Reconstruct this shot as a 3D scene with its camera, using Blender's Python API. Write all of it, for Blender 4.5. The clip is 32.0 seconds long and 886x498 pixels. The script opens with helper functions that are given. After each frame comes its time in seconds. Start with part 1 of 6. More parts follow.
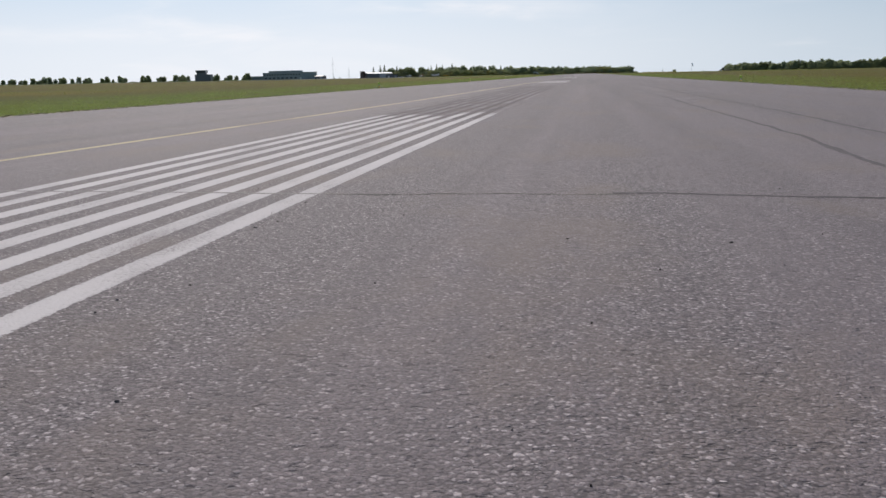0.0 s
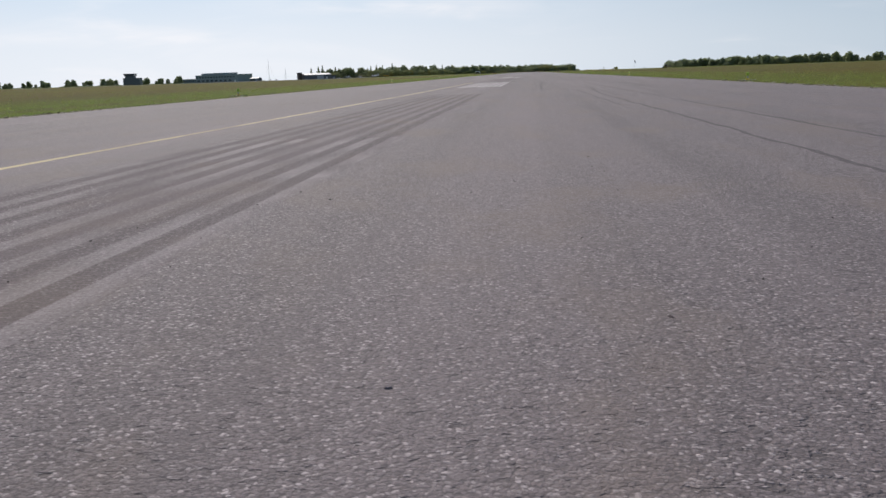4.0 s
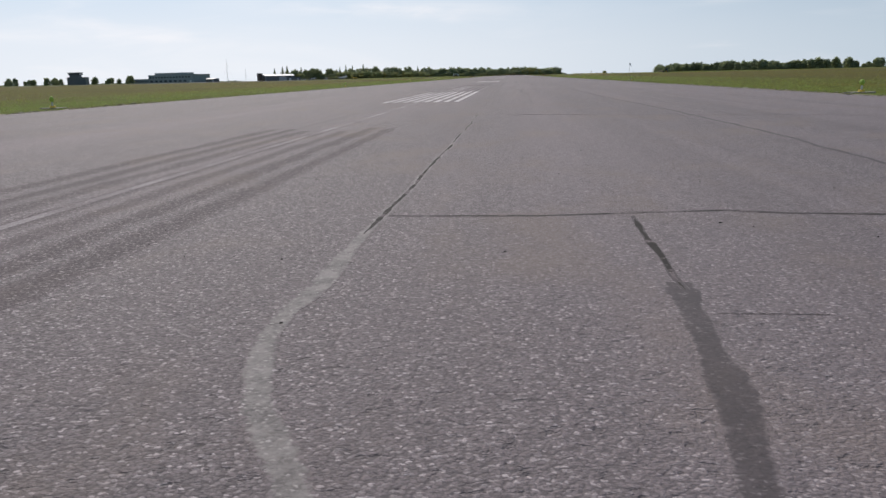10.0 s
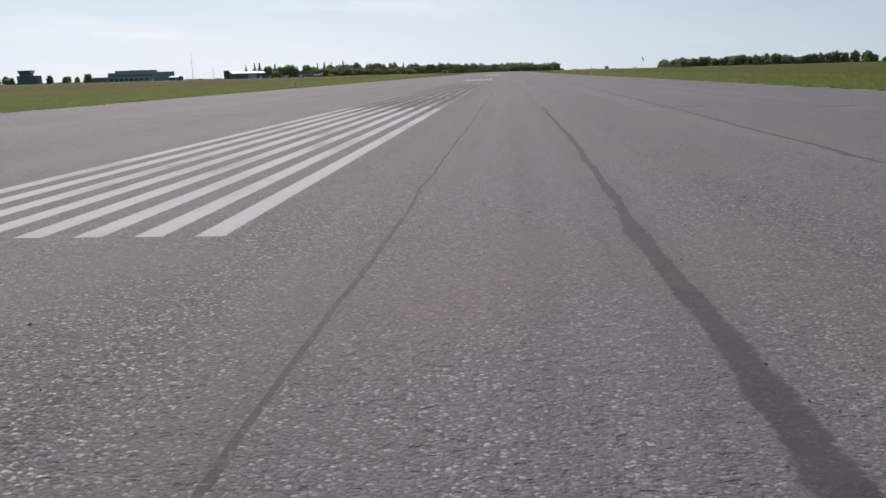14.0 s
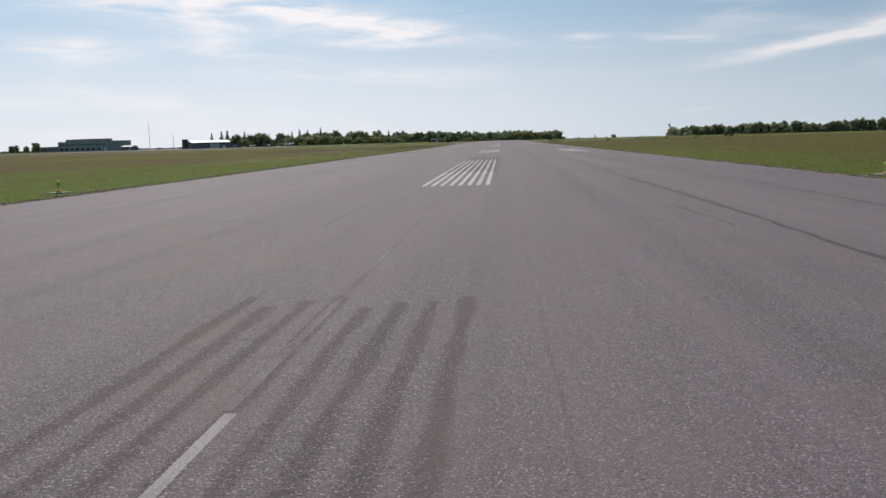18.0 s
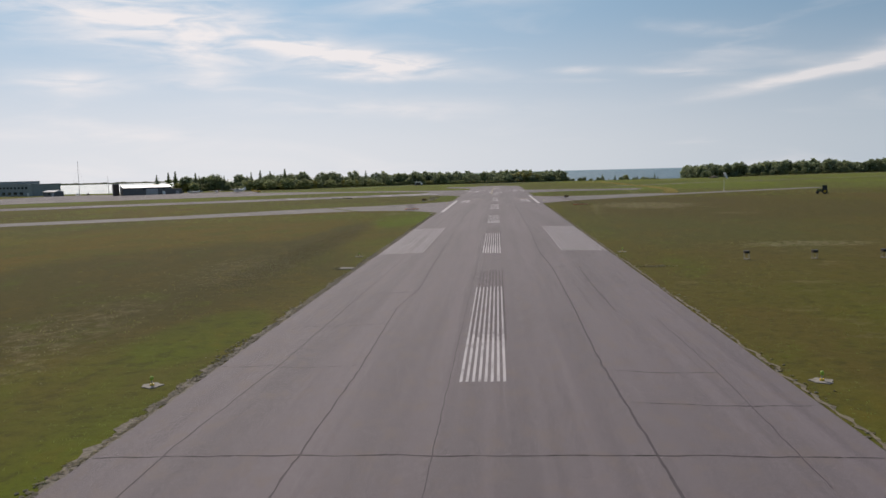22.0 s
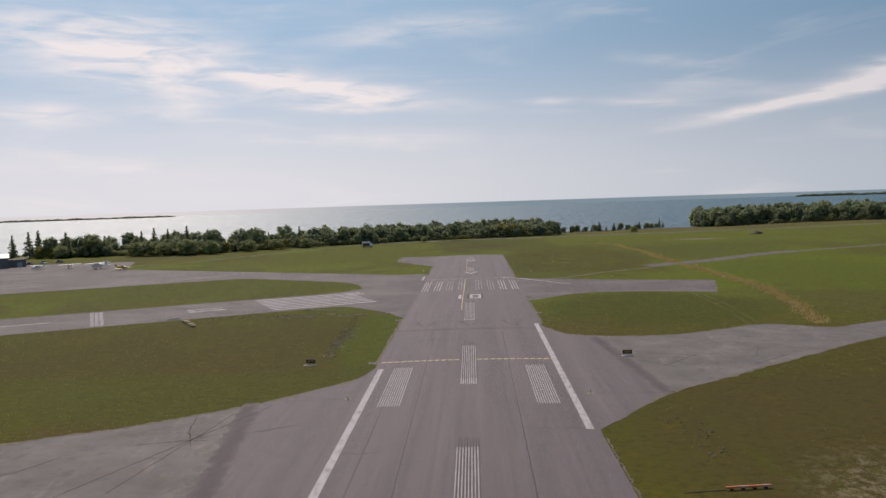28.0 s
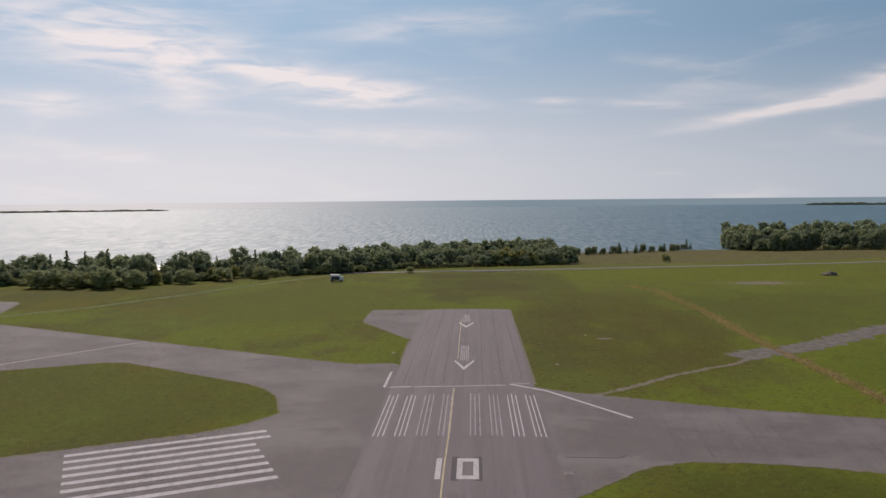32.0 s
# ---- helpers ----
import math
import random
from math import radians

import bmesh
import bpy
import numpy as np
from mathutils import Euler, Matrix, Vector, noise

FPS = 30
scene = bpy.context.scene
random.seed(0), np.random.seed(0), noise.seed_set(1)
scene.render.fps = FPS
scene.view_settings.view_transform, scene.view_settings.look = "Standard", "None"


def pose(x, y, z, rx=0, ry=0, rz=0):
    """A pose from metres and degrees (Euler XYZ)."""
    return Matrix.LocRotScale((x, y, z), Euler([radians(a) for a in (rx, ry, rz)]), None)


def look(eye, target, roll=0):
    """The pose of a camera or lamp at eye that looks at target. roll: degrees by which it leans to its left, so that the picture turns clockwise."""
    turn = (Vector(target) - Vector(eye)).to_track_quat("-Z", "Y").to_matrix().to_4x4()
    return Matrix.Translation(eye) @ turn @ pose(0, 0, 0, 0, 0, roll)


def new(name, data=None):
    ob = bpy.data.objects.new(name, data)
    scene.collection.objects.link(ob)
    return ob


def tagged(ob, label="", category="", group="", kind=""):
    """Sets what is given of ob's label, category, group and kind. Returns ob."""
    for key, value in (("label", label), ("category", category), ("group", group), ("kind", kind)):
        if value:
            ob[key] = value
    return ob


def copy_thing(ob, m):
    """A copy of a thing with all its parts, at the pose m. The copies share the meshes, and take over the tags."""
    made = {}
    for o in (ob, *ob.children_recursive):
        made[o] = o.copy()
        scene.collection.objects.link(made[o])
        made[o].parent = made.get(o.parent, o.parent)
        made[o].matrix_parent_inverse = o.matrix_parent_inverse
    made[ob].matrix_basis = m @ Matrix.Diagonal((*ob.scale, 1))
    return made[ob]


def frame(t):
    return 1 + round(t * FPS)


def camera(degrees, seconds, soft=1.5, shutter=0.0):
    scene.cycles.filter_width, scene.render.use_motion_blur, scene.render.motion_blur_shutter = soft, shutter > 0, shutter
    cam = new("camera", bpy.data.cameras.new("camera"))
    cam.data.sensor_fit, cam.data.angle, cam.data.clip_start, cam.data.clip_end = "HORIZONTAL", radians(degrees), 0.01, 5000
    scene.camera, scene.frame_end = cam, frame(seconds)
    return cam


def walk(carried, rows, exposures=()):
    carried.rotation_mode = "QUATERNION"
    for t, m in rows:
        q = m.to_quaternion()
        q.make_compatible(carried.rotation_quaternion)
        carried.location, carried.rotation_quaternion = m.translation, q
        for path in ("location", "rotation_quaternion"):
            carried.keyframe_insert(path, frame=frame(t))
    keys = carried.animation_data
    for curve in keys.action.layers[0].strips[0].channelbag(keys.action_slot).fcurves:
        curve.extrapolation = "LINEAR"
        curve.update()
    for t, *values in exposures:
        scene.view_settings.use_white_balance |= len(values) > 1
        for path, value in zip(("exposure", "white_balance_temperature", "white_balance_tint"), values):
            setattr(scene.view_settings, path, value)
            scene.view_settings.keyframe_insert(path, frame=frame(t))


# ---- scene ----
cam = camera(58.53, 32.0)
ROWS = [
    (0, 2.92, 2.79, 0.753, 10.37, -12.36, -1.16),
    (0.5, 2.92, 4.29, 0.749, 10.08, -12.31, -0.97),
    (1, 2.90, 5.95, 0.762, 9.80, -12.37, -1.06),
    (1.5, 2.90, 8.23, 0.757, 9.40, -12.34, -1.17),
    (2, 2.85, 11.00, 0.759, 8.89, -12.42, -1.39),
    (2.5, 2.81, 14.26, 0.754, 8.14, -12.38, -1.44),
    (3, 2.78, 17.88, 0.753, 7.50, -12.37, -1.58),
    (3.5, 2.75, 21.82, 0.753, 7.05, -12.46, -1.74),
    (5.5, 2.68, 41.62, 0.753, 5.30, -12.40, -2.16),
    (6, 2.72, 47.84, 0.753, 5.38, -12.21, -2.14),
    (6.5, 2.78, 54.43, 0.752, 5.65, -12.10, -2.06),
    (7, 2.87, 61.34, 0.730, 5.78, -12.24, -2.14),
    (7.5, 3.00, 68.55, 0.752, 5.70, -12.27, -2.10),
    (8, 3.06, 76.18, 0.760, 5.73, -12.21, -1.87),
    (8.5, 3.03, 83.94, 0.753, 5.72, -12.23, -1.63),
    (9, 2.83, 91.90, 0.753, 5.49, -12.32, -1.50),
    (9.5, 2.78, 100.11, 0.753, 5.24, -12.42, -1.37),
    (10, 2.75, 108.61, 0.752, 5.16, -12.34, -1.29),
    (10.5, 2.67, 117.44, 0.733, 5.25, -12.35, -1.32),
    (11, 2.59, 126.62, 0.762, 5.31, -12.37, -1.27),
    (11.5, 2.55, 136.21, 0.768, 5.07, -12.59, -1.67),
    (12, 2.49, 146.24, 0.754, 4.84, -12.89, -1.69),
    (12.5, 2.5, 156.77, 0.753, 4.77, -13.04, -1.72),
    (13, 2.52, 167.87, 0.753, 4.74, -12.87, -1.73),
    (13.5, 2.47, 179.63, 0.746, 4.76, -12.81, -1.64),
    (14, 2.55, 192.11, 0.753, 4.81, -12.59, -1.54),
    (14.5, 2.54, 204.75, 0.754, 4.77, -11.89, -1.42),
    (16.5, 2.57, 254.42, 1.111, 4.49, -9.72, -0.45),
    (17, 2.31, 268.08, 1.229, 4.39, -8.80, -0.69),
    (17.5, 1.89, 282.19, 1.293, 4.37, -8.34, -0.91),
    (18, 1.62, 296.59, 1.539, 4.46, -7.84, -1.52),
    (18.5, 1.46, 311.17, 2.057, 4.23, -7.32, -1.88),
    (19, 1.39, 325.97, 2.953, 4.57, -6.91, -1.60),
    (19.5, 1.34, 341.10, 3.897, 4.81, -6.17, -0.61),
    (20, 1.04, 356.13, 5.191, 4.65, -5.87, -0.47),
    (20.5, 1.13, 370.12, 6.463, 4.98, -5.69, -1.40),
    (21, 0.99, 384.07, 7.801, 4.81, -5.48, -1.65),
    (21.5, 0.83, 399.01, 9.071, 4.52, -5.33, -1.93),
    (22, 0.92, 414.39, 10.426, 4.05, -5.57, -1.49),
    (22.5, 0.85, 429.40, 11.695, 3.88, -5.51, -1.49),
    (23, 0.74, 443.54, 12.823, 4.04, -5.12, -1.14),
    (23.5, 0.72, 457.26, 14.070, 4.37, -4.89, -1.11),
    (24, 0.76, 471.06, 15.570, 4.84, -4.85, -0.90),
    (24.5, 0.82, 484.98, 17.534, 5.29, -5.09, -0.93),
    (26.5, 0.62, 539.13, 21.584, 3.54, -4.12, -2.03),
    (27, 0.85, 552.40, 23.097, 3.01, -3.89, -1.89),
    (27.5, 1.10, 565.69, 24.652, 2.50, -3.75, -1.98),
    (28, 1.22, 578.44, 26.157, 2.18, -3.45, -1.85),
    (28.5, 1.59, 591.18, 27.817, 1.94, -3.38, -1.22),
    (29, 2.00, 603.97, 29.502, 1.90, -3.42, -0.29),
    (29.5, 2.43, 616.86, 31.182, 2.03, -3.44, 0.20),
    (30, 2.58, 630.19, 32.901, 2.03, -3.67, 0.20),
    (30.5, 2.51, 643.25, 34.365, 1.95, -3.64, 0.33),
    (31, 2.52, 656.27, 35.854, 1.84, -3.61, -0.14),
    (31.5, 2.54, 668.86, 37.301, 1.97, -3.52, -0.67),
    (32, 2.49, 681.77, 38.763, 2.20, -3.64, -0.52),
]
# rows: seconds, eye x, y, z in metres, yaw to the left of +y, pitch up, roll in degrees


def sight(x, y, z, yaw, pitch, roll):
    a, b = radians(yaw), radians(pitch)
    ahead = Vector((-math.sin(a) * math.cos(b), math.cos(a) * math.cos(b), math.sin(b)))
    return look((x, y, z), Vector((x, y, z)) + ahead * 2, roll)


EXPOSURES = [(0, 0.04, 6680, 12), (14.5, 0.04, 6680, 12), (17, 0.01, 6700, 12), (19, -0.09, 6800, 13), (21, -0.15, 6900, 14), (24, -0.185, 7010, 15.5), (27, -0.2, 7050, 18), (32, -0.24, 7080, 19)]
walk(cam, [(r[0], sight(*r[1:])) for r in ROWS], EXPOSURES)

# ---- sky, sun, exposure ----
SUN_AZ, SUN_EL = -25.0, 43.0     # degrees clockwise from +y, above the horizon

sun = new("sun", bpy.data.lights.new("sun", "SUN"))
sun.data.energy, sun.data.angle, sun.data.color = 3.3, radians(0.6), (1.0, 0.955, 0.89)
to_sun = Vector((math.sin(radians(SUN_AZ)) * math.cos(radians(SUN_EL)), math.cos(radians(SUN_AZ)) * math.cos(radians(SUN_EL)), math.sin(radians(SUN_EL))))
sun.matrix_world = look(to_sun * 100, (0, 0, 0))


class Nodes:
    """A small builder of node trees."""

    def __init__(self, tree):
        self.tree = tree
        tree.nodes.clear()

    def add(self, kind, outs=0, props=None, **ins):
        n = self.tree.nodes.new(kind)
        p = props or {}
        if "operation" in p:
            n.operation, n.use_clamp = p["operation"], p.get("use_clamp", False)
        if "interpolation_type" in p:
            n.interpolation_type = p["interpolation_type"]
        if "data_type" in p:
            n.data_type, n.blend_type = p["data_type"], p["blend_type"]
        for k, v in ins.items():
            self.put(n, k, v)
        return n

    def put(self, n, key, v):
        key = key.replace("_", " ") if isinstance(key, str) else key
        if isinstance(key, str) and key[0] == "i" and key[1:].isdigit():
            key = int(key[1:])
        sock = n.inputs[key]
        if isinstance(v, bpy.types.Node):
            v = v.outputs[0]
        if isinstance(v, bpy.types.NodeSocket):
            self.tree.links.new(v, sock)
        else:
            sock.default_value = v

    def math(self, op, a, b=0.0, c=0.0, clamp=False):
        return self.add("ShaderNodeMath", props={"operation": op, "use_clamp": clamp}, i0=a, i1=b, i2=c).outputs[0]

    def smooth(self, v, lo, hi, a=0.0, b=1.0):
        return self.add("ShaderNodeMapRange", props={"interpolation_type": "SMOOTHSTEP"}, i0=v, i1=lo, i2=hi, i3=a, i4=b).outputs[0]

    def mix(self, f, a, b, blend="MIX"):
        n = self.add("ShaderNodeMix", props={"data_type": "RGBA", "blend_type": blend})
        self.put(n, 0, f), self.put(n, 6, a), self.put(n, 7, b)
        return n.outputs[2]

    def noise(self, vec, scale, detail=3.0, rough=0.55, distort=0.0):
        return self.add("ShaderNodeTexNoise", Vector=vec, Scale=scale, Detail=detail, Roughness=rough, Distortion=distort).outputs[0]

    def scaled(self, vec, s, shift=(0, 0, 0)):
        return self.add("ShaderNodeMapping", Vector=vec, Scale=s, Location=shift).outputs[0]

    def ramp(self, v, stops):
        n = self.add("ShaderNodeValToRGB", i0=v)
        while len(n.color_ramp.elements) < len(stops):
            n.color_ramp.elements.new(0.5)
        for e, (at, col) in zip(n.color_ramp.elements, stops):
            e.position, e.color = at, (*col, 1.0) if len(col) == 3 else col
        return n.outputs[0]


def rgb(*c):
    return (*c, 1.0)


world = bpy.data.worlds.new("world")
scene.world = world
world.use_nodes = True
W = Nodes(world.node_tree)
sky = W.add("ShaderNodeTexSky")
sky.sky_type, sky.sun_disc, sky.sun_elevation, sky.sun_rotation = "NISHITA", False, radians(SUN_EL), radians(SUN_AZ % 360)
sky.altitude, sky.air_density, sky.dust_density, sky.ozone_density = 100.0, 1.0, 2.0, 1.5
way = W.add("ShaderNodeTexCoord").outputs["Generated"]
sep = W.add("ShaderNodeSeparateXYZ", i0=way)
dx, dy, dz = sep.outputs
az = W.math("MULTIPLY", W.math("ARCTAN2", dx, dy), 57.2958)
el = W.math("MULTIPLY", W.math("ARCSINE", dz), 57.2958)
flat = W.add("ShaderNodeCombineXYZ", i0=az, i1=W.math("MULTIPLY", el, 4.5), i2=0.0).outputs[0]
wisp = W.noise(W.scaled(flat, (0.085, 0.1, 1.0)), 1.0, 5.0, 0.5, 0.6)
fine = W.noise(W.scaled(flat, (0.2, 0.24, 1.0), (4, 2, 0)), 1.0, 6.0, 0.55, 0.5)


def streak(a0, e0, slope, length, thick, strength):
    """A band of thin cloud about an azimuth and elevation, in degrees, frayed by the noises."""
    da = W.math("SUBTRACT", az, a0)
    de = W.math("SUBTRACT", W.math("SUBTRACT", el, e0), W.math("MULTIPLY", da, slope))
    de = W.math("ADD", de, W.math("MULTIPLY", W.math("SUBTRACT", wisp, 0.5), thick * 2.2))
    u = W.math("POWER", W.math("DIVIDE", da, length), 2.0)
    v = W.math("POWER", W.math("DIVIDE", de, thick), 2.0)
    body = W.math("EXPONENT", W.math("MULTIPLY", W.math("ADD", u, v), -1.0))
    return W.math("MULTIPLY", W.math("MULTIPLY", body, W.smooth(fine, 0.2, 0.7)), strength)


cover = W.math("MULTIPLY", W.smooth(wisp, 0.5, 0.85), W.smooth(el, 30.0, 5.0))
cover = W.math("MULTIPLY", cover, 0.5)
for band in ((-9.5, 8.1, -0.13, 6.5, 0.7, 1.9), (-24.0, 10.5, -0.1, 9.5, 2.2, 1.1), (-28.5, 6.3, -0.03, 3.2, 0.7, 0.9), (-20.5, 6.4, 0.0, 2.4, 0.5, 0.6), (-9.0, 6.9, -0.04, 4.5, 0.3, 0.7),
             (22.0, 5.9, 0.15, 6.5, 0.4, 1.4), (27.5, 7.0, 0.13, 3.6, 0.7, 1.3), (5.5, 6.8, -0.02, 1.8, 0.22, 0.8), (12.5, 6.4, -0.06, 3.0, 0.3, 0.7), (-3.0, 12.0, 0.02, 6.0, 0.9, 0.6),
             (-8.0, 4.6, -0.03, 10.0, 0.6, 0.5), (-28.0, 3.0, 0.02, 8.0, 0.5, 0.5), (14.5, 9.0, -0.1, 3.0, 0.4, 0.35)):
    cover = W.math("ADD", cover, streak(*band))
cover = W.math("MINIMUM", cover, 0.92)
near_sun = W.smooth(W.math("ABSOLUTE", W.math("SUBTRACT", az, SUN_AZ)), 66.0, 4.0)
cloud = W.mix(near_sun, rgb(7.6, 7.9, 8.4), rgb(9.6, 9.6, 9.9))
haze = W.mix(near_sun, rgb(4.7, 5.75, 6.7), rgb(8.0, 8.6, 9.3))
blue = W.mix(near_sun, rgb(1.7, 3.2, 4.85), rgb(3.9, 6.1, 8.4))
air = W.mix(W.smooth(el, 40.0, 18.0), sky, blue)
air = W.mix(W.smooth(el, 12.5, 0.5, 0.0, 0.95), air, haze)
air = W.mix(cover, air, cloud)
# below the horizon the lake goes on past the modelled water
# its sun glitter is painted in: near-white towards the sun's azimuth, teal away from it
lake_glitter = W.mix(W.smooth(W.math("ABSOLUTE", W.math("SUBTRACT", az, SUN_AZ)), 30.0, 1.0), rgb(2.2, 3.2, 3.9), rgb(7.8, 8.0, 8.3))
air = W.mix(W.smooth(el, -0.10, -0.17), air, lake_glitter)
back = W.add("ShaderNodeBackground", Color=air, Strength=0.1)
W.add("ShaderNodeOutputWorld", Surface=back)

# ---- materials ----


def material(name, build):
    m = bpy.data.materials.new(name)
    m.use_nodes = True
    n = Nodes(m.node_tree)
    colour, rough, height, depth, extra = build(n)
    p = n.add("ShaderNodeBsdfPrincipled", Base_Color=colour, Roughness=rough)
    leafy = extra.pop("leafy", 0.0)
    for k, v in extra.items():
        n.put(p, k, v)
    if height is not None:
        n.put(p, "Normal", n.add("ShaderNodeBump", Strength=depth[0], Distance=depth[1], Height=height).outputs[0])
    if leafy:
        through_leaf = n.add("ShaderNodeBsdfTranslucent", Color=n.mix(0.4, colour, rgb(0.34, 0.4, 0.2)))
        p = n.add("ShaderNodeMixShader", i0=leafy, i1=p, i2=through_leaf)
    n.add("ShaderNodeOutputMaterial", Surface=p)
    return m


def where(n):
    return n.add("ShaderNodeNewGeometry").outputs["Position"]


def aggregate(n, pos, dark, mid, light, streaks=1.0):
    """Colour and relief of worn asphalt: stone chips in a binder, streaks along the runway, broad patches."""
    bent = n.add("ShaderNodeVectorMath", i0=pos, i1=n.add("ShaderNodeVectorMath", i0=n.add("ShaderNodeTexNoise", Vector=pos, Scale=70.0, Detail=2.0).outputs["Color"], i1=(0.016, 0.016, 0.0)).outputs[0]).outputs[0]
    bent.node.inputs[1].links[0].from_node.operation = "MULTIPLY"
    chips = n.add("ShaderNodeTexVoronoi", Vector=n.scaled(bent, (0.8, 1.0, 1.0)), Scale=104.0)
    grit = n.noise(pos, 52.0, 4.0, 0.75)
    pick = n.add("ShaderNodeSeparateColor", i0=chips.outputs["Color"]).outputs[0]
    col = n.ramp(pick, [(0.0, tuple(c * 0.62 for c in dark)), (0.26, mid), (0.76, mid), (0.87, light), (1.0, tuple(min(1, c * 1.75) for c in light))])
    col = n.mix(n.smooth(chips.outputs["Distance"], 0.4, 0.8), col, rgb(*(c * 0.6 for c in dark)))
    col = n.mix(n.smooth(grit, 0.47, 0.62, 0.0, 0.55), col, rgb(*(c * 0.55 for c in dark)))
    # small pits, the shade inside them put into the colour as near-black
    pits = n.noise(n.scaled(pos, (0.7, 1.0, 1.0)), 30.0, 3.0, 0.65)
    col = n.mix(n.smooth(pits, 0.62, 0.68, 0.0, 0.9), col, rgb(*(c * 0.28 for c in dark)))
    far = n.noise(n.scaled(pos, (0.35, 0.02, 1.0)), 1.0, 4.0, 0.6)
    col = n.mix(n.smooth(far, 0.3, 0.72, 0.0, 0.5 * streaks), col, rgb(*(c * 1.12 for c in mid)))
    lane = n.noise(n.scaled(pos, (1.3, 0.012, 1.0), (3, 0, 0)), 1.0, 3.0, 0.6)
    wheel_path = n.noise(n.scaled(pos, (0.55, 0.006, 1.0), (7, 2, 0)), 1.0, 4.0, 0.65)
    col = n.mix(n.smooth(wheel_path, 0.42, 0.7, 0.0, 0.3 * streaks), col, rgb(*(c * 1.3 for c in mid)))
    col = n.mix(n.smooth(lane, 0.5, 0.7, 0.0, 0.4 * streaks), col, rgb(*(c * 0.62 for c in mid)))
    drip = n.noise(n.scaled(pos, (4.2, 0.05, 1.0), (1, 6, 0)), 1.0, 4.0, 0.6)
    col = n.mix(n.smooth(drip, 0.52, 0.7, 0.0, 0.28 * streaks), col, rgb(*(c * 0.7 for c in mid)))
    blot = n.noise(n.scaled(pos, (0.9, 0.5, 1.0), (9, 1, 0)), 1.0, 5.0, 0.6)
    col = n.mix(n.smooth(blot, 0.48, 0.68, 0.0, 0.5), col, rgb(mid[0] * 0.98, mid[1] * 0.92, mid[2] * 0.76))
    return col, n.math("SUBTRACT", n.math("ADD", n.math("MULTIPLY", chips.outputs["Distance"], -0.7), grit), n.smooth(pits, 0.58, 0.7))


ASPHALT = (0.083, 0.0685, 0.0725), (0.156, 0.129, 0.136), (0.284, 0.25, 0.254)


def asphalt_build(n):
    col, h = aggregate(n, where(n), *ASPHALT)
    return col, 0.83, h, (0.7, 0.007), {"Specular IOR Level": 0.46}


def apron_build(n):
    pos = where(n)
    col, h = aggregate(n, pos, (0.092, 0.079, 0.08), (0.166, 0.142, 0.142), (0.27, 0.243, 0.238), 0.15)
    old = n.noise(n.scaled(pos, (0.05, 0.07, 1.0), (3, 6, 0)), 1.0, 6.0, 0.65)
    col = n.mix(n.smooth(old, 0.42, 0.66, 0.0, 0.45), col, rgb(0.235, 0.215, 0.205))
    oil = n.noise(n.scaled(pos, (0.3, 0.4, 1.0), (6, 1, 0)), 1.0, 5.0, 0.7)
    col = n.mix(n.smooth(oil, 0.58, 0.72, 0.0, 0.3), col, rgb(0.12, 0.105, 0.1))
    return col, 0.88, h, (0.5, 0.006), {"Specular IOR Level": 0.3}


def ragged(n, start, end, scale=30.0, rough=0.9):
    """0 inside a band to 1 past its frayed edges, from the band's own across coordinate."""
    u = n.add("ShaderNodeSeparateXYZ", i0=n.add("ShaderNodeTexCoord").outputs["UV"]).outputs[0]
    u = n.math("ABSOLUTE", n.math("SUBTRACT", n.math("MULTIPLY", u, 2.0), 1.0))
    bite = n.math("MULTIPLY", n.math("SUBTRACT", n.noise(where(n), scale, 4.0, 0.7), 0.5), rough * 2.0)
    return n.smooth(n.math("ADD", u, bite), start, end)


def seal_build(n):
    pos = where(n)
    under, h = aggregate(n, pos, (0.04, 0.031, 0.034), (0.066, 0.052, 0.056), (0.135, 0.117, 0.12))
    g = n.noise(pos, 6.0, 5.0, 0.7)
    col = n.mix(n.smooth(g, 0.4, 0.62, 0.0, 0.7), under, rgb(0.038, 0.029, 0.032))
    col = n.mix(ragged(n, 0.72, 1.1, 26.0, 0.6), col, aggregate(n, pos, *ASPHALT)[0])
    return col, 0.82, h, (0.35, 0.004), {}


def pale_seal_build(n):
    pos = where(n)
    under, h = aggregate(n, pos, (0.08, 0.072, 0.072), (0.145, 0.13, 0.13), (0.26, 0.24, 0.235))
    g = n.noise(pos, 6.0, 5.0, 0.7)
    col = n.mix(n.smooth(g, 0.38, 0.62, 0.1, 0.8), under, rgb(0.235, 0.216, 0.208))
    col = n.mix(ragged(n, 0.6, 1.0), col, aggregate(n, pos, *ASPHALT)[0])
    return col, 0.85, h, (0.35, 0.005), {}


def brown_seal_build(n):
    pos = where(n)
    under, h = aggregate(n, pos, (0.075, 0.065, 0.058), (0.12, 0.105, 0.094), (0.19, 0.172, 0.158))
    g = n.noise(pos, 7.0, 5.0, 0.7)
    col = n.mix(n.smooth(g, 0.36, 0.6, 0.2, 0.85), under, rgb(0.118, 0.103, 0.09))
    col = n.mix(ragged(n, 0.65, 1.0), col, aggregate(n, pos, *ASPHALT)[0])
    return col, 0.85, h, (0.3, 0.005), {}


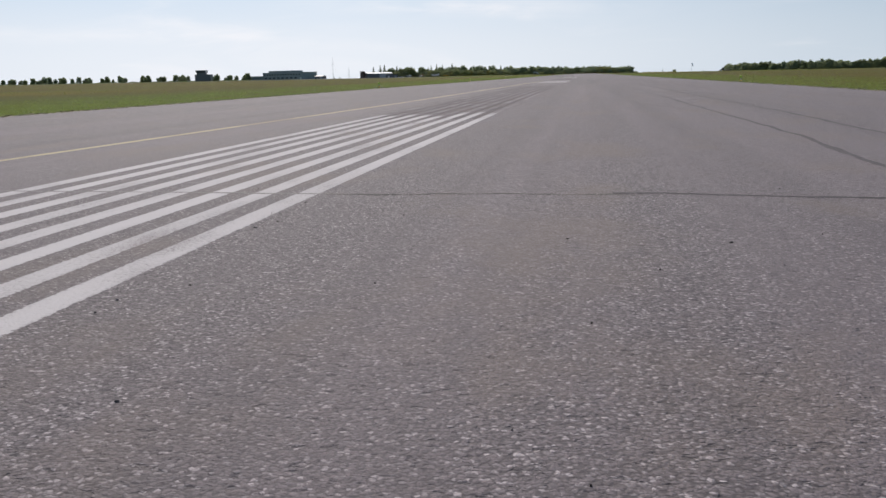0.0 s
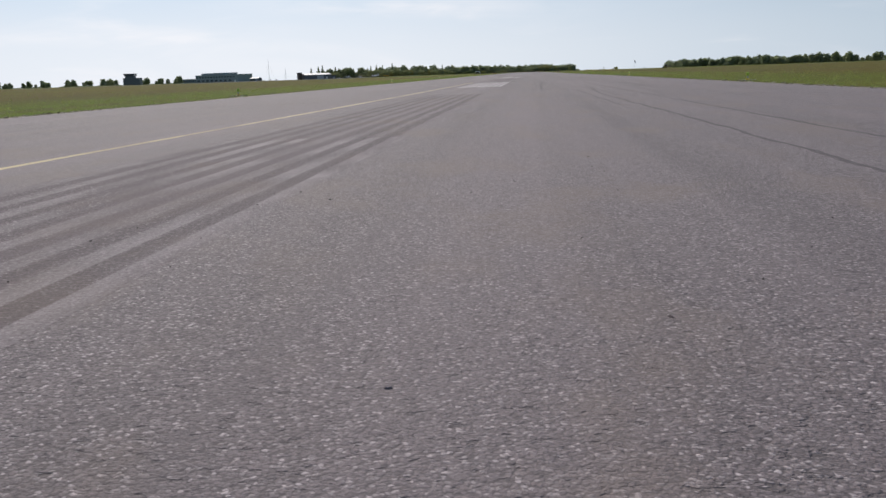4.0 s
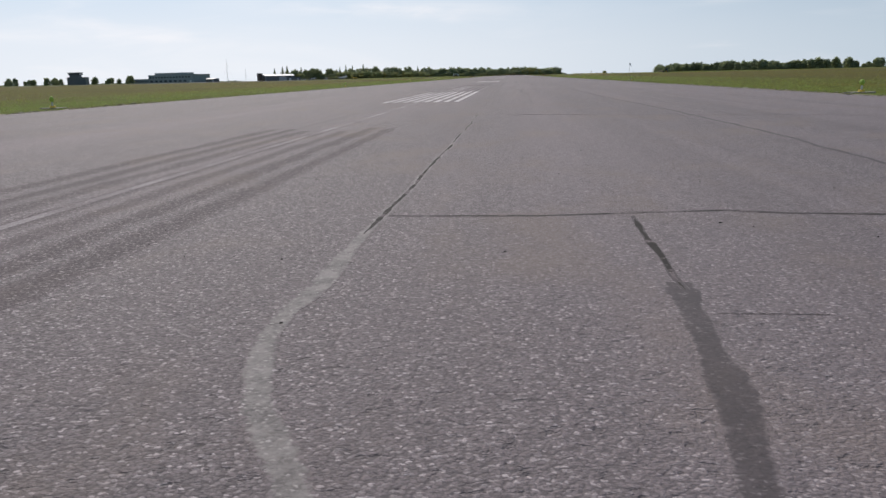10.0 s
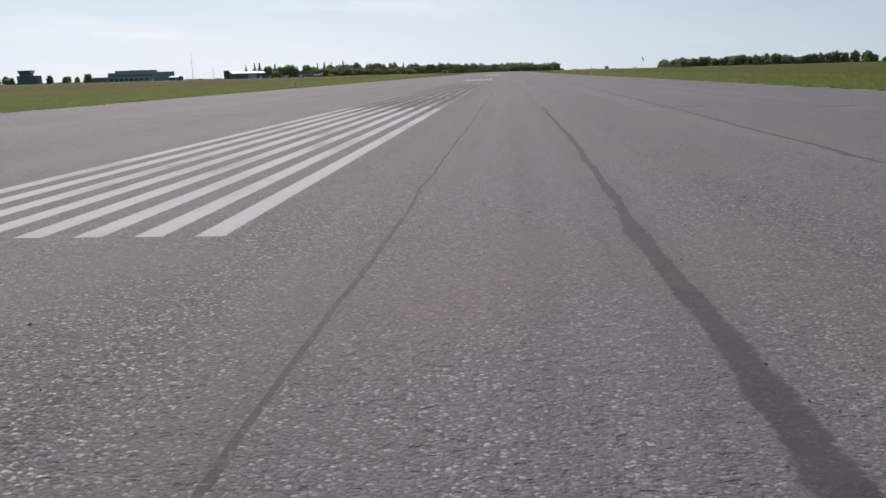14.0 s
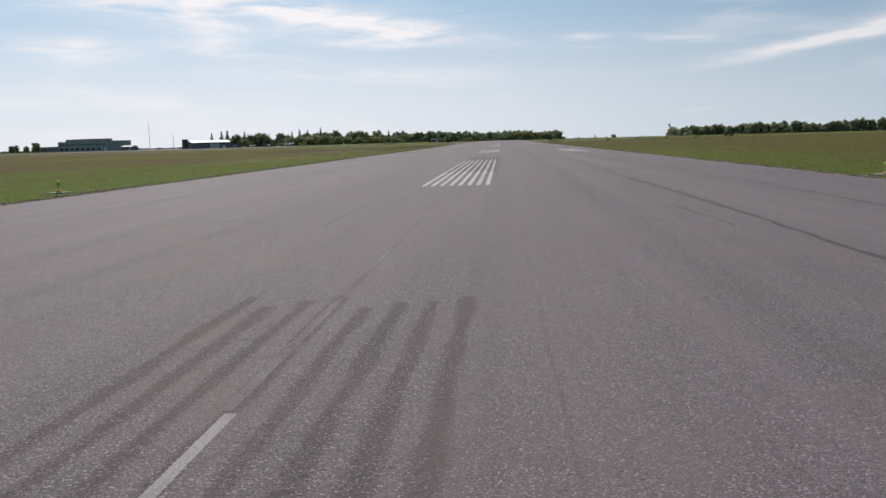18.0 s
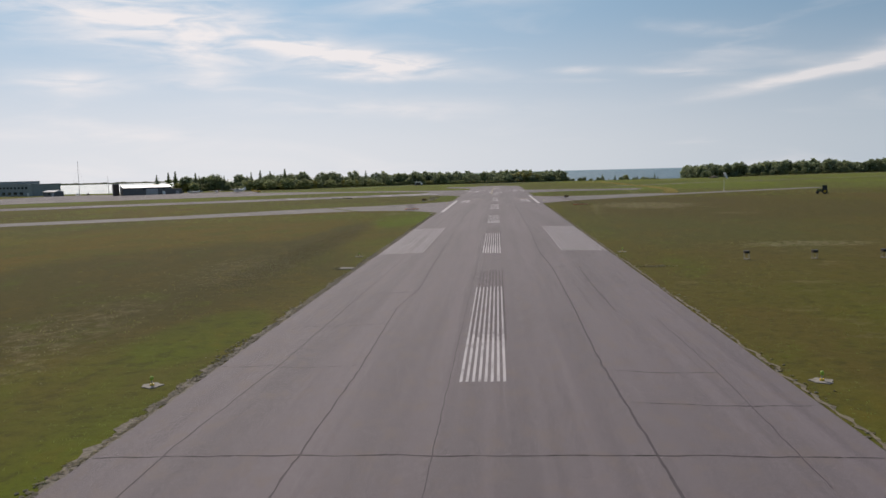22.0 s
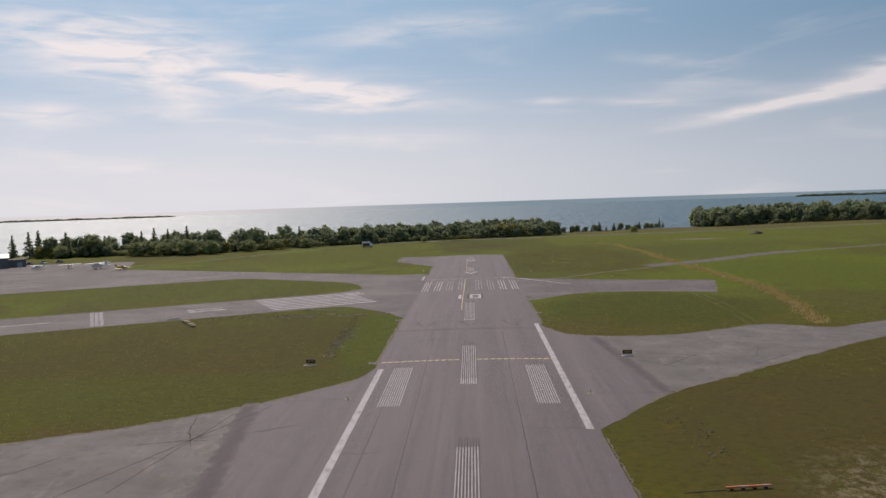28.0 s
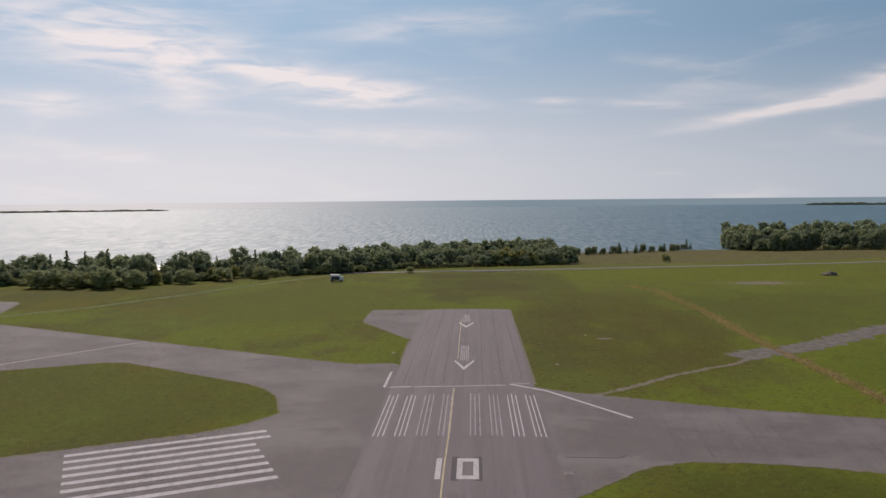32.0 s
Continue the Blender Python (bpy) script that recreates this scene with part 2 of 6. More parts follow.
def stain_build(n):
    pos = where(n)
    under, h = aggregate(n, pos, (0.066, 0.054, 0.057), (0.122, 0.101, 0.106), (0.225, 0.2, 0.202))
    patchy = n.smooth(n.noise(n.scaled(pos, (3.0, 0.5, 1.0)), 1.0, 5.0, 0.7), 0.62, 0.42, 0.0, 0.7)
    return n.mix(n.math("MULTIPLY", patchy, n.math("SUBTRACT", 1.0, ragged(n, 0.0, 1.0, 18.0, 0.5))), aggregate(n, pos, *ASPHALT)[0], under), 0.83, h, (0.7, 0.007), {"Specular IOR Level": 0.46}


def crack_build(n):
    pos = where(n)
    col = n.mix(n.noise(pos, 9.0), rgb(0.02, 0.018, 0.017), rgb(0.05, 0.045, 0.04))
    closed = n.smooth(n.noise(n.scaled(pos, (3.5, 3.5, 1.0)), 1.0, 5.0, 0.75), 0.5, 0.58)
    return n.mix(closed, col, aggregate(n, pos, *ASPHALT)[0]), 0.95, None, None, {"Specular IOR Level": 0.2}


def paint_build(worn, tint):
    def build(n):
        pos = where(n)
        under, h = aggregate(n, pos, *ASPHALT)
        speck = n.noise(pos, 55.0, 5.0, 0.75)
        broad = n.noise(n.scaled(pos, (1.6, 0.5, 1.0)), 1.0, 4.0, 0.6)
        lost = n.smooth(n.math("ADD", n.math("MULTIPLY", speck, 0.6), n.math("MULTIPLY", broad, 0.6)), 0.95 - worn, 1.05 - worn * 0.55)
        dirt = n.mix(n.smooth(broad, 0.3, 0.8, 0.0, 0.4), rgb(*tint), rgb(*(c * 0.72 for c in tint)))
        lost = n.math("MAXIMUM", lost, ragged(n, 0.82, 1.1, 45.0, 0.55))
        return n.mix(lost, dirt, under), 0.88, h, (0.4, 0.005), {"Specular IOR Level": 0.2}
    return build


def rubber_build(n):
    pos = where(n)
    under, h = aggregate(n, pos, (0.062, 0.05, 0.053), (0.118, 0.096, 0.101), (0.215, 0.188, 0.19))
    g = n.noise(n.scaled(pos, (6.0, 1.0, 1.0)), 1.0, 5.0, 0.65)
    return n.mix(n.smooth(g, 0.5, 0.8, 0.0, 0.2), n.mix(n.math("MAXIMUM", ragged(n, 0.25, 1.0, 20.0, 0.5), 0.12), under, aggregate(n, pos, *ASPHALT)[0]), rgb(0.085, 0.076, 0.079)), 0.88, h, (0.5, 0.006), {"Specular IOR Level": 0.3}


def concrete_build(n):
    pos = where(n)
    broad = n.noise(pos, 0.12, 6.0, 0.65)
    stain = n.noise(n.scaled(pos, (0.35, 0.12, 1.0)), 1.0, 5.0, 0.7)
    grit = n.noise(pos, 18.0, 4.0, 0.7)
    col = n.ramp(broad, [(0.25, (0.1, 0.09, 0.083)), (0.5, (0.146, 0.132, 0.123)), (0.75, (0.208, 0.189, 0.173))])
    col = n.mix(n.smooth(stain, 0.54, 0.7, 0.0, 0.6), col, rgb(0.265, 0.235, 0.198))
    rust = n.noise(n.scaled(pos, (0.22, 0.3, 1.0), (4, 4, 0)), 1.0, 6.0, 0.75)
    col = n.mix(n.smooth(rust, 0.52, 0.68, 0.0, 0.6), col, rgb(0.15, 0.115, 0.08))
    blot = n.noise(n.scaled(pos, (0.5, 0.4, 1.0), (8, 2, 0)), 1.0, 6.0, 0.75)
    col = n.mix(n.smooth(blot, 0.53, 0.64, 0.0, 0.5), col, rgb(0.085, 0.075, 0.066))
    col = n.mix(n.smooth(grit, 0.4, 0.7, 0.0, 0.25), col, rgb(0.12, 0.115, 0.11))
    return col, 0.9, grit, (0.3, 0.005), {}


def grass_build(n):
    pos = where(n)
    xyz = n.add("ShaderNodeSeparateXYZ", i0=pos)
    side = n.math("ABSOLUTE", xyz.outputs[0])
    broad = n.noise(n.scaled(pos, (0.022, 0.012, 1.0)), 1.0, 5.0, 0.6)
    patch = n.noise(n.scaled(pos, (0.11, 0.05, 1.0), (5, 8, 0)), 1.0, 6.0, 0.68)
    tuft = n.noise(pos, 1.6, 5.0, 0.7)
    blade = n.noise(pos, 14.0, 4.0, 0.7)
    dry = n.ramp(broad, [(0.3, (0.108, 0.074, 0.02)), (0.48, (0.088, 0.071, 0.015)), (0.62, (0.08, 0.081, 0.010)), (0.75, (0.09, 0.105, 0.010))])
    lush = n.ramp(broad, [(0.3, (0.102, 0.098, 0.024)), (0.5, (0.092, 0.108, 0.019)), (0.65, (0.108, 0.138, 0.018)), (0.78, (0.128, 0.144, 0.026))])
    col = n.mix(n.smooth(n.math("ADD", xyz.outputs[1], n.math("MULTIPLY", patch, 90.0)), 750.0, 830.0), dry, lush)
    shade = n.noise(n.scaled(pos, (0.014, 0.011, 1.0), (6, 6, 0)), 1.0, 5.0, 0.62)
    col = n.mix(n.smooth(shade, 0.46, 0.64, 0.0, 0.8), col, rgb(0.072, 0.073, 0.02))
    lawn = n.math("MULTIPLY", n.smooth(n.noise(n.scaled(pos, (0.05, 0.018, 1.0), (3, 5, 0)), 1.0, 4.0, 0.6), 0.52, 0.66), n.smooth(xyz.outputs[0], 10.0, -30.0))
    col = n.mix(n.math("MULTIPLY", lawn, 0.7), col, rgb(0.094, 0.116, 0.008))
    col = n.mix(n.smooth(patch, 0.45, 0.75, 0.0, 0.7), col, rgb(0.094, 0.066, 0.018))
    amber = n.noise(n.scaled(pos, (0.035, 0.02, 1.0), (9, 1, 0)), 1.0, 5.0, 0.6)
    col = n.mix(n.math("MULTIPLY", n.smooth(amber, 0.5, 0.66), n.smooth(xyz.outputs[0], 0.0, -25.0, 0.15, 0.7)), col, rgb(0.14, 0.112, 0.01))
    meadow = n.math("MULTIPLY", n.smooth(n.math("ADD", xyz.outputs[0], n.math("MULTIPLY", patch, 40.0)), 70.0, 110.0), n.smooth(xyz.outputs[1], 730.0, 800.0))
    col = n.mix(n.math("MULTIPLY", meadow, n.smooth(broad, 0.35, 0.6, 0.25, 0.75)), col, rgb(0.11, 0.136, 0.02))
    sward = n.noise(n.scaled(pos, (0.02, 0.013, 1.0), (1, 9, 0)), 1.0, 5.0, 0.66)
    col = n.mix(n.math("MULTIPLY", n.smooth(sward, 0.49, 0.58, 0.0, 0.65), n.smooth(xyz.outputs[1], 730.0, 800.0)), col, rgb(0.13, 0.175, 0.01))
    rise = n.math("MULTIPLY", n.smooth(n.math("ADD", xyz.outputs[1], n.math("MULTIPLY", patch, 60.0)), 1010.0, 1065.0), n.smooth(n.math("ADD", xyz.outputs[0], n.math("MULTIPLY", patch, 30.0)), 38.0, 62.0))
    col = n.mix(n.math("MULTIPLY", rise, 0.6), col, rgb(0.125, 0.15, 0.018))
    heath = n.math("MULTIPLY", n.smooth(n.math("SUBTRACT", xyz.outputs[1], n.math("MULTIPLY", xyz.outputs[0], 0.22)), 1128.0, 1142.0), n.smooth(xyz.outputs[0], 30.0, 60.0))
    col = n.mix(n.math("MULTIPLY", heath, 0.85), col, n.mix(n.smooth(patch, 0.35, 0.7), rgb(0.15, 0.118, 0.06), rgb(0.1, 0.095, 0.045)))
    bare = n.noise(n.scaled(pos, (0.3, 0.35, 1.0), (1, 7, 0)), 1.0, 6.0, 0.75)
    belt = n.noise(n.scaled(pos, (0.02, 0.008, 1.0), (2, 3, 0)), 1.0, 3.0, 0.5)
    thin = n.math("MULTIPLY", n.smooth(bare, 0.56, 0.68), n.smooth(belt, 0.48, 0.62))
    col = n.mix(n.math("MULTIPLY", thin, 0.6), col, rgb(0.2, 0.165, 0.085))
    reach = n.smooth(n.math("ADD", xyz.outputs[1], n.math("MULTIPLY", xyz.outputs[0], 0.6)), 430.0, 330.0, 24.0, 46.0)
    verge = n.math("MULTIPLY", n.math("MULTIPLY", n.smooth(n.math("DIVIDE", n.math("SUBTRACT", side, 15.5), n.math("SUBTRACT", reach, 15.5)), 1.0, 0.0), n.smooth(xyz.outputs[1], 470.0, 425.0, 0.08, 0.8)), n.smooth(n.noise(n.scaled(pos, (0.2, 0.025, 1.0)), 1.0, 4.0), 0.25, 0.5))
    col = n.mix(n.math("MULTIPLY", verge, n.smooth(xyz.outputs[0], 5.0, -5.0, 0.6, 1.0)), col, rgb(0.08, 0.138, 0.002))
    hue = n.noise(n.scaled(pos, (0.16, 0.09, 1.0), (7, 3, 0)), 1.0, 6.0, 0.7)
    low = n.math("ADD", n.math("POWER", n.math("DIVIDE", n.math("ADD", xyz.outputs[0], 52.0), 36.0), 2.0), n.math("POWER", n.math("DIVIDE", n.math("SUBTRACT", xyz.outputs[1], 552.0), 105.0), 2.0))
    col = n.mix(n.math("MULTIPLY", n.smooth(low, 1.4, 0.3), n.smooth(patch, 0.28, 0.52, 0.4, 0.9)), col, n.mix(n.smooth(hue, 0.38, 0.6), rgb(0.086, 0.078, 0.0095), rgb(0.112, 0.077, 0.01)))
    for cx, cy, rx, ry, much in ((-62, 738, 46, 42, 0.8), (-62, 648, 40, 16, 0.6), (75, 690, 40, 30, 0.5), (46, 925, 30, 85, 0.75)):
        away = n.math("ADD", n.math("POWER", n.math("DIVIDE", n.math("SUBTRACT", xyz.outputs[0], cx), rx), 2.0), n.math("POWER", n.math("DIVIDE", n.math("SUBTRACT", xyz.outputs[1], cy), ry), 2.0))
        col = n.mix(n.math("MULTIPLY", n.math("MULTIPLY", n.smooth(away, 1.3, 0.5), n.smooth(patch, 0.3, 0.55, 0.45, 1.0)), much), col, rgb(0.076, 0.065, 0.014))
    for cx, cy, rx, ry, much, tone in ((44, 766, 27, 30, 0.85, (0.062, 0.076, 0.009)), (-48, 688, 44, 15, 0.7, (0.078, 0.088, 0.012)), (-19, 735, 6, 34, 0.7, (0.078, 0.115, 0.008)), (112, 835, 30, 55, 0.85, (0.1, 0.134, 0.012)), (64, 618, 44, 52, 0.75, (0.074, 0.058, 0.017)), (48, 662, 30, 34, 0.8, (0.078, 0.06, 0.02)),
                                       (112, 960, 34, 50, 0.45, (0.08, 0.1, 0.016)), (120, 1082, 84, 36, 0.85, (0.13, 0.152, 0.012)), (-100, 832, 75, 30, 0.55, (0.082, 0.1, 0.014)), (-62, 985, 46, 60, 0.75, (0.098, 0.116, 0.014)),
                                       (-19.5, 467, 4, 10, 0.55, (0.075, 0.115, 0.005)), (-25, 512, 5, 14, 0.5, (0.08, 0.11, 0.005)), (-21, 600, 7, 30, 0.8, (0.085, 0.13, 0.004)), (-33, 616, 20, 12, 0.6, (0.078, 0.094, 0.007)), (-50, 608, 30, 18, 0.5, (0.085, 0.084, 0.008)), (-28, 528, 5.5, 62, 0.75, (0.058, 0.047, 0.016)), (-38, 498, 22, 46, 0.75, (0.056, 0.047, 0.013))):
        away = n.math("ADD", n.math("POWER", n.math("DIVIDE", n.math("SUBTRACT", xyz.outputs[0], cx), rx), 2.0), n.math("POWER", n.math("DIVIDE", n.math("SUBTRACT", xyz.outputs[1], cy), ry), 2.0))
        col = n.mix(n.math("MULTIPLY", n.smooth(n.math("ADD", away, n.math("MULTIPLY", patch, 0.8)), 1.7, 0.9), much), col, rgb(*tone))
    mown = n.math("MULTIPLY", n.math("MULTIPLY", n.smooth(n.math("ADD", xyz.outputs[0], n.math("MULTIPLY", patch, 14.0)), -20.0, -12.0), n.smooth(n.math("ADD", xyz.outputs[0], n.math("MULTIPLY", patch, 14.0)), 58.0, 50.0)), n.math("MULTIPLY", n.smooth(xyz.outputs[1], 1005.0, 1025.0), n.smooth(xyz.outputs[1], 1095.0, 1085.0)))
    col = n.mix(n.math("MULTIPLY", mown, 0.5), col, rgb(0.06, 0.05, 0.018))
    fleck = n.noise(n.scaled(pos, (0.9, 0.7, 1.0), (3, 3, 0)), 1.0, 5.0, 0.8)
    for cx, cy, rx, ry, much in ((42, 640, 14, 20, 0.65), (54, 594, 6, 5, 0.3), (-25.5, 621, 4, 6, 0.4), (-31, 455, 6, 30, 0.25), (-29, 506, 6, 16, 0.2), (42, 522, 9, 4, 0.6), (-27, 392, 6, 26, 0.4), (131, 1040, 26, 12, 0.5)):
        away = n.math("ADD", n.math("POWER", n.math("DIVIDE", n.math("SUBTRACT", xyz.outputs[0], cx), rx), 2.0), n.math("POWER", n.math("DIVIDE", n.math("SUBTRACT", xyz.outputs[1], cy), ry), 2.0))
        worn = n.math("MULTIPLY", n.smooth(away, 1.3, 0.2), n.smooth(fleck, 0.46, 0.62))
        col = n.mix(n.math("MULTIPLY", worn, much), col, rgb(0.36, 0.3, 0.2))
    band = n.math("MULTIPLY", n.smooth(n.math("ABSOLUTE", n.math("ADD", xyz.outputs[0], n.math("MULTIPLY", patch, 2.0, 24.2))), 2.4, 0.8), n.math("MULTIPLY", n.smooth(xyz.outputs[1], 425.0, 450.0), n.smooth(xyz.outputs[1], 632.0, 615.0)))
    col = n.mix(n.math("MULTIPLY", band, 0.55), col, n.mix(n.smooth(fleck, 0.5, 0.62), rgb(0.05, 0.042, 0.02), rgb(0.19, 0.15, 0.09)))
    clump = n.noise(pos, 0.9, 7.0, 0.74)
    col = n.mix(n.smooth(hue, 0.54, 0.7, 0.0, 0.4), col, rgb(0.125, 0.09, 0.012))
    col = n.mix(n.smooth(hue, 0.44, 0.3, 0.0, 0.5), col, rgb(0.075, 0.098, 0.008))
    col = n.mix(n.smooth(clump, 0.5, 0.36, 0.0, 0.6), col, rgb(0.036, 0.032, 0.01))
    col = n.mix(n.smooth(clump, 0.58, 0.74, 0.0, 0.32), col, rgb(0.17, 0.145, 0.03))
    col = n.mix(n.smooth(tuft, 0.35, 0.75, 0.0, 0.4), col, rgb(0.05, 0.048, 0.009))
    col = n.mix(n.smooth(blade, 0.4, 0.75, 0.0, 0.3), col, rgb(0.14, 0.125, 0.03))
    return col, 0.95, n.math("ADD", n.math("MULTIPLY", clump, 2.0), n.math("ADD", tuft, n.math("MULTIPLY", blade, 0.4))), (0.5, 0.12), {"Specular IOR Level": 0.08}


def water_build(n):
    pos = where(n)
    w1 = n.noise(n.scaled(pos, (0.05, 0.09, 1.0)), 1.0, 6.0, 0.7)
    w2 = n.noise(n.scaled(pos, (0.45, 0.7, 1.0)), 1.0, 5.0, 0.75)
    h = n.math("ADD", n.math("MULTIPLY", w1, 1.2), n.math("MULTIPLY", w2, 0.9))
    broad = n.noise(n.scaled(pos, (0.0012, 0.005, 1.0)), 1.0, 4.0, 0.6)
    col = n.mix(n.smooth(broad, 0.35, 0.65), rgb(0.013, 0.084, 0.12), rgb(0.024, 0.104, 0.136))
    gust = n.noise(n.scaled(pos, (0.22, 0.011, 1.0)), 1.0, 6.0, 0.72)
    rough = n.smooth(gust, 0.4, 0.62, 0.38, 0.62)
    return col, rough, h, (1.0, 0.8), {"IOR": 1.33, "Specular IOR Level": 0.6, "Coat Weight": n.smooth(n.noise(n.scaled(pos, (0.3, 0.02, 1.0), (5, 5, 0)), 1.0, 6.0, 0.8), 0.46, 0.56, 0.15, 1.0), "Coat Roughness": 0.56, "Coat IOR": 1.4}


def plain(colour, rough=0.6, metal=0.0, vary=0.15, scale=3.0):
    def build(n):
        g = n.noise(where(n), scale, 5.0, 0.65)
        col = n.mix(n.smooth(g, 0.3, 0.7), rgb(*colour), rgb(*(c * (1 - vary) for c in colour)))
        return col, rough, g, (0.1, 0.01), {"Metallic": metal}
    return build


def leaf_build(a, b, c):
    def build(n):
        info = n.add("ShaderNodeObjectInfo").outputs["Random"]
        isle = n.add("ShaderNodeNewGeometry").outputs["Random Per Island"]
        col = n.mix(n.smooth(info, 0.0, 1.0), rgb(*a), rgb(*b))
        stand = n.noise(where(n), 0.11, 2.0, 0.5)
        col = n.mix(n.smooth(stand, 0.4, 0.62), col, rgb(*(k * w for k, w in zip(b, (1.12, 1.06, 0.84)))))
        col = n.mix(n.smooth(isle, 0.1, 1.0, 0.0, 0.7), col, rgb(*c))
        return col, 0.75, None, None, {"Specular IOR Level": 0.15, "leafy": 0.62}
    return build


def siding_build(colour, pitch, along):
    def build(n):
        s = n.add("ShaderNodeSeparateXYZ", i0=n.add("ShaderNodeTexCoord").outputs["Object"])
        rib = n.math("PINGPONG", s.outputs[along], pitch)
        g = n.noise(where(n), 0.8, 5.0, 0.6)
        col = n.mix(n.smooth(g, 0.3, 0.75), rgb(*colour), rgb(*(c * 0.8 for c in colour)))
        return col, 0.55, rib, (0.6, 0.05), {}
    return build


M = {
    "apron": material("patchy_apron_asphalt", apron_build), "asphalt": material("worn_asphalt", asphalt_build), "seal": material("tar_seal", seal_build), "pale_seal": material("dusty_seal", pale_seal_build), "brown_seal": material("brown_dusty_seal", brown_seal_build), "stain": material("oil_stained_asphalt", stain_build),
    "crack": material("open_crack", crack_build), "white": material("white_paint", paint_build(0.36, (0.5, 0.47, 0.47))),
    "worn": material("worn_white_paint", paint_build(0.58, (0.37, 0.345, 0.35))), "old": material("faded_paint", paint_build(0.6, (0.28, 0.262, 0.262))),
    "half": material("half_worn_paint", paint_build(0.44, (0.385, 0.36, 0.362))), "ghost": material("nearly_lost_paint", paint_build(0.6, (0.3, 0.272, 0.275))), "dulled": material("dulled_white_paint", paint_build(0.36, (0.43, 0.405, 0.405))),
    "yellow": material("faded_yellow_paint", paint_build(0.42, (0.54, 0.46, 0.28))), "rubber": material("rubbered_asphalt", rubber_build),
    "concrete": material("weathered_concrete", concrete_build), "grass": material("dry_grass", grass_build), "water": material("lake_water", water_build),
    "straw_soil": material("straw_covered_soil", plain((0.21, 0.13, 0.04), 0.95, vary=0.65, scale=0.6)), "edge_soil": material("crumbled_edge_soil", plain((0.19, 0.16, 0.11), 0.95, vary=0.5, scale=2.5)), "weed_joint": material("weedy_joint", plain((0.05, 0.045, 0.022), 0.95, vary=0.5, scale=3.0)), "gravel": material("pale_gravel", leaf_build((0.32, 0.29, 0.25), (0.38, 0.35, 0.3), (0.2, 0.18, 0.15))), "clod": material("dark_clods", leaf_build((0.12, 0.1, 0.06), (0.15, 0.125, 0.075), (0.3, 0.25, 0.16))), "crumb": material("crumbled_pale_edge", plain((0.215, 0.185, 0.14), 0.95, vary=0.6, scale=6.0)), "tan": material("tan_stones", leaf_build((0.2, 0.165, 0.105), (0.26, 0.22, 0.15), (0.15, 0.12, 0.07))), "rubble": material("broken_grey_rubble", plain((0.165, 0.145, 0.12), 0.95, vary=0.55, scale=0.5)), "pad": material("dirty_concrete", plain((0.3, 0.275, 0.235), 0.9, vary=0.45, scale=5.0)), "slab": material("slab_concrete", plain((0.46, 0.44, 0.4), 0.85, vary=0.3)), "dirt": material("dry_soil", plain((0.19, 0.155, 0.105), 0.95, vary=0.45, scale=1.5)),
    "leaf": material("green_leaves", leaf_build((0.235, 0.29, 0.195), (0.305, 0.335, 0.21), (0.21, 0.26, 0.175))),
    "bush": material("olive_bush_leaves", leaf_build((0.34, 0.375, 0.2), (0.39, 0.395, 0.21), (0.28, 0.31, 0.16))),
    "gold": material("yellowing_leaves", leaf_build((0.42, 0.35, 0.11), (0.36, 0.32, 0.1), (0.26, 0.25, 0.09))),
    "spruce": material("spruce_needles", leaf_build((0.175, 0.215, 0.145), (0.195, 0.23, 0.145), (0.15, 0.185, 0.12))),
    "brush": material("dry_brush", leaf_build((0.24, 0.2, 0.06), (0.21, 0.195, 0.05), (0.17, 0.165, 0.045))),
    "rust_weed": material("orange_weeds", leaf_build((0.5, 0.31, 0.08), (0.42, 0.28, 0.09), (0.2, 0.15, 0.05))),
    "meadow": material("meadow_blades", leaf_build((0.2, 0.25, 0.05), (0.24, 0.26, 0.06), (0.14, 0.17, 0.035))),
    "straw": material("dry_straw", leaf_build((0.36, 0.31, 0.19), (0.3, 0.26, 0.16), (0.2, 0.17, 0.1))),
    "blade": material("grass_blades", leaf_build((0.168, 0.256, 0.036), (0.192, 0.248, 0.044), (0.128, 0.192, 0.028))),
    "bark": material("bark", plain((0.09, 0.07, 0.05), 0.9, vary=0.4, scale=6.0)), "straw_enamel": material("pale_yellow_enamel", plain((0.55, 0.46, 0.24), 0.6)), "maroon": material("dark_maroon_enamel", plain((0.06, 0.022, 0.018), 0.5)), "black": material("black_enamel", plain((0.02, 0.02, 0.022), 0.5)),
    "metal": material("galvanised_metal", plain((0.5, 0.5, 0.5), 0.4, 0.8)), "orange": material("orange_plastic", plain((0.66, 0.2, 0.08), 0.6)),
    "white_plain": material("white_enamel", plain((0.78, 0.78, 0.76), 0.45)), "salmon": material("faded_orange_plastic", plain((0.6, 0.3, 0.2), 0.6)), "red": material("red_enamel", plain((0.45, 0.04, 0.03), 0.5)),
    "yellow_plain": material("yellow_enamel", plain((0.7, 0.45, 0.03), 0.45)), "glass": material("dark_glass", plain((0.03, 0.04, 0.05), 0.08, vary=0.3)),
    "grey_wall": material("grey_siding", siding_build((0.26, 0.30, 0.31), 0.3, 0)), "dark_wall": material("dark_siding", siding_build((0.13, 0.135, 0.14), 0.3, 0)),
    "roof": material("metal_roof", siding_build((0.42, 0.43, 0.44), 0.4, 0)), "brown": material("brown_brick", plain((0.1, 0.07, 0.055), 0.85, vary=0.35)),
    "lime": material("lime_marker", plain((0.35, 0.5, 0.05), 0.5)),
}

# ---- building helpers ----
HALF, CROWN = 15.0, 0.24                           # half the runway's width; how far its edges lie below its crown


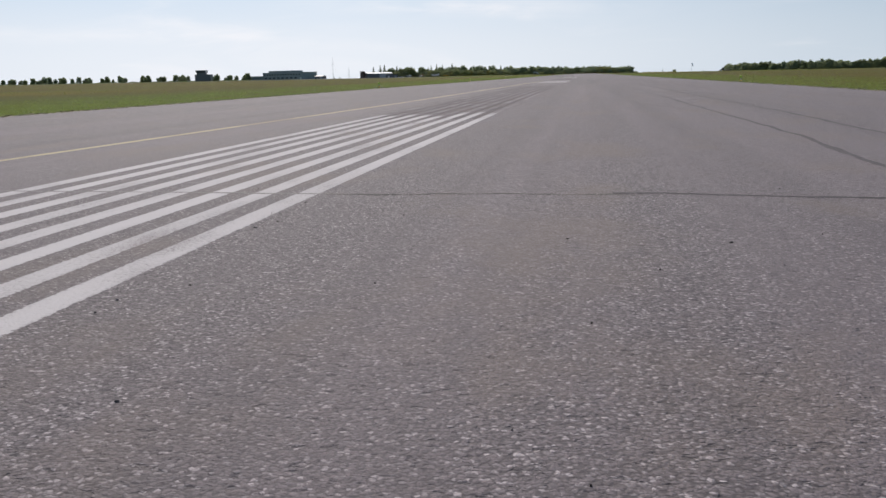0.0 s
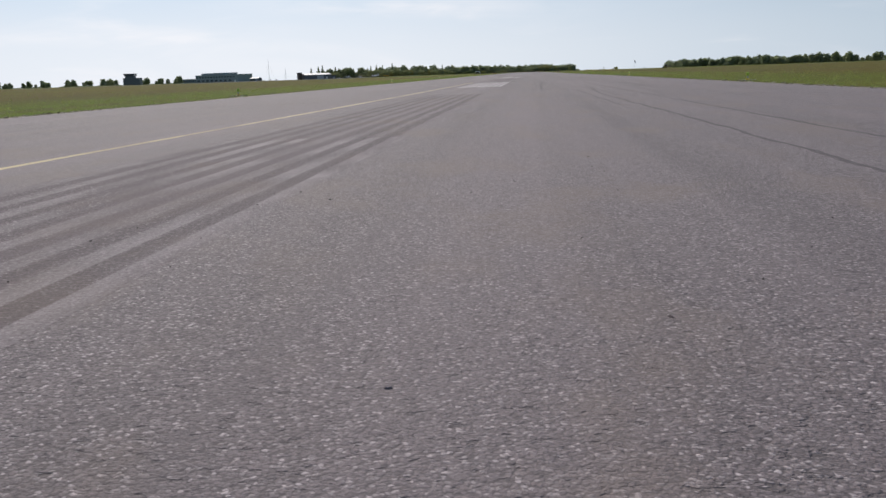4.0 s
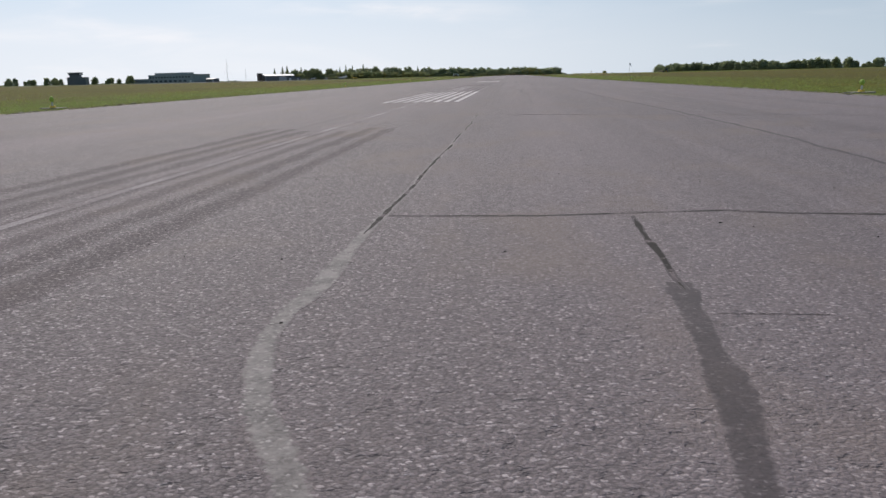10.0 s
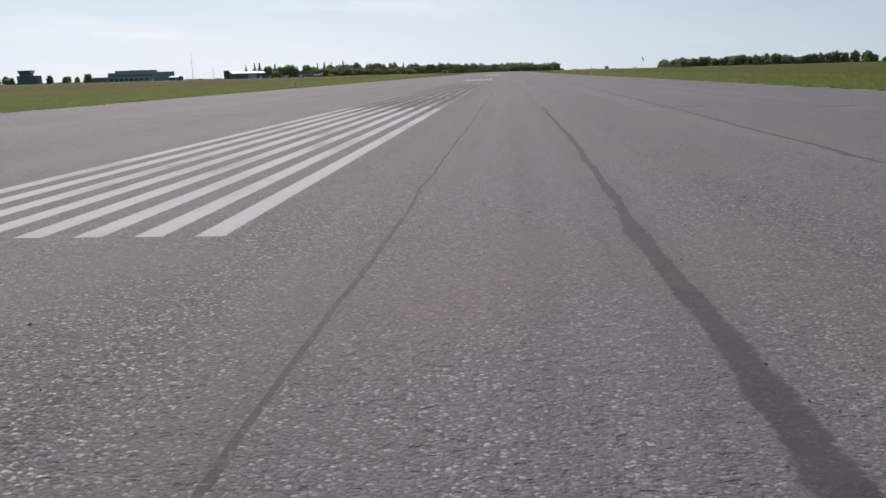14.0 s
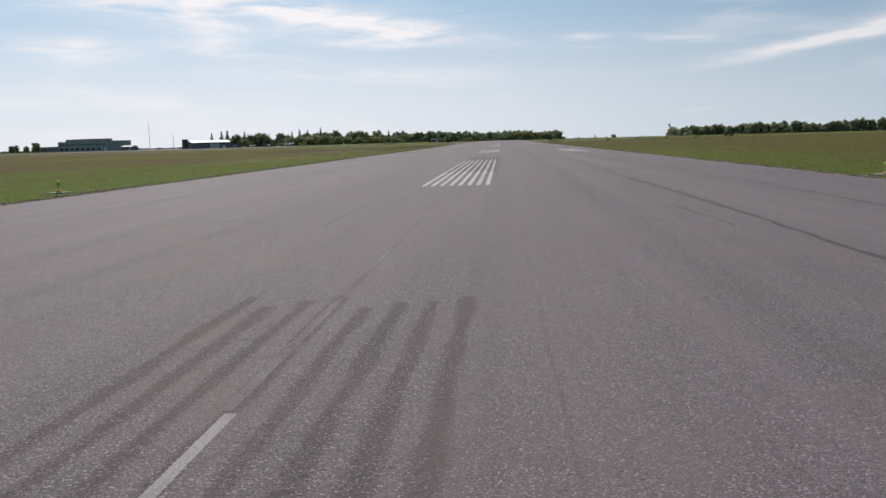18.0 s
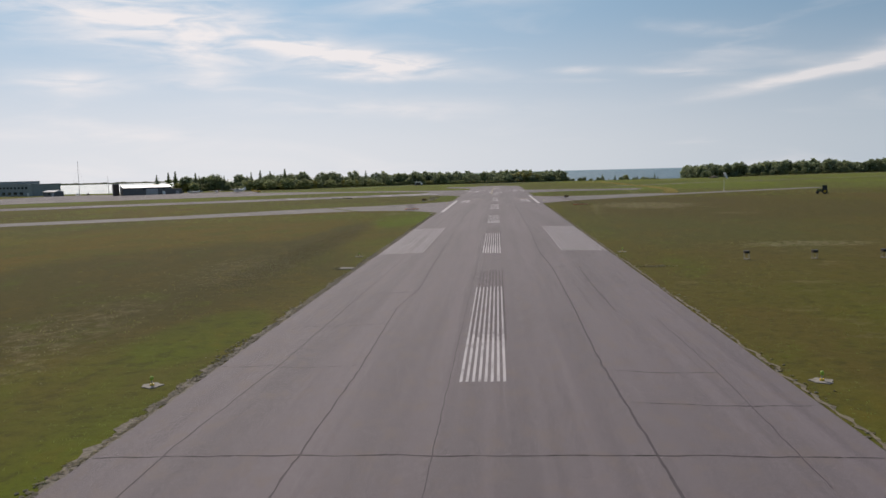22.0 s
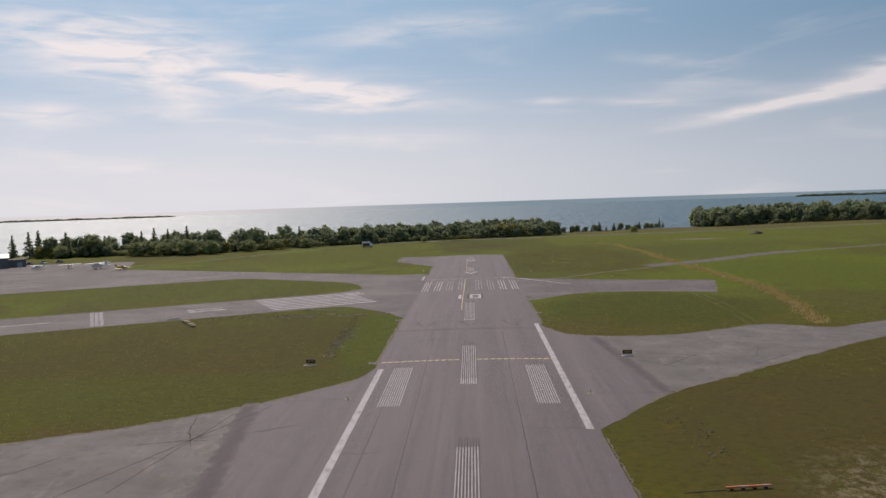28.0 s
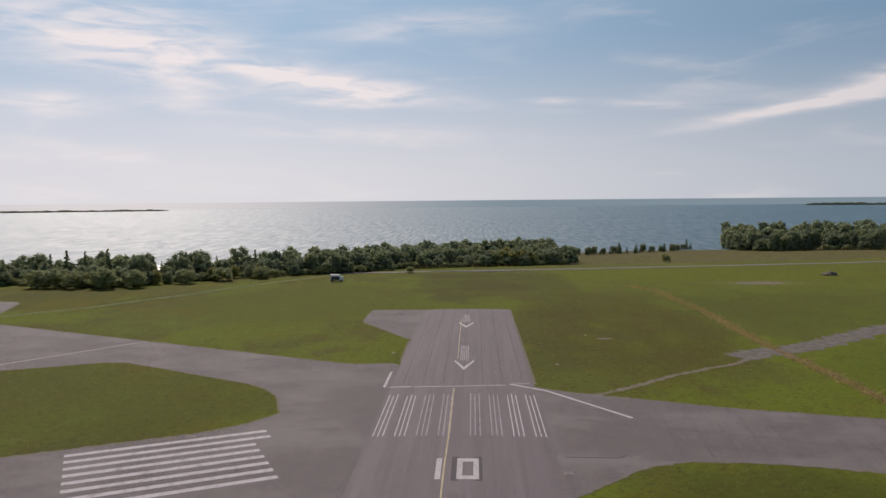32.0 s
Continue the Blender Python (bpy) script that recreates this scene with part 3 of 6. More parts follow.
def sag(x):
    """How far the surface lies below the runway's crown, across it."""
    return CROWN * min(1.0, (x / HALF) ** 2)



def part(name, bm, mat, parent=None, label="", category="", kind="", group="", at=None):
    """Links a bmesh as one mesh object, under a thing or part if given."""
    me = bpy.data.meshes.new(name)
    bm.to_mesh(me)
    bm.free()
    for m in mat if isinstance(mat, (list, tuple)) else [mat]:
        me.materials.append(m)
    return placed(name, me, parent, label, category, kind, group, at)


def placed(name, me, parent=None, label="", category="", kind="", group="", at=None):
    ob = new(name, me)
    if parent is not None:
        ob.parent = parent
    if at is not None:
        ob.matrix_basis = at
    return tagged(ob, label, category, group, kind)


def thing(name, at, label, category, group="", kind=""):
    ob = new(name)
    ob.matrix_basis = at
    return tagged(ob, label, category, group, kind)


def box(bm, cx, cy, cz, sx, sy, sz, bevel=0.0, m=None):
    """A box about its centre, with bevelled edges."""
    r = bmesh.ops.create_cube(bm, size=1.0, matrix=(m or Matrix()) @ Matrix.Translation((cx, cy, cz)) @ Matrix.Diagonal((sx, sy, sz, 1)))
    if bevel:
        edges = {e for v in r["verts"] for e in v.link_edges}
        bmesh.ops.bevel(bm, geom=list(edges), offset=bevel, segments=2, affect="EDGES", profile=0.6)
    return bm


def tube(bm, a, b, r0, r1=None, seg=10):
    a, b = Vector(a), Vector(b)
    turn = (b - a).to_track_quat("Z", "Y").to_matrix().to_4x4()
    bmesh.ops.create_cone(bm, cap_ends=True, segments=seg, radius1=r0, radius2=r0 if r1 is None else r1, depth=(b - a).length, matrix=Matrix.Translation((a + b) / 2) @ turn)
    return bm


def slab(bm, outline, top, thick=0.1, settle=True):
    """A plate over an outline, with its sides. settle: it lies on the crowned surface."""
    vs = [bm.verts.new((x, y, top - sag(x) if settle else top)) for x, y in outline]
    f = bm.faces.new(vs)
    across = bm.loops.layers.uv.verify()
    for loop in f.loops:
        loop[across].uv = (0.5, 0.5)
    bmesh.ops.recalc_face_normals(bm, faces=[f])
    if f.normal.z < 0:
        f.normal_flip()
    low = [bm.verts.new((v.co.x, v.co.y, v.co.z - thick)) for v in vs]
    n = len(vs)
    for i in range(n):
        bm.faces.new((vs[i], vs[(i + 1) % n], low[(i + 1) % n], low[i]))
    return bm


def rounded(corners, radius=6.0, steps=5):
    """An outline with its corners cut into arcs. A corner may carry a radius of its own."""
    out, n = [], len(corners)
    for i in range(n):
        p, a, b = (Vector(corners[j % n][:2]) for j in (i, i - 1, i + 1))
        r = corners[i][2] if len(corners[i]) > 2 else radius
        u, v = (a - p), (b - p)
        r = min(r, u.length * 0.45, v.length * 0.45)
        s, e = p + u.normalized() * r, p + v.normalized() * r
        for k in range(steps + 1):
            t = k / steps
            out.append(tuple(s * (1 - t) ** 2 + p * 2 * t * (1 - t) + e * t ** 2))
    return out


def strip(bm, pts, width, top, thick=0.006, wobble=0.0, step=0.0, seed=0, fray=0.0, settle=True):
    """A band that follows a line, with a thickness. wobble: how far it wanders; fray: how far its width varies."""
    pts = [Vector(p).to_3d() for p in pts]
    if step:
        fine = []
        for a, b in zip(pts, pts[1:]):
            k = max(1, int((b - a).length / step))
            fine += [a.lerp(b, i / k) for i in range(k)]
        pts = fine + [pts[-1]]
    rng = random.Random(seed)
    ph = rng.uniform(0, 99)
    across, last = bm.loops.layers.uv.verify(), None
    for i, p in enumerate(pts):
        d = (pts[min(i + 1, len(pts) - 1)] - pts[max(i - 1, 0)]).normalized()
        side = Vector((-d.y, d.x, 0))
        off = noise.noise((p.x * 0.9 + ph, p.y * 0.9, ph)) * wobble + noise.noise((p.x * 3.1, p.y * 3.1, ph + 7)) * wobble * 0.4 + noise.noise((p.x * 9.3, p.y * 9.3, ph + 9)) * wobble * 0.22
        if fray > 1:
            off += noise.noise((p.x * 17.0, p.y * 17.0, ph + 11)) * min(0.012, wobble * 0.3)
        w = width * max(0.12, 1 + fray * (noise.noise((p.x * 2.3, p.y * 2.3, ph + 3)) + 0.7 * noise.noise((p.x * 7.1, p.y * 7.1, ph + 5)))) / 2
        if fray > 1:
            w *= min(1.0, 0.15 + 0.2 * i, 0.15 + 0.2 * (len(pts) - 1 - i))
        c = p + side * off
        row = [bm.verts.new((*(c + side * s).xy, z - (sag(c.x + side.x * s) if settle else 0.0))) for s, z in ((w, top - thick), (w, top), (-w, top), (-w, top - thick))]
        if last:
            for k in range(3):
                f = bm.faces.new((last[k], last[k + 1], row[k + 1], row[k]))
                for loop, u in zip(f.loops, ((k > 1) * 1.0, (k > 0) * 1.0, (k > 0) * 1.0, (k > 1) * 1.0)):
                    loop[across].uv = (u, 0.5)
        last = row
    bmesh.ops.recalc_face_normals(bm, faces=bm.faces)
    return bm

# ---- ground, lake, far shores ----
TILT = radians(26.0)                               # how the crossing runway lies to the x axis
U, V = Vector((math.cos(TILT), math.sin(TILT))), Vector((-math.sin(TILT), math.cos(TILT)))
CROSS = Vector((-43.0, 794.6))                     # middle of the crossing runway's threshold bars


def shore(x):
    """Where the land ends, in y."""
    return float(np.interp(x, (-4000, -1200, -700, -430, -300, -150, 0, 60, 180, 226, 240, 262, 300, 330, 700, 2500, 4000), (700, 1000, 1150, 1140, 1125, 1190, 1340, 1370, 1400, 1400, 1440, 1510, 1640, 1720, 1900, 2600, 3000)))


def land(x, y):
    """The height of the ground: level round the runways, sinking to the lake."""
    c = shore(x)
    s = min(1085.0, c - 70.0)
    t = min(1.0, max(0.0, (y - s) / (c - s)))
    return -0.03 - CROWN - 7.0 * t * t * (3 - 2 * t) * (1.0 if t < 1 else 1.0)


bm = bmesh.new()
xs = [-4500, -3000, -2000, -1400, -1000, -750, -600, -500] + list(range(-440, 441, 20)) + [520, 620, 760, 1000, 1400, 2000, 3000, 4500]
rows = []
for x in xs:
    c = shore(x)
    ys = [-4500, -2500, -1200, -500, -200] + list(range(-100, 981, 40)) if c > 1000 else [-4500, -2500, -1200, -500, -200] + [(-100 + (c - 120) * i / 27) for i in range(28)]
    ys += [ys[-1] + (c - ys[-1]) * (i + 1) / 14 for i in range(14)] + [c + 12, c + 40]
    rows.append([bm.verts.new((x, y, land(x, y) + (0 if y <= c else -(y - c) * 0.08))) for y in ys])
for a, b in zip(rows, rows[1:]):
    for i in range(len(a) - 1):
        bm.faces.new((a[i], b[i], b[i + 1], a[i + 1]))
ground = part("ground", bm, M["grass"], label="dry mown airfield grass in green and brown patches", category="ground", kind="structure")
for f in ground.data.polygons:
    f.use_smooth = True

bm = bmesh.new()
lake_rows = []
for y in (500, 900, 1300, 1800, 2400, 3200, 4000, 4900):
    lake_rows.append([bm.verts.new((x, y, -7.0)) for x in range(-4800, 4801, 800)])
for a, b in zip(lake_rows, lake_rows[1:]):
    for i in range(len(a) - 1):
        bm.faces.new((a[i], a[i + 1], b[i + 1], b[i]))
part("water", bm, M["water"], label="wide blue lake glittering under the sun", category="water", kind="structure")

# ---- pavements ----
bm = bmesh.new()
edges = [-HALF + 0.25 * i for i in range(121)]
lines = [[bm.verts.new((x, y, -sag(x) - low)) for x in edges] for y, low in ((-150, 0.4), (-150, 0), (150, 0), (450, 0), (700, 0), (958, 0), (958, 0.4))]
for a, b in zip(lines, lines[1:]):
    for i in range(120):
        bm.faces.new((a[i], a[i + 1], b[i + 1], b[i]))
for i in (0, 120):
    bm.faces.new([l[i] for l in lines])
bmesh.ops.recalc_face_normals(bm, faces=bm.faces)
runway = part("runway", bm, M["asphalt"], label="long worn asphalt runway with sealed cracks", category="runway", kind="structure")


def on_cross(a, b):
    """A place along and across the crossing runway, from the middle of its threshold bars."""
    return tuple(CROSS + U * a + V * b)


OUTLINES = {}


def pavement(name, corners, mat, label, lift, radius=5.0):
    OUTLINES[name] = rounded(corners, radius)
    return part(name, slab(bmesh.new(), OUTLINES[name], lift, 0.1), M[mat], label=label, category="pavement", kind="structure")


def paved(x, y, skip=""):
    """Whether a place lies on the runway or on a pavement."""
    if abs(x) < HALF + 0.5 and -150 < y < 958:
        return True
    for name, ring in OUTLINES.items():
        inside = False
        for (ax, ay), (bx, by) in zip(ring, ring[1:] + ring[:1]):
            if (ay > y) != (by > y) and x < (bx - ax) * (y - ay) / (by - ay) + ax:
                inside = not inside
        if inside and name != skip:
            return True
    return False


pavement("crossing_runway", [on_cross(-900, -15) + (0.1,), on_cross(4, -15.5) + (6,), (-19.6, 768, 5), (-14.8, 756.5, 1), (-14.8, 858, 4), on_cross(12, 15) + (8,), on_cross(-900, 15) + (0.1,)],
         "apron", "grey asphalt crossing runway with worn paint", -0.008)
pavement("apron_taxiway", [(-14.8, 800, 0.1), (-14.8, 868, 5), (-26, 866, 6), (-112, 909, 10), (-158, 932, 8), (-175, 985, 8), (-330, 985, 4), (-330, 760, 4), (-158, 837, 8), (-84, 870, 5), (-38, 842, 14), (-32, 818, 10)],
         "apron", "grey asphalt taxiway widening into the apron", -0.016)
pavement("holding_bay", [(-14.8, 898, 2), (-33, 931, 3), (-33, 957.8, 1), (-14.8, 957.8, 0.1)], "apron", "small asphalt turning bay beside the runway end", -0.012, 2)
pavement("taxiway_stub", [(14.8, 782, 0.1), (30, 797.5, 8), (46, 797, 8), (66, 791, 1), (74, 820, 1), (50, 827, 8), (20, 840, 4), (14.8, 844, 0.1)], "apron", "broken asphalt taxiway ending in the grass", -0.010, 4)
pavement("old_taxiway_east", [(14.8, 667, 0.5), (26.4, 683, 0.6), (56, 707, 3), (70, 718, 4), (140, 760, 2), (138, 768, 2), (69, 730, 4), (59, 738, 6), (40, 727, 8), (27, 727, 6), (19, 730, 6), (14.8, 742, 0.5)],
         "concrete", "stained old concrete taxiway with grassy joints", -0.012)
pavement("old_taxiway_west", [(-14.8, 705, 0.5), (-16.5, 696, 3), (-26, 684, 5), (-42, 672, 6), (-53, 667, 6), (-96, 631, 8), (-330, 520, 2), (-330, 506, 2), (-98, 611, 8), (-53, 635, 6), (-41, 640, 6), (-29, 638.5, 6), (-21.5, 633, 5), (-14.8, 622, 0.5)],
         "concrete", "stained old concrete taxiway with patches", -0.012)
# soil creeping over the pavement edges
for name, ring in list(OUTLINES.items()):
    run, runs = [], []
    for a, b in zip(ring, ring[1:] + ring[:1]):
        a, b = Vector(a), Vector(b)
        k = max(1, int((b - a).length / 2.0))
        for i in range(k):
            p = a.lerp(b, i / k)
            if paved(p.x, p.y, name) or p.x < -260:
                runs.append(run)
                run = []
            else:
                run.append((p.x, p.y, 0))
    for run in runs + [run]:
        if len(run) > 2:
            part("crumbled_edge", strip(bmesh.new(), run, 0.55, -0.001, 0.03, 0.45, 0.7, len(run), 1.5), M["edge_soil"], bpy.data.objects[name])
bm = strip(bmesh.new(), [(66, 874), (71, 878), (83, 884), (93, 891), (105, 901.5), (124, 917), (140, 926)], 8.6, -0.012, 0.08, 1.8, 1.2, 5, 0.45)
strip(bm, [(138, 925), (155, 933), (300, 1004), (600, 1120)], 4.6, -0.014, 0.08, 1.6, 2.0, 6, 0.3)
part("service_road", bm, M["rubble"], label="old broken grey service road through the grass", category="road", kind="structure")
bm = strip(bmesh.new(), [(72, 876), (63, 866), (55, 861), (47, 855), (39.5, 848), (32, 841), (27, 837.5)], 1.5, -0.016, 0.05, 0.9, 0.8, 7, 0.8)
part("footpath", bm, M["dirt"], label="narrow worn dirt track beside the taxiway", category="path", kind="structure")
bm = bmesh.new()
road = [(x, y, 0) for x, y in ((-75, 1094), (-57, 1101), (0, 1109), (53, 1118), (150, 1139), (250, 1163), (420, 1215), (700, 1300))]
strip(bm, road, 7.5, 0.0, 0.1, 0.0, 8.0, 1, 0.0, False)
for v in bm.verts:
    v.co.z += land(v.co.x, v.co.y) + 0.06
part("shore_road", bm, M["concrete"], label="pale road running along the wooded shore", category="road", kind="structure")

# ---- runway markings ----
LAYER = 0.001                                      # thickness of paint and sealant
PITCH, LINE = 0.312, 0.156                         # painted lines and the gaps between them


def lined_block(name, y0, y1, x0, count, label, group, bright=None, shadow=0.0, width=LINE, lead=None):
    """A marking made of thin lines side by side: fresh near its start, worn further on, with a darkened tail. lead: the line that stays fresh."""
    top = thing(name, pose(0, 0, 0), label, "runway marking", group, "structure")
    bright = y1 if bright is None else bright
    rng = random.Random(int(y0 * 10) + 7)
    for i in range(count):
        mid = x0 + i * PITCH + LINE / 2
        e = min(y1, bright + rng.uniform(-0.6, 0.6)) if bright < y1 else y1
        if i == lead:
            e = y1
        if 250 < y0 < 270 and i > 5:
            e = y0 + 12.8
        if e > y0 + 0.5:
            part("line", strip(bmesh.new(), [(mid, y0, 0), (mid, e, 0)], width, LAYER * 0.5 * (1 if y0 < 320 else 2.5), 0.0006, 0.006, 1.5, i, 0.06), M["half" if count > 15 and i % 2 else "dulled" if (count > 8 and y0 > 500) or 60 < y0 < 80 or (130 < y0 < 140 and i < 4) else "white" if y0 < 500 or count == 8 else "half"], top)
        if e < y1:
            lost = e + (rng.uniform(0.5, 1.8) if y0 > 0 else rng.uniform(0.3, 0.8))
            if lost < y1 - 1:
                part("half_worn_line", strip(bmesh.new(), [(mid, e, 0), (mid, lost, 0)], width * 0.97, LAYER * 0.5 * (1 if y0 < 320 else 2.5), 0.0006, 0.008, 0.8, i + 30, 0.2), M["half"], top)
                e = lost
            part("worn_line", strip(bmesh.new(), [(mid, e, 0), (mid, y1 + rng.uniform(-0.1, 0.1), 0)], width * (0.95 if y0 < 320 or count > 8 else 0.8), LAYER * 0.5 * (1 if y0 < 320 else 2.5), 0.0006, 0.008, 1.5, i + 50, 0.25), M["ghost" if count == 9 and x0 < 0 else "dulled" if y0 > 320 and count == 8 or (y0 > 250 and i == 6) else "half" if y0 > 320 or (y0 == 132.4 and i in (2, 3)) else "worn" if y0 > 130 else "ghost"], top)
        if shadow and (i < count - 1 or y0 > 250):
            part("dark_streak", strip(bmesh.new(), [(mid + PITCH / 2, bright - 1.5, 0), (mid + PITCH / 2, y1 + shadow + rng.uniform(-0.6, 0.3), 0)], LINE * (1.35 if y0 < 250 else 1.1), LAYER * 0.25 * (1 if y0 < 320 else 2.5), 0.0004, 0.03, 0.5, i + 90, 0.5), M["rubber"], top)
    return top


STARTS = ((-2.0, 20.2), (69.3, 19.0), (132.4, 14.0), (195.8, 14.0), (259.8, 11.4), (323.4, 12.0), (388.7, 9.0), (452.9, 11.0), (514.6, 10.0), (573.0, 7.0), (631.2, 4.0), (690.2, 3.0), (750.5, 1.5))
for y0, fresh in STARTS:
    lined_block("centreline_block", y0, (36.0 if y0 < 0 else y0 + (32.3 if y0 < 560 else 29.9)), -1.17, 8, "white centreline block of eight thin worn painted lines", "centreline blocks", y0 + fresh, {-2.0: 19.5, 69.3: 19.0, 132.4: 15.0, 195.8: 13.0, 259.8: 12.0}.get(y0, 12.0 if y0 < 560 else 3.5))
for y0, y1, x0, count in ((388, 410.8, 9.05, 9), (517.3, 562.8, 9.05, 19), (679, 702.8, 8.9, 10)):
    for s in (1, -1):
        lined_block("touchdown_block" if count < 15 else "aiming_block", y0, y1, x0 if s > 0 else -x0 - (count - 1) * PITCH - LINE, count,
                    "white touchdown marking of many thin painted lines" if count < 15 else "long white aiming point marking of thin painted lines", "touchdown markings",
                    y0 + (22 if s > 0 and y0 < 400 else 3 if y0 < 400 else 99), 2.2 if y0 < 400 else 0.0, 0.14, 0 if s > 0 else count - 1)


def painted(name, pts, width, mat, label, group="", top=0.006, step=2.0, wobble=0.01, fray=0.05):
    if abs(pts[0][1]) < 320:
        top = 0.0006
    return part(name, strip(bmesh.new(), [(*p, 0) for p in pts], width, top, 0.004, wobble, step, int(abs(pts[0][0] * 7 + pts[0][1])), fray), M[mat],
                label=label, category="runway marking", group=group, kind="structure")


painted("lead_in_line", [(-3.3, -20), (-3.0, 10), (-2.5, 25), (-2.0, 60), (-1.9, 92)], 0.13, "yellow", "thin faded yellow lead-in line")
for a, b in ((104, 185), (252, 263), (292, 300.9), (300.95, 316)):
    painted("old_centreline", [(-0.02, a), (0.03, b)], 0.08, "worn" if a < 200 else "half" if a == 292 else "old", "thin faded old centreline stripe", "old centreline stripes")
for x, y in ((-4.3, 313.9), (-4.05, 341.9)):
    painted("paint_dash", [(x - 0.3 * (y > 320), y - 1.0 * (y < 320)), (x + 0.3 * (y > 320), y + 1.0 * (y < 320))], 0.09, "worn", "short faded dash of old paint on the asphalt", "old paint dashes")
painted("edge_line", [(13.95, 667.5), (14.05, 745)], 0.95, "white", "broad white runway edge line", "edge lines")
painted("edge_line", [(-13.9, 622.5), (-14.0, 702.5)], 0.95, "white", "broad white runway edge line", "edge lines")
for s in (-14.5, 1.3):
    for i in range(12):
        painted("threshold_dash", [(s + i * 1.1, 707.6), (s + i * 1.1 + 0.8, 707.6)], 0.9, "yellow", "faded yellow dash of the old threshold line", "threshold dashes", 0.007, 0.4)
painted("blackout_band", [(-14.6, 738.8), (14.6, 739.1)], 1.3, "rubber", "dark band painted over an old marking", "", 0.005, 1.0, 0.05, 0.2)
for x in (-9.4, 0.0, 9.2):
    painted("blackout_arrow", [(x - 2.2, 749.6), (x, 742.4), (x + 2.2, 749.6)], 0.9, "rubber", "dark painted-over chevron on the asphalt", "painted-over chevrons", 0.0085, 0.0, 0.0, 0.0)
for i in range(8):
    x = (-14.3, -10.7, -7.1, -3.5, 1.8, 5.4, 9.0, 12.6)[i]
    bar = thing("threshold_bar", pose(0, 0, 0), "long white threshold bar painted as thin lines", "runway marking", "threshold bars", "structure")
    for k in (0, 2, 4):
        part("line", strip(bmesh.new(), [(x + k * 0.41, 809.2, 0), (x + k * 0.41, 837.2 - (i * 7 + k * 5) % 4 * 0.5, 0)], 0.22, 0.006, 0.008, 0.01, 2.0, i * 9 + k, 0.1), M["white" if i in (6, 7) or (i < 2 and k % 2 == 0) else "half"], bar)
number = thing("runway_number", pose(0, 0, 0), "white painted runway designation numerals 1 and 0", "runway marking", kind="structure")
part("numeral", strip(bmesh.new(), [(-2.75, 788.9, 0), (-2.75, 797.8, 0)], 0.85, 0.006, 0.008), M["white"], number)
part("dark_panel", slab(bmesh.new(), [(-0.9, 788.3), (3.6, 788.3), (3.6, 798.6), (-0.9, 798.6)], 0.004, 0.006), M["seal"], number)
bm = bmesh.new()
for a, b, w in (((-0.1 + 0.42, 788.9), (0.32, 797.8), 0.84), ((2.68, 788.9), (2.68, 797.8), 0.84), ((0.0, 789.7), (3.0, 789.7), 1.5), ((0.0, 797.0), (3.0, 797.0), 1.5)):
    strip(bm, [(*a, 0), (*b, 0)], w, 0.012 if w > 1 else 0.008, 0.008)
part("numeral", bm, M["white"], number)
for y, tail in ((859.0, 29.5), (917.5, 27.0)):
    arrow = thing("displaced_arrow", pose(0.15, y, 0), "white painted arrow pointing back along the runway", "runway marking", "displaced threshold arrows", "structure")
    for s in (-1, 1):
        part("barb", slab(bmesh.new(), [(0, 0), (s * 2.3, 9.0), (s * 2.3, 11.0), (0, 3.0)], 0.006 if s > 0 else 0.0075, 0.008), M["white"], arrow)
    for k in range(5):
        part("line", strip(bmesh.new(), [(-0.9 + k * 0.45, 10.5, 0), (-0.9 + k * 0.45, tail, 0)], 0.24, 0.006, 0.008, 0.01, 2.0, k, 0.1), M["half"], arrow)
painted("displaced_centreline", [(-1.45, 872), (-1.5, 935)], 0.2, "yellow", "thin faded line between the arrows")
painted("threshold_line", [(-10, 843.2), (-1, 843.3), (9, 844.6)], 0.9, "half", "worn white line across the displaced threshold", "", 0.006, 2.0, 0.05, 0.4)
painted("corner_mark", [(-16.2, 858), (-16.2, 843.4), (-10.5, 843.4)], 0.6, "white", "white corner marking beside the threshold", "", -0.002, 0.0)
painted("corner_mark", [(-15.0, 843.4), (-10.4, 843.4)], 0.6, "white", "white corner marking beside the threshold", "", 0.007)
painted("corner_mark", [(10.4, 846.4), (14.2, 846.6)], 0.5, "half", "worn white corner marking beside the threshold", "", 0.01)
painted("diagonal_line", [(10.0, 845.6), (17.0, 840.5), (30.5, 820.5)], 0.75, "white", "white diagonal line onto the old taxiway", "", 0.007, 2.0)
painted("taxi_line", [(-2.0, 767), (-1.97, 793), (-1.72, 812), (-1.65, 842)], 0.26, "yellow", "thin faded yellow guide line", "", 0.009)
painted("taxi_line", [(-2, 845), (-30, 856), (-75, 880), (-150, 918)], 0.2, "old", "thin faded yellow guide line", "", -0.003)
painted("apron_line", [(-112, 866), (-89, 897)], 0.5, "white", "pale painted line across the apron edge", "", -0.006)
for i in range(8):
    b = -11.6 + i * 3.3
    a, e = on_cross(-14, b), on_cross(14 if i < 6 else 17, b)
    painted("crossing_threshold_bar", [a, e], 1.4, "white", "broad white threshold bar on the crossing runway", "crossing runway threshold bars", 0.0)
number2 = thing("crossing_runway_number", pose(*on_cross(-29, 0), -CROWN, 0, 0, 26), "white painted numeral on the crossing runway", "runway marking", kind="structure")
bm = strip(bmesh.new(), [(-4.7, 1.7, 0), (-3.0, 1.65, 0)], 1.6, 0.0, 0.008, settle=False)
strip(bm, [(-3.1, 1.9, 0), (4.6, 1.7, 0)], 0.75, 0.002, 0.008, settle=False)
part("numeral", bm, M["white"], number2)
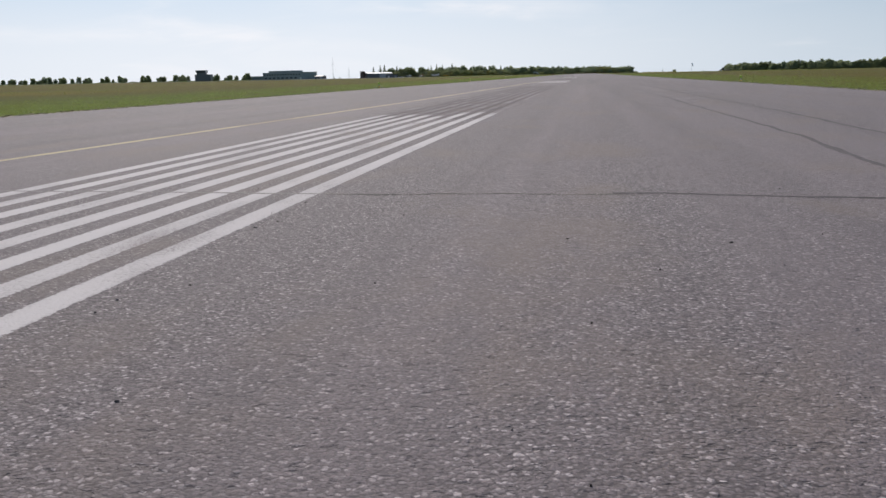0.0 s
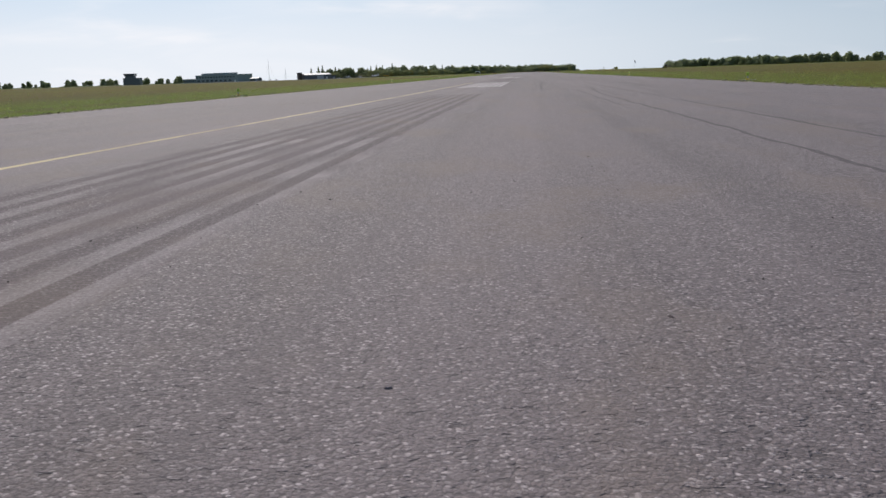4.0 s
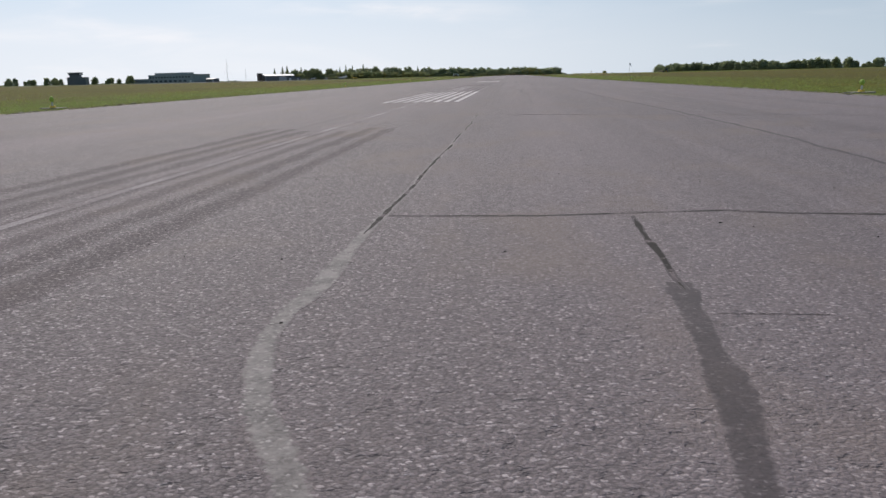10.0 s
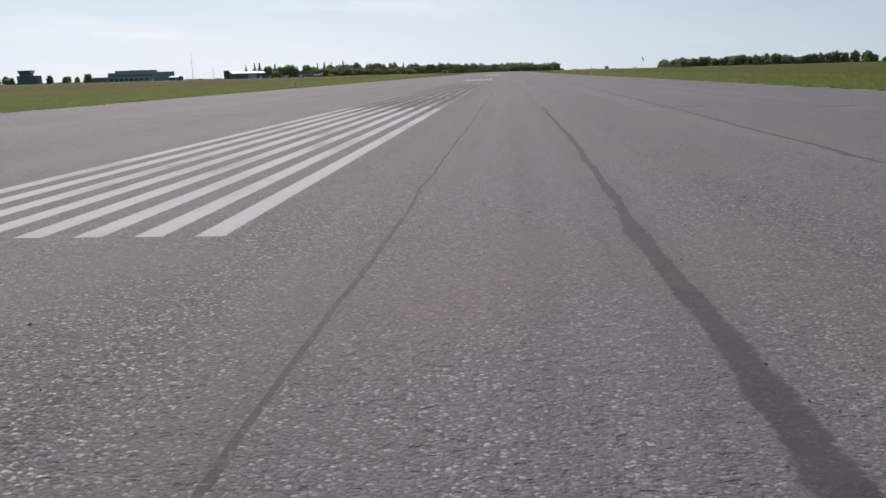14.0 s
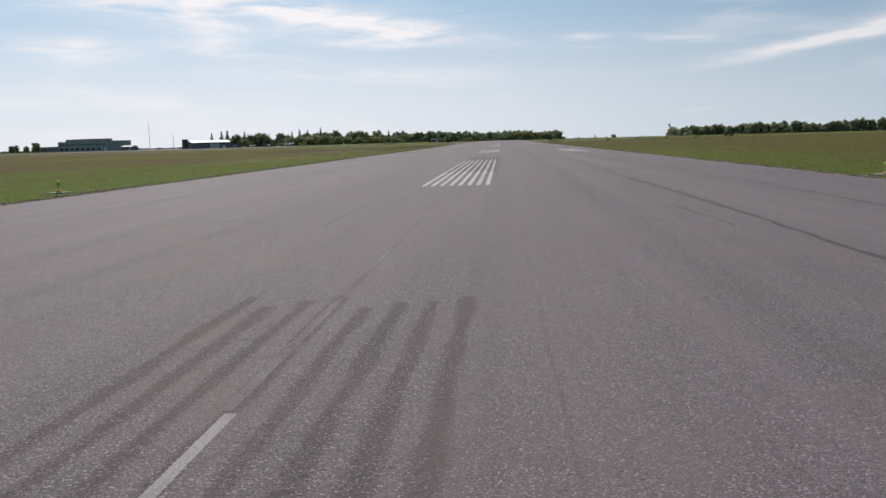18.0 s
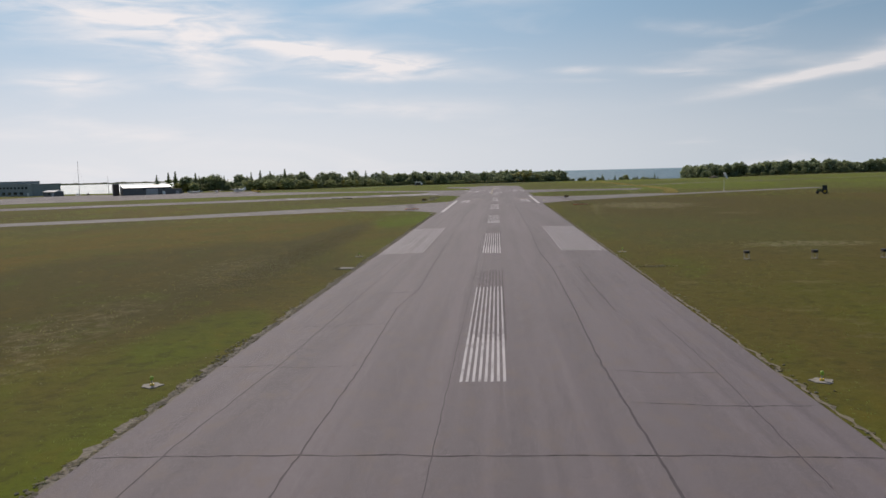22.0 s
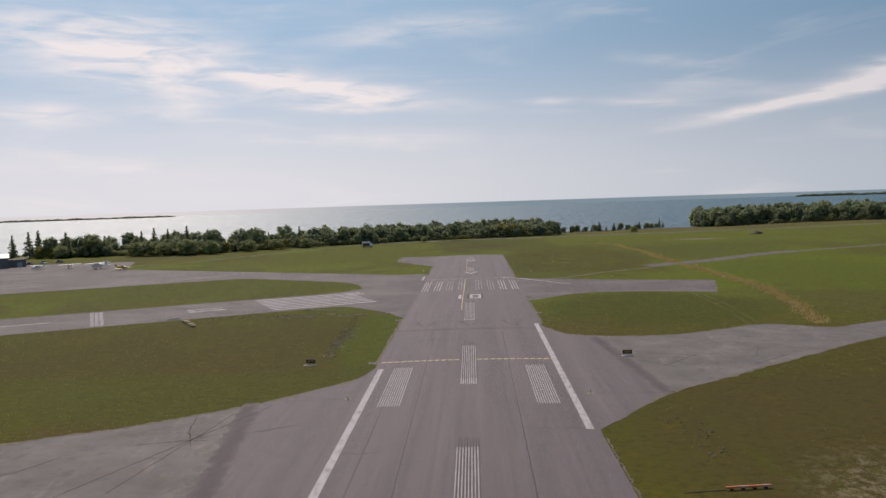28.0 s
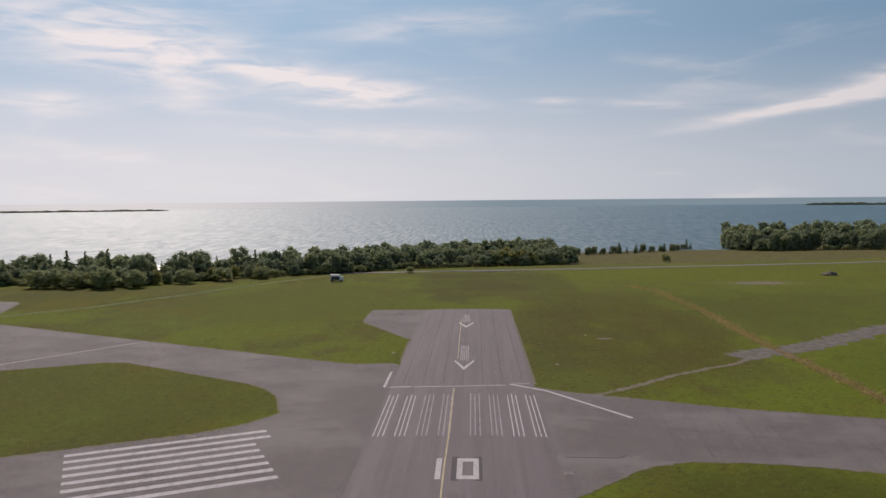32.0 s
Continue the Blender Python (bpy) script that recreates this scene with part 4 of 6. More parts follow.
part("dark_slot", strip(bmesh.new(), [(-2.9, -1.75, 0), (3.0, -1.75, 0)], 0.5, 0.006, 0.008, 0.05, 0.6, 3, 0.2, settle=False), M["seal"], number2)
bm = strip(bmesh.new(), [(-4.6, -1.9, 0), (4.6, -1.9, 0)], 1.8, 0.0, 0.008, settle=False)
part("numeral", bm, M["white"], number2)
for k in range(3):
    painted("crossing_bar", [on_cross(-56.5 + k * 1.1, -13.5), on_cross(-56.5 + k * 1.1, 13.5)], 0.9, "half", "white bar across the crossing runway", "crossing bars", 0.0)
for k in range(5):
    painted("crossing_centreline", [on_cross(-66 - k * 55, 0), on_cross(-98 - k * 55, 0)], 0.9, "white", "white centreline stripe of the crossing runway", "crossing centreline", 0.0)

# ---- cracks and their seals, pieces of the runway ----


def seal(pts, width, kind="seal", wobble=0.06, opened=False, seed=1):
    far = pts[0][1] > 325
    wobble *= 1.0 if far else 0.55
    w = width * (2.2 if far else 0.95 if kind == "seal" else 0.8)
    part("sealed_crack", strip(bmesh.new(), [(*p, 0) for p in pts], w, LAYER * (0.9 + 0.012 * (seed % 23)) * (2.5 if far else 1), 0.0006, wobble, 0.3 if far else 0.14, seed, 0.5), M[kind], runway)
    if opened:
        part("crack", strip(bmesh.new(), [(*p, 0) for p in pts], 0.06 if far else 0.02, LAYER * (1.3 + 0.012 * (seed % 23)) * (2.5 if far else 1), 0.0006, wobble, 0.3 if far else 0.07, seed, 1.4), M["crack"], runway)


def crack(pts, width=0.025, wobble=0.08, seed=1):
    part("crack", strip(bmesh.new(), [(*p, 0) for p in pts], width * (0.36 if pts[0][1] < 325 else 0.55), LAYER * (1.25 + 0.012 * (seed % 23)) * (2.5 if pts[0][1] > 300 else 1), 0.0006, wobble, 0.07, seed, 1.6), M["crack"], runway)


def long_joint(pts, width, wobble=0.1, seed=1, kind="seal"):
    far = pts[-1][1] > 325
    wobble *= 1.0 if far else 0.55
    part("sealed_joint", strip(bmesh.new(), [(*p, 0) for p in pts], width * (1.35 if far else 1.0), LAYER * (0.6 + 0.012 * (seed % 23)) * (2.5 if far else 1), 0.0006, wobble, 0.5 if far else 0.16, seed, 0.5), M[kind], runway)


seal([(1.2, 7.8), (1.6, 7.8), (2.0, 7.88), (2.4, 7.9), (2.9, 7.9), (3.2, 7.95)], 0.06, "brown_seal", 0.05, True, 11)
seal([(3.1, 7.95), (3.4, 8.0), (4.1, 7.95), (14, 7.6)], 0.09, "seal", 0.06, True, 12)
seal([(-9, 8.0), (1.2, 7.8)], 0.05, "pale_seal", 0.05, False, 13)
crack([(0.4, 20.95), (1.07, 20.9), (1.47, 20.8), (2.3, 20.8)], 0.02, 0.05, 14)
crack([(3.82, 28.5), (3.7, 25.9), (3.71, 24.3), (3.65, 23.2), (3.65, 22.3)], 0.026, 0.1, 15)
long_joint([(6.5, -10), (6.55, 14), (6.65, 19), (6.5, 30), (6.4, 42), (6.3, 58), (6.25, 72), (6.6, 86), (6.6, 92)], 0.085, 0.1, 16)
long_joint([(5.3, 2), (5.3, 10), (5.45, 13), (5.4, 18), (5.2, 40), (5.0, 53), (5.15, 56), (5.4, 62)], 0.08, 0.12, 17)
long_joint([(4.7, 44), (4.6, 52), (4.66, 54), (4.5, 58)], 0.06, 0.1, 117)
crack([(5.57, 55.3), (6.1, 55.2), (9.5, 55.4)], 0.04, 0.05, 118)
crack([(6.32, 59.4), (6.32, 56.4)], 0.04, 0.05, 119)
seal([(-8, 51.3), (0.4, 51.1), (0.7, 51.0), (1.4, 50.9)], 0.05, "pale_seal", 0.05, True, 18)
seal([(1.3, 50.9), (1.9, 50.8), (2.9, 50.8), (3.6, 50.83), (4.1, 50.88), (14.5, 51.2)], 0.065, "seal", 0.06, True, 19)
long_joint([(2.98, 46), (3.05, 50.6), (3.12, 55), (3.24, 61)], 0.13, 0.05, 120, "stain")
seal([(3.24, 60.5), (3.26, 62.6), (3.28, 64), (3.3, 66)], 0.1, "seal", 0.05, False, 20)
seal([(3.3, 66), (3.3, 70.7), (3.4, 74.5), (3.5, 77.5)], 0.078, "seal", 0.05, False, 221)
seal([(3.5, 77.5), (3.54, 80), (3.55, 85), (3.5, 89)], 0.062, "seal", 0.04, False, 222)
crack([(3.34, 61.5), (3.33, 63.2), (3.32, 64.6)], 0.03, 0.1, 223)
seal([(3.5, 89), (3.33, 93.5), (3.3, 94.3), (3.32, 96.7), (3.36, 100.1), (3.34, 101.9)], 0.058, "seal", 0.04, False, 220)
crack([(0.9, 64.4), (1.4, 64.3), (2.4, 64.3), (2.65, 64.22), (2.85, 64.25), (3.26, 64.25)], 0.024, 0.05, 21)
seal([(3.28, 63.5), (3.9, 63.48), (12, 63.7)], 0.05, "seal", 0.03, True, 22)
crack([(1.2, 81.6), (2.3, 81.4), (2.9, 81.2), (3.5, 81.0), (4.8, 80.7), (6.0, 80.5)], 0.026, 0.06, 24)
crack([(6.34, 86.6), (6.3, 84.9), (6.22, 83.6)], 0.06, 0.08, 23)
seal([(-14, 93.8), (1.0, 93.55), (1.6, 93.5), (2.05, 93.44), (2.25, 93.38), (2.6, 93.3), (2.9, 93.3), (3.34, 93.38)], 0.16, "brown_seal", 0.05, True, 125)
seal([(3.3, 93.38), (3.6, 93.42), (14.5, 93.3)], 0.11, "seal", 0.06, True, 126)
seal([(-14, 101.6), (0.6, 102.0), (1.4, 102.0), (2.2, 101.92), (2.55, 101.8), (3.3, 101.9)], 0.11, "pale_seal", 0.05, True, 25)
seal([(3.3, 101.9), (4.6, 102.0), (14.5, 102.3)], 0.09, "seal", 0.06, True, 26)
seal([(3.34, 101.9), (3.25, 104), (3.22, 107), (3.21, 110.0), (3.28, 110.4), (3.31, 110.9), (3.36, 111.5)], 0.105, "seal", 0.04, False, 27)
seal([(3.36, 111.4), (3.38, 111.9), (3.4, 112.9)], 0.035, "seal", 0.04, True, 127)
crack([(3.36, 111.1), (3.75, 111.1)], 0.03, 0.03, 128)
seal([(2.5, 109.5), (2.31, 110.0), (2.15, 110.3), (2.06, 110.6), (2.01, 110.85), (2.0, 111.1), (2.03, 111.4), (2.02, 111.9), (2.02, 112.5)], 0.1, "pale_seal", 0.02, False, 28)
seal([(2.02, 112.4), (2.04, 113.4), (2.05, 114.4), (2.06, 116.9), (2.08, 122), (2.07, 125)], 0.07, "pale_seal", 0.05, True, 29)
seal([(2.06, 112.9), (2.9, 112.9), (3.4, 113.0), (3.96, 113.1), (4.25, 113.0), (14.5, 112.4)], 0.05, "seal", 0.05, True, 30)
seal([(1.9, 124.5), (5.2, 123.6), (14.5, 123.0)], 0.045, "seal", 0.05, True, 31)
long_joint([(6.4, 88), (6.2, 99), (5.8, 115.3), (6.0, 118.2), (6.04, 125), (5.78, 134), (5.72, 145), (5.8, 153.5), (6.0, 157), (5.8, 175), (5.5, 198.5), (5.57, 202), (5.7, 206)], 0.075, 0.1, 32)
long_joint([(2.07, 125), (2.05, 128), (2.06, 131), (2.08, 136.5), (2.05, 148)], 0.085, 0.06, 133, "stain")
crack([(2.05, 127), (2.07, 128.5), (2.05, 129.6), (2.07, 132), (2.08, 136.5), (2.06, 141)], 0.017, 0.07, 33)
crack([(3.3, 133.6), (3.28, 131.6), (3.27, 130.5), (3.3, 129.9), (3.28, 129.5), (3.35, 129.4), (3.53, 129.25), (3.62, 129.1), (4.1, 128.9)], 0.02, 0.07, 34)
long_joint([(3.24, 129.9), (3.32, 129.4), (3.6, 129.3)], 0.09, 0.04, 134, "stain")
crack([(3.22, 146), (3.4, 140.5), (3.38, 137.5), (3.36, 135.5), (3.3, 133.6)], 0.018, 0.1, 35)
crack([(1.49, 130.5), (2.0, 130.6), (2.2, 130.7), (3.1, 130.7)], 0.018, 0.04, 135)
seal([(2.84, 150.8), (3.22, 150.7), (3.88, 150.5), (4.39, 150.3), (14.5, 149.8)], 0.042, "seal", 0.04, True, 36)
crack([(1.66, 151.2), (2.16, 151.1)], 0.04, 0.02, 37)
crack([(1.1, 150.6), (1.56, 150.5)], 0.03, 0.02, 137)
seal([(3.22, 150.7), (3.22, 150.1), (3.21, 149.4), (3.21, 148.2), (3.19, 147.6), (3.15, 143.5)], 0.062, "seal", 0.03, False, 38)
long_joint([(2.02, 148), (2.03, 151), (2.06, 158), (2.0, 163)], 0.06, 0.05, 140, "stain")
long_joint([(2.0, 162), (1.99, 166), (1.98, 169.2), (1.98, 172.6), (1.99, 176)], 0.062, 0.05, 139)
long_joint([(1.98, 176), (1.97, 194), (1.98, 198), (2.0, 203), (2.05, 215), (2.0, 240)], 0.024, 0.05, 39)
seal([(-14, 170.6), (0.7, 170.22), (1.06, 170.12), (1.5, 170.02), (2.0, 169.88)], 0.125, "pale_seal", 0.05, True, 40)
seal([(2.0, 169.88), (3.0, 169.78), (3.4, 169.7), (14.5, 169.2)], 0.06, "seal", 0.06, True, 41)
seal([(-14, 185.5), (-1.3, 185.3), (1.9, 184.9)], 0.04, "pale_seal", 0.03, True, 42)
seal([(1.9, 184.9), (3.1, 184.65), (4.5, 184.1), (14.5, 183.4)], 0.05, "seal", 0.04, True, 43)
seal([(3.13, 184.7), (3.15, 190), (3.16, 193.5), (3.17, 195.1), (3.15, 195.8), (3.18, 196.6)], 0.11, "seal", 0.03, False, 44)
seal([(3.18, 196.5), (3.22, 198.3), (3.27, 202), (3.3, 208.6)], 0.07, "seal", 0.04, False, 144)
long_joint([(3.0, 187), (2.98, 193.5), (3.01, 194.3), (2.96, 196)], 0.1, 0.04, 145, "stain")
seal([(-8, 208.6), (1.1, 208.5), (3.1, 208.5), (14.5, 208.4)], 0.05, "seal", 0.05, True, 45)
for k, y in enumerate((222.5, 236.0, 248.2)):
    seal([(-6, y + 0.3), (2.2, y), (14.6, y - 0.4)], 0.045, "seal", 0.06, True, 130 + k)
long_joint([(5.7, 206), (5.9, 219), (6.6, 250), (7.6, 276), (7.86, 286), (7.9, 294), (8.1, 308)], 0.075, 0.1, 46)
long_joint([(6.7, 292), (6.24, 306), (6.4, 313), (6.45, 319), (6.3, 327), (6.3, 334)], 0.1, 0.08, 146)
long_joint([(9.7, 306), (9.8, 314), (9.9, 318), (9.95, 328)], 0.09, 0.06, 147)
crack([(1.0, 271.95), (1.54, 271.9), (1.92, 271.84), (2.2, 271.8), (2.5, 272.08), (2.75, 272.2)], 0.017, 0.05, 47)
crack([(2.2, 271.8), (2.22, 271.6), (2.16, 271.2), (2.2, 270.95), (2.17, 270.7), (2.13, 270.5), (2.1, 269.6)], 0.022, 0.04, 48)
seal([(1.3, 277.9), (2.2, 277.8), (3.5, 277.95), (4.4, 277.6), (6.8, 277.6), (14.5, 276.8)], 0.05, "seal", 0.04, True, 49)
seal([(2.6, 293.6), (6.7, 292.7), (14.5, 292.0)], 0.05, "seal", 0.05, True, 50)
seal([(6.9, 309.5), (7.7, 309.5), (14.6, 309.7)], 0.05, "seal", 0.04, True, 51)
long_joint([(2.2, 270), (2.17, 281), (1.95, 300), (1.9, 311), (1.84, 323)], 0.06, 0.05, 149, "stain")
crack([(5.38, 315), (5.5, 312.3), (5.57, 310.3)], 0.09, 0.03, 52)
long_joint([(-1.75, 311), (-1.82, 318.5), (-1.9, 325.5), (-1.95, 333), (-1.95, 339.5), (-1.85, 346)], 0.024, 0.05, 53)
long_joint([(3.3, 328), (3.2, 319), (3.17, 314.4)], 0.06, 0.05, 54, "stain")
crack([(3.2, 319.6), (3.6, 320.6), (4.1, 321.2)], 0.06, 0.03, 55)
crack([(0.1, 316.7), (1.4, 316.6), (2.6, 316.8)], 0.02, 0.08, 56)
seal([(5.6, 335.55), (6.0, 336.0), (6.4, 336.6)], 0.07, "seal", 0.03, False, 156)
crack([(-14, 342.4), (-9.6, 342.2), (-8.1, 341.9)], 0.06, 0.05, 157)
seal([(6.6, 333.3), (11.5, 332.4), (14.6, 332.0)], 0.06, "seal", 0.06, True, 57)
seal([(0.8, 335.3), (2.4, 335.3), (3.3, 335.2), (4.0, 335.2), (5.6, 335.6), (12, 335.7)], 0.045, "seal", 0.1, True, 58)
for pts, w, s in (((6.1, 327), (6.3, 321), (6.3, 314)), 0.05, 59), (((9.3, 376), (9.0, 360), (8.9, 342)), 0.05, 60), (((6.36, 338), (6.4, 350), (6.5, 356)), 0.05, 61), \
        (((-6.7, 326), (-6.75, 339), (-6.8, 342), (-6.7, 345), (-7.0, 355), (-6.7, 367), (-6.8, 372), (-6.65, 402), (-6.75, 440), (-6.7, 456), (-7.1, 475), (-6.3, 485), (-6.5, 500), (-6.9, 560), (-6.7, 640), (-6.9, 730)), 0.07, 62), \
        (((-11, 372), (-10.2, 384), (-11.4, 415), (-12.1, 444), (-11.5, 457), (-10.9, 508), (-11.2, 600), (-11, 690)), 0.06, 63), \
        (((3.1, 350), (3.2, 357), (3.25, 368), (3.0, 382)), 0.045, 64), (((8.95, 370), (9.05, 376), (9.1, 386)), 0.06, 65), (((11.3, 425), (11.4, 427), (11.5, 430)), 0.06, 71), (((12.9, 434), (12.95, 437), (12.9, 439)), 0.06, 72), (((12.43, 412.5), (12.5, 415), (12.57, 417.5)), 0.05, 73), \
        (((6.6, 402), (6.8, 423), (6.6, 440), (6.3, 457), (6.5, 474), (6.6, 499), (6.1, 514), (6.4, 560), (6.2, 620), (6.5, 735)), 0.09, 66), \
        (((9.4, 473), (9.3, 486), (9.5, 500)), 0.08, 67), (((2.0, 402), (2.07, 415), (1.9, 432)), 0.03, 68), (((-1.6, 404), (-1.7, 444), (-1.5, 515)), 0.03, 69), (((11.6, 440), (12, 456), (11.8, 470)), 0.04, 70):
    long_joint(pts, w, 0.08, s)
for k, (y, x0, x1, w) in enumerate(((358.2, 3.2, 12, 0.05), (381.5, 3.0, 14.8, 0.05), (404.7, -1.9, 5.2, 0.035), (415.4, -14.9, -6.6, 0.05), (423.5, 6.8, 14.7, 0.05), (442.8, -14.9, 14.6, 0.06), (449.2, 6.7, 14.5, 0.05),
                                    (454.8, 6.8, 12.0, 0.05), (457.2, -14.9, -11.7, 0.05), (456.6, -11.7, -6.8, 0.03), (468.4, -14.2, -6.7, 0.05), (483.0, -14.9, -6.4, 0.07), (488.0, 8.8, 14.7, 0.06), (498.1, -11.1, -6.6, 0.05),
                                    (499.6, 6.8, 14.7, 0.05), (507.2, -14.8, -9, 0.04), (512.3, -14.7, -1.5, 0.05), (514.0, 6.4, 9.3, 0.05), (526.0, -8.9, -6.6, 0.05), (529.6, 4.8, 8.8, 0.05), (545.5, -8.6, 6.3, 0.04), (580.3, -14.6, 6, 0.05),
                                    (601.4, -6.8, 14.6, 0.05), (618.9, 6.2, 12.5, 0.06), (625.0, -10.9, -6.9, 0.06), (645.3, -13.1, 13.5, 0.05), (660.2, -13.6, -9.3, 0.06), (668.0, 6.0, 13.2, 0.05), (727.0, -10.5, 10.5, 0.06), (765.0, -8, 12, 0.05))):
    seal([(x0, y + 0.2), ((x0 + x1) / 2, y - 0.2), (x1, y + 0.1)], w, "seal", 0.1, True, 80 + k)
painted("cable_slot", [(-21.8, 642.6), (-19.5, 642.9), (-16.2, 643.4)], 0.1, "crack", "dark cable slot cut across the asphalt", "cable slots", 0.004, 0.4, 0.06, 0.6)
painted("cable_slot", [(19.2, 647.6), (21.0, 647.9), (23.0, 648.1)], 0.16, "weed_joint", "dark cable slot cut through the grass", "cable slots", 0.03, 0.4, 0.06, 0.6)
painted("tar_line", [(16.0, 799.2), (20.0, 799.0), (24.4, 798.9), (25.6, 800.3)], 0.4, "seal", "dark tar line across the mouth of the taxiway", "", 0.008, 0.5, 0.12, 0.3)

# ---- trees ----


def crown_mesh(name, lobes, leaves, size, mat, seed):
    """A crown of many small leaf clumps over inner boughs. lobes: centre and radii."""
    rng = random.Random(seed)
    verts, faces = [], []
    total = sum(l[3] * l[4] for l in lobes)
    for cx, cy, cz, rx, rz in lobes:
        bm = bmesh.new()
        bmesh.ops.create_icosphere(bm, subdivisions=1, radius=1.0)
        base = len(verts)
        for v in bm.verts:
            k = 0.66 + 0.25 * noise.noise(v.co * 1.7 + Vector((cx, cy, cz)))
            verts.append((cx + v.co.x * rx * k, cy + v.co.y * rx * k, cz + v.co.z * rz * k))
        bm.verts.index_update()
        faces += [tuple(base + v.index for v in f.verts) for f in bm.faces]
        bm.free()
        for _ in range(int(leaves * rx * rz / total)):
            d = Vector((rng.gauss(0, 1), rng.gauss(0, 1), rng.gauss(0.15, 1))).normalized()
            k = rng.uniform(0.7, 1.03) + 0.18 * noise.noise(d * 2.1 + Vector((cx, cz, cy)))
            p = Vector((cx + d.x * rx * k, cy + d.y * rx * k, cz + d.z * rz * k))
            n = (d + Vector((rng.gauss(0, .42), rng.gauss(0, .42), rng.gauss(0.2, .42)))).normalized()
            a = n.orthogonal().normalized()
            b = n.cross(a)
            s = size * rng.uniform(0.6, 1.3)
            base = len(verts)
            turn = rng.uniform(0, 6.3)
            for q in range(5):
                w = turn + q * 1.2566
                rr = s * rng.uniform(0.5, 1.0)
                verts.append(tuple(p + a * math.cos(w) * rr + b * math.sin(w) * rr + n * rng.uniform(-0.15, 0.15) * s))
            faces.append(tuple(range(base, base + 5)))
    me = bpy.data.meshes.new(name)
    me.from_pydata(verts, [], faces)
    me.materials.append(mat)
    return me


def trunk_mesh(h, r, seed, limbs=4):
    rng = random.Random(seed)
    bm = bmesh.new()
    tube(bm, (0, 0, -0.4), (0.05 * h * 0.3, 0, h * 0.55), r, r * 0.55, 8)
    for i in range(limbs):
        a = i * 6.28 / limbs + rng.uniform(-0.4, 0.4)
        z = h * rng.uniform(0.28, 0.5)
        tube(bm, (0.01 * h, 0, z), (math.cos(a) * h * 0.22, math.sin(a) * h * 0.22, z + h * 0.25), r * 0.4, r * 0.12, 6)
    me = bpy.data.meshes.new("trunk")
    bm.to_mesh(me)
    bm.free()
    me.materials.append(M["bark"])
    return me


def broadleaf(seed, h, spread, mat, leaves=1500, leaf=0.029):
    rng = random.Random(seed)
    lobes = [(0, 0, h * 0.5, spread * 0.55, h * 0.4)]
    for i in range(14):
        a = i * 2.4 + rng.uniform(-0.4, 0.4)
        z = 0.14 + 0.66 * (i + 0.5) / 14
        out = spread * (0.6 - 0.4 * max(0.0, z - 0.5)) * rng.uniform(0.75, 1.15)
        lobes.append((math.cos(a) * out, math.sin(a) * out, h * z, spread * rng.uniform(0.34, 0.5), h * rng.uniform(0.13, 0.19)))
    lobes.append((rng.uniform(-.15, .15) * spread, 0, h * 0.85, spread * 0.42, h * 0.13))
    return trunk_mesh(h, h * 0.024, seed), crown_mesh("crown", lobes, leaves, h * leaf, mat, seed)


def conifer(seed, h, spread):
    rng = random.Random(seed)
    lobes = []
    for i in range(22):
        z, a = 0.07 + 0.86 * i / 21, i * 2.4 + rng.uniform(-0.5, 0.5)
        reach = spread * (1.0 - z) * rng.uniform(0.75, 1.25)
        lobes.append((math.cos(a) * reach * 0.55, math.sin(a) * reach * 0.55, h * z, max(0.35, reach * 0.75), h * rng.uniform(0.035, 0.06)))
    lobes.append((0, 0, h * 0.94, 0.35, h * 0.07))
    return trunk_mesh(h, h * 0.018, seed, 0), crown_mesh("crown", lobes, 620, h * 0.032, M["spruce"], seed)


KINDS = {
    "broad_a": (broadleaf(1, 14.5, 5.6, M["leaf"]), "full green broadleaf tree in the shore wood"),
    "broad_b": (broadleaf(2, 12.0, 5.2, M["leaf"]), "rounded green broadleaf tree in the shore wood"),
    "broad_c": (broadleaf(3, 16.5, 5.2, M["leaf"]), "tall green broadleaf tree in the shore wood"),
    "gold": (broadleaf(4, 13.5, 5.4, M["gold"]), "broadleaf tree with yellowing autumn leaves"),
    "spruce": (conifer(5, 17.0, 3.9), "dark pointed spruce tree"), "cedar": (conifer(6, 10.5, 3.2), "dark narrow cedar tree"),
    "bush": (broadleaf(7, 4.2, 3.0, M["bush"]), "low rounded green bush at the wood's edge"),
}
FIRST = {}


def plant(kind, x, y, scale=1.0, sink=0.0, wide=1.0, turn=None):
    (trunk, crown), label = KINDS[kind]
    m = pose(x, y, land(x, y) - sink, 0, 0, TREE.uniform(0, 360) if turn is None else turn) @ Matrix.Diagonal((scale * wide, scale * wide, scale, 1))
    if kind not in FIRST:
        tree = thing("bush" if kind == "bush" else "tree", m, label, "bush" if kind == "bush" else "tree", "shore trees")
        placed("trunk", trunk, tree)
        placed("crown", crown, tree)
        FIRST[kind] = tree
        return tree
    tree = copy_thing(FIRST[kind], m)
    tree.matrix_basis = m
    return tree


TREE = random.Random(42)


def wood(count, x0, x1, front, depth, kinds, low=0.75, high=1.15, tree=None):
    """A stand of trees behind a front line, spread evenly with some unevenness. tree: sizes of its trees among bushes."""
    for i in range(count):
        x = x0 + (x1 - x0) * (i + TREE.uniform(0, 1)) / count
        y = front(x) + depth * TREE.random() ** 1.4
        kind = TREE.choice(kinds)
        size = TREE.uniform(*(tree if tree and kind != "bush" else (low, high)))
        plant(kind, x, y, size, 0.2, TREE.uniform(1.0, 1.35))


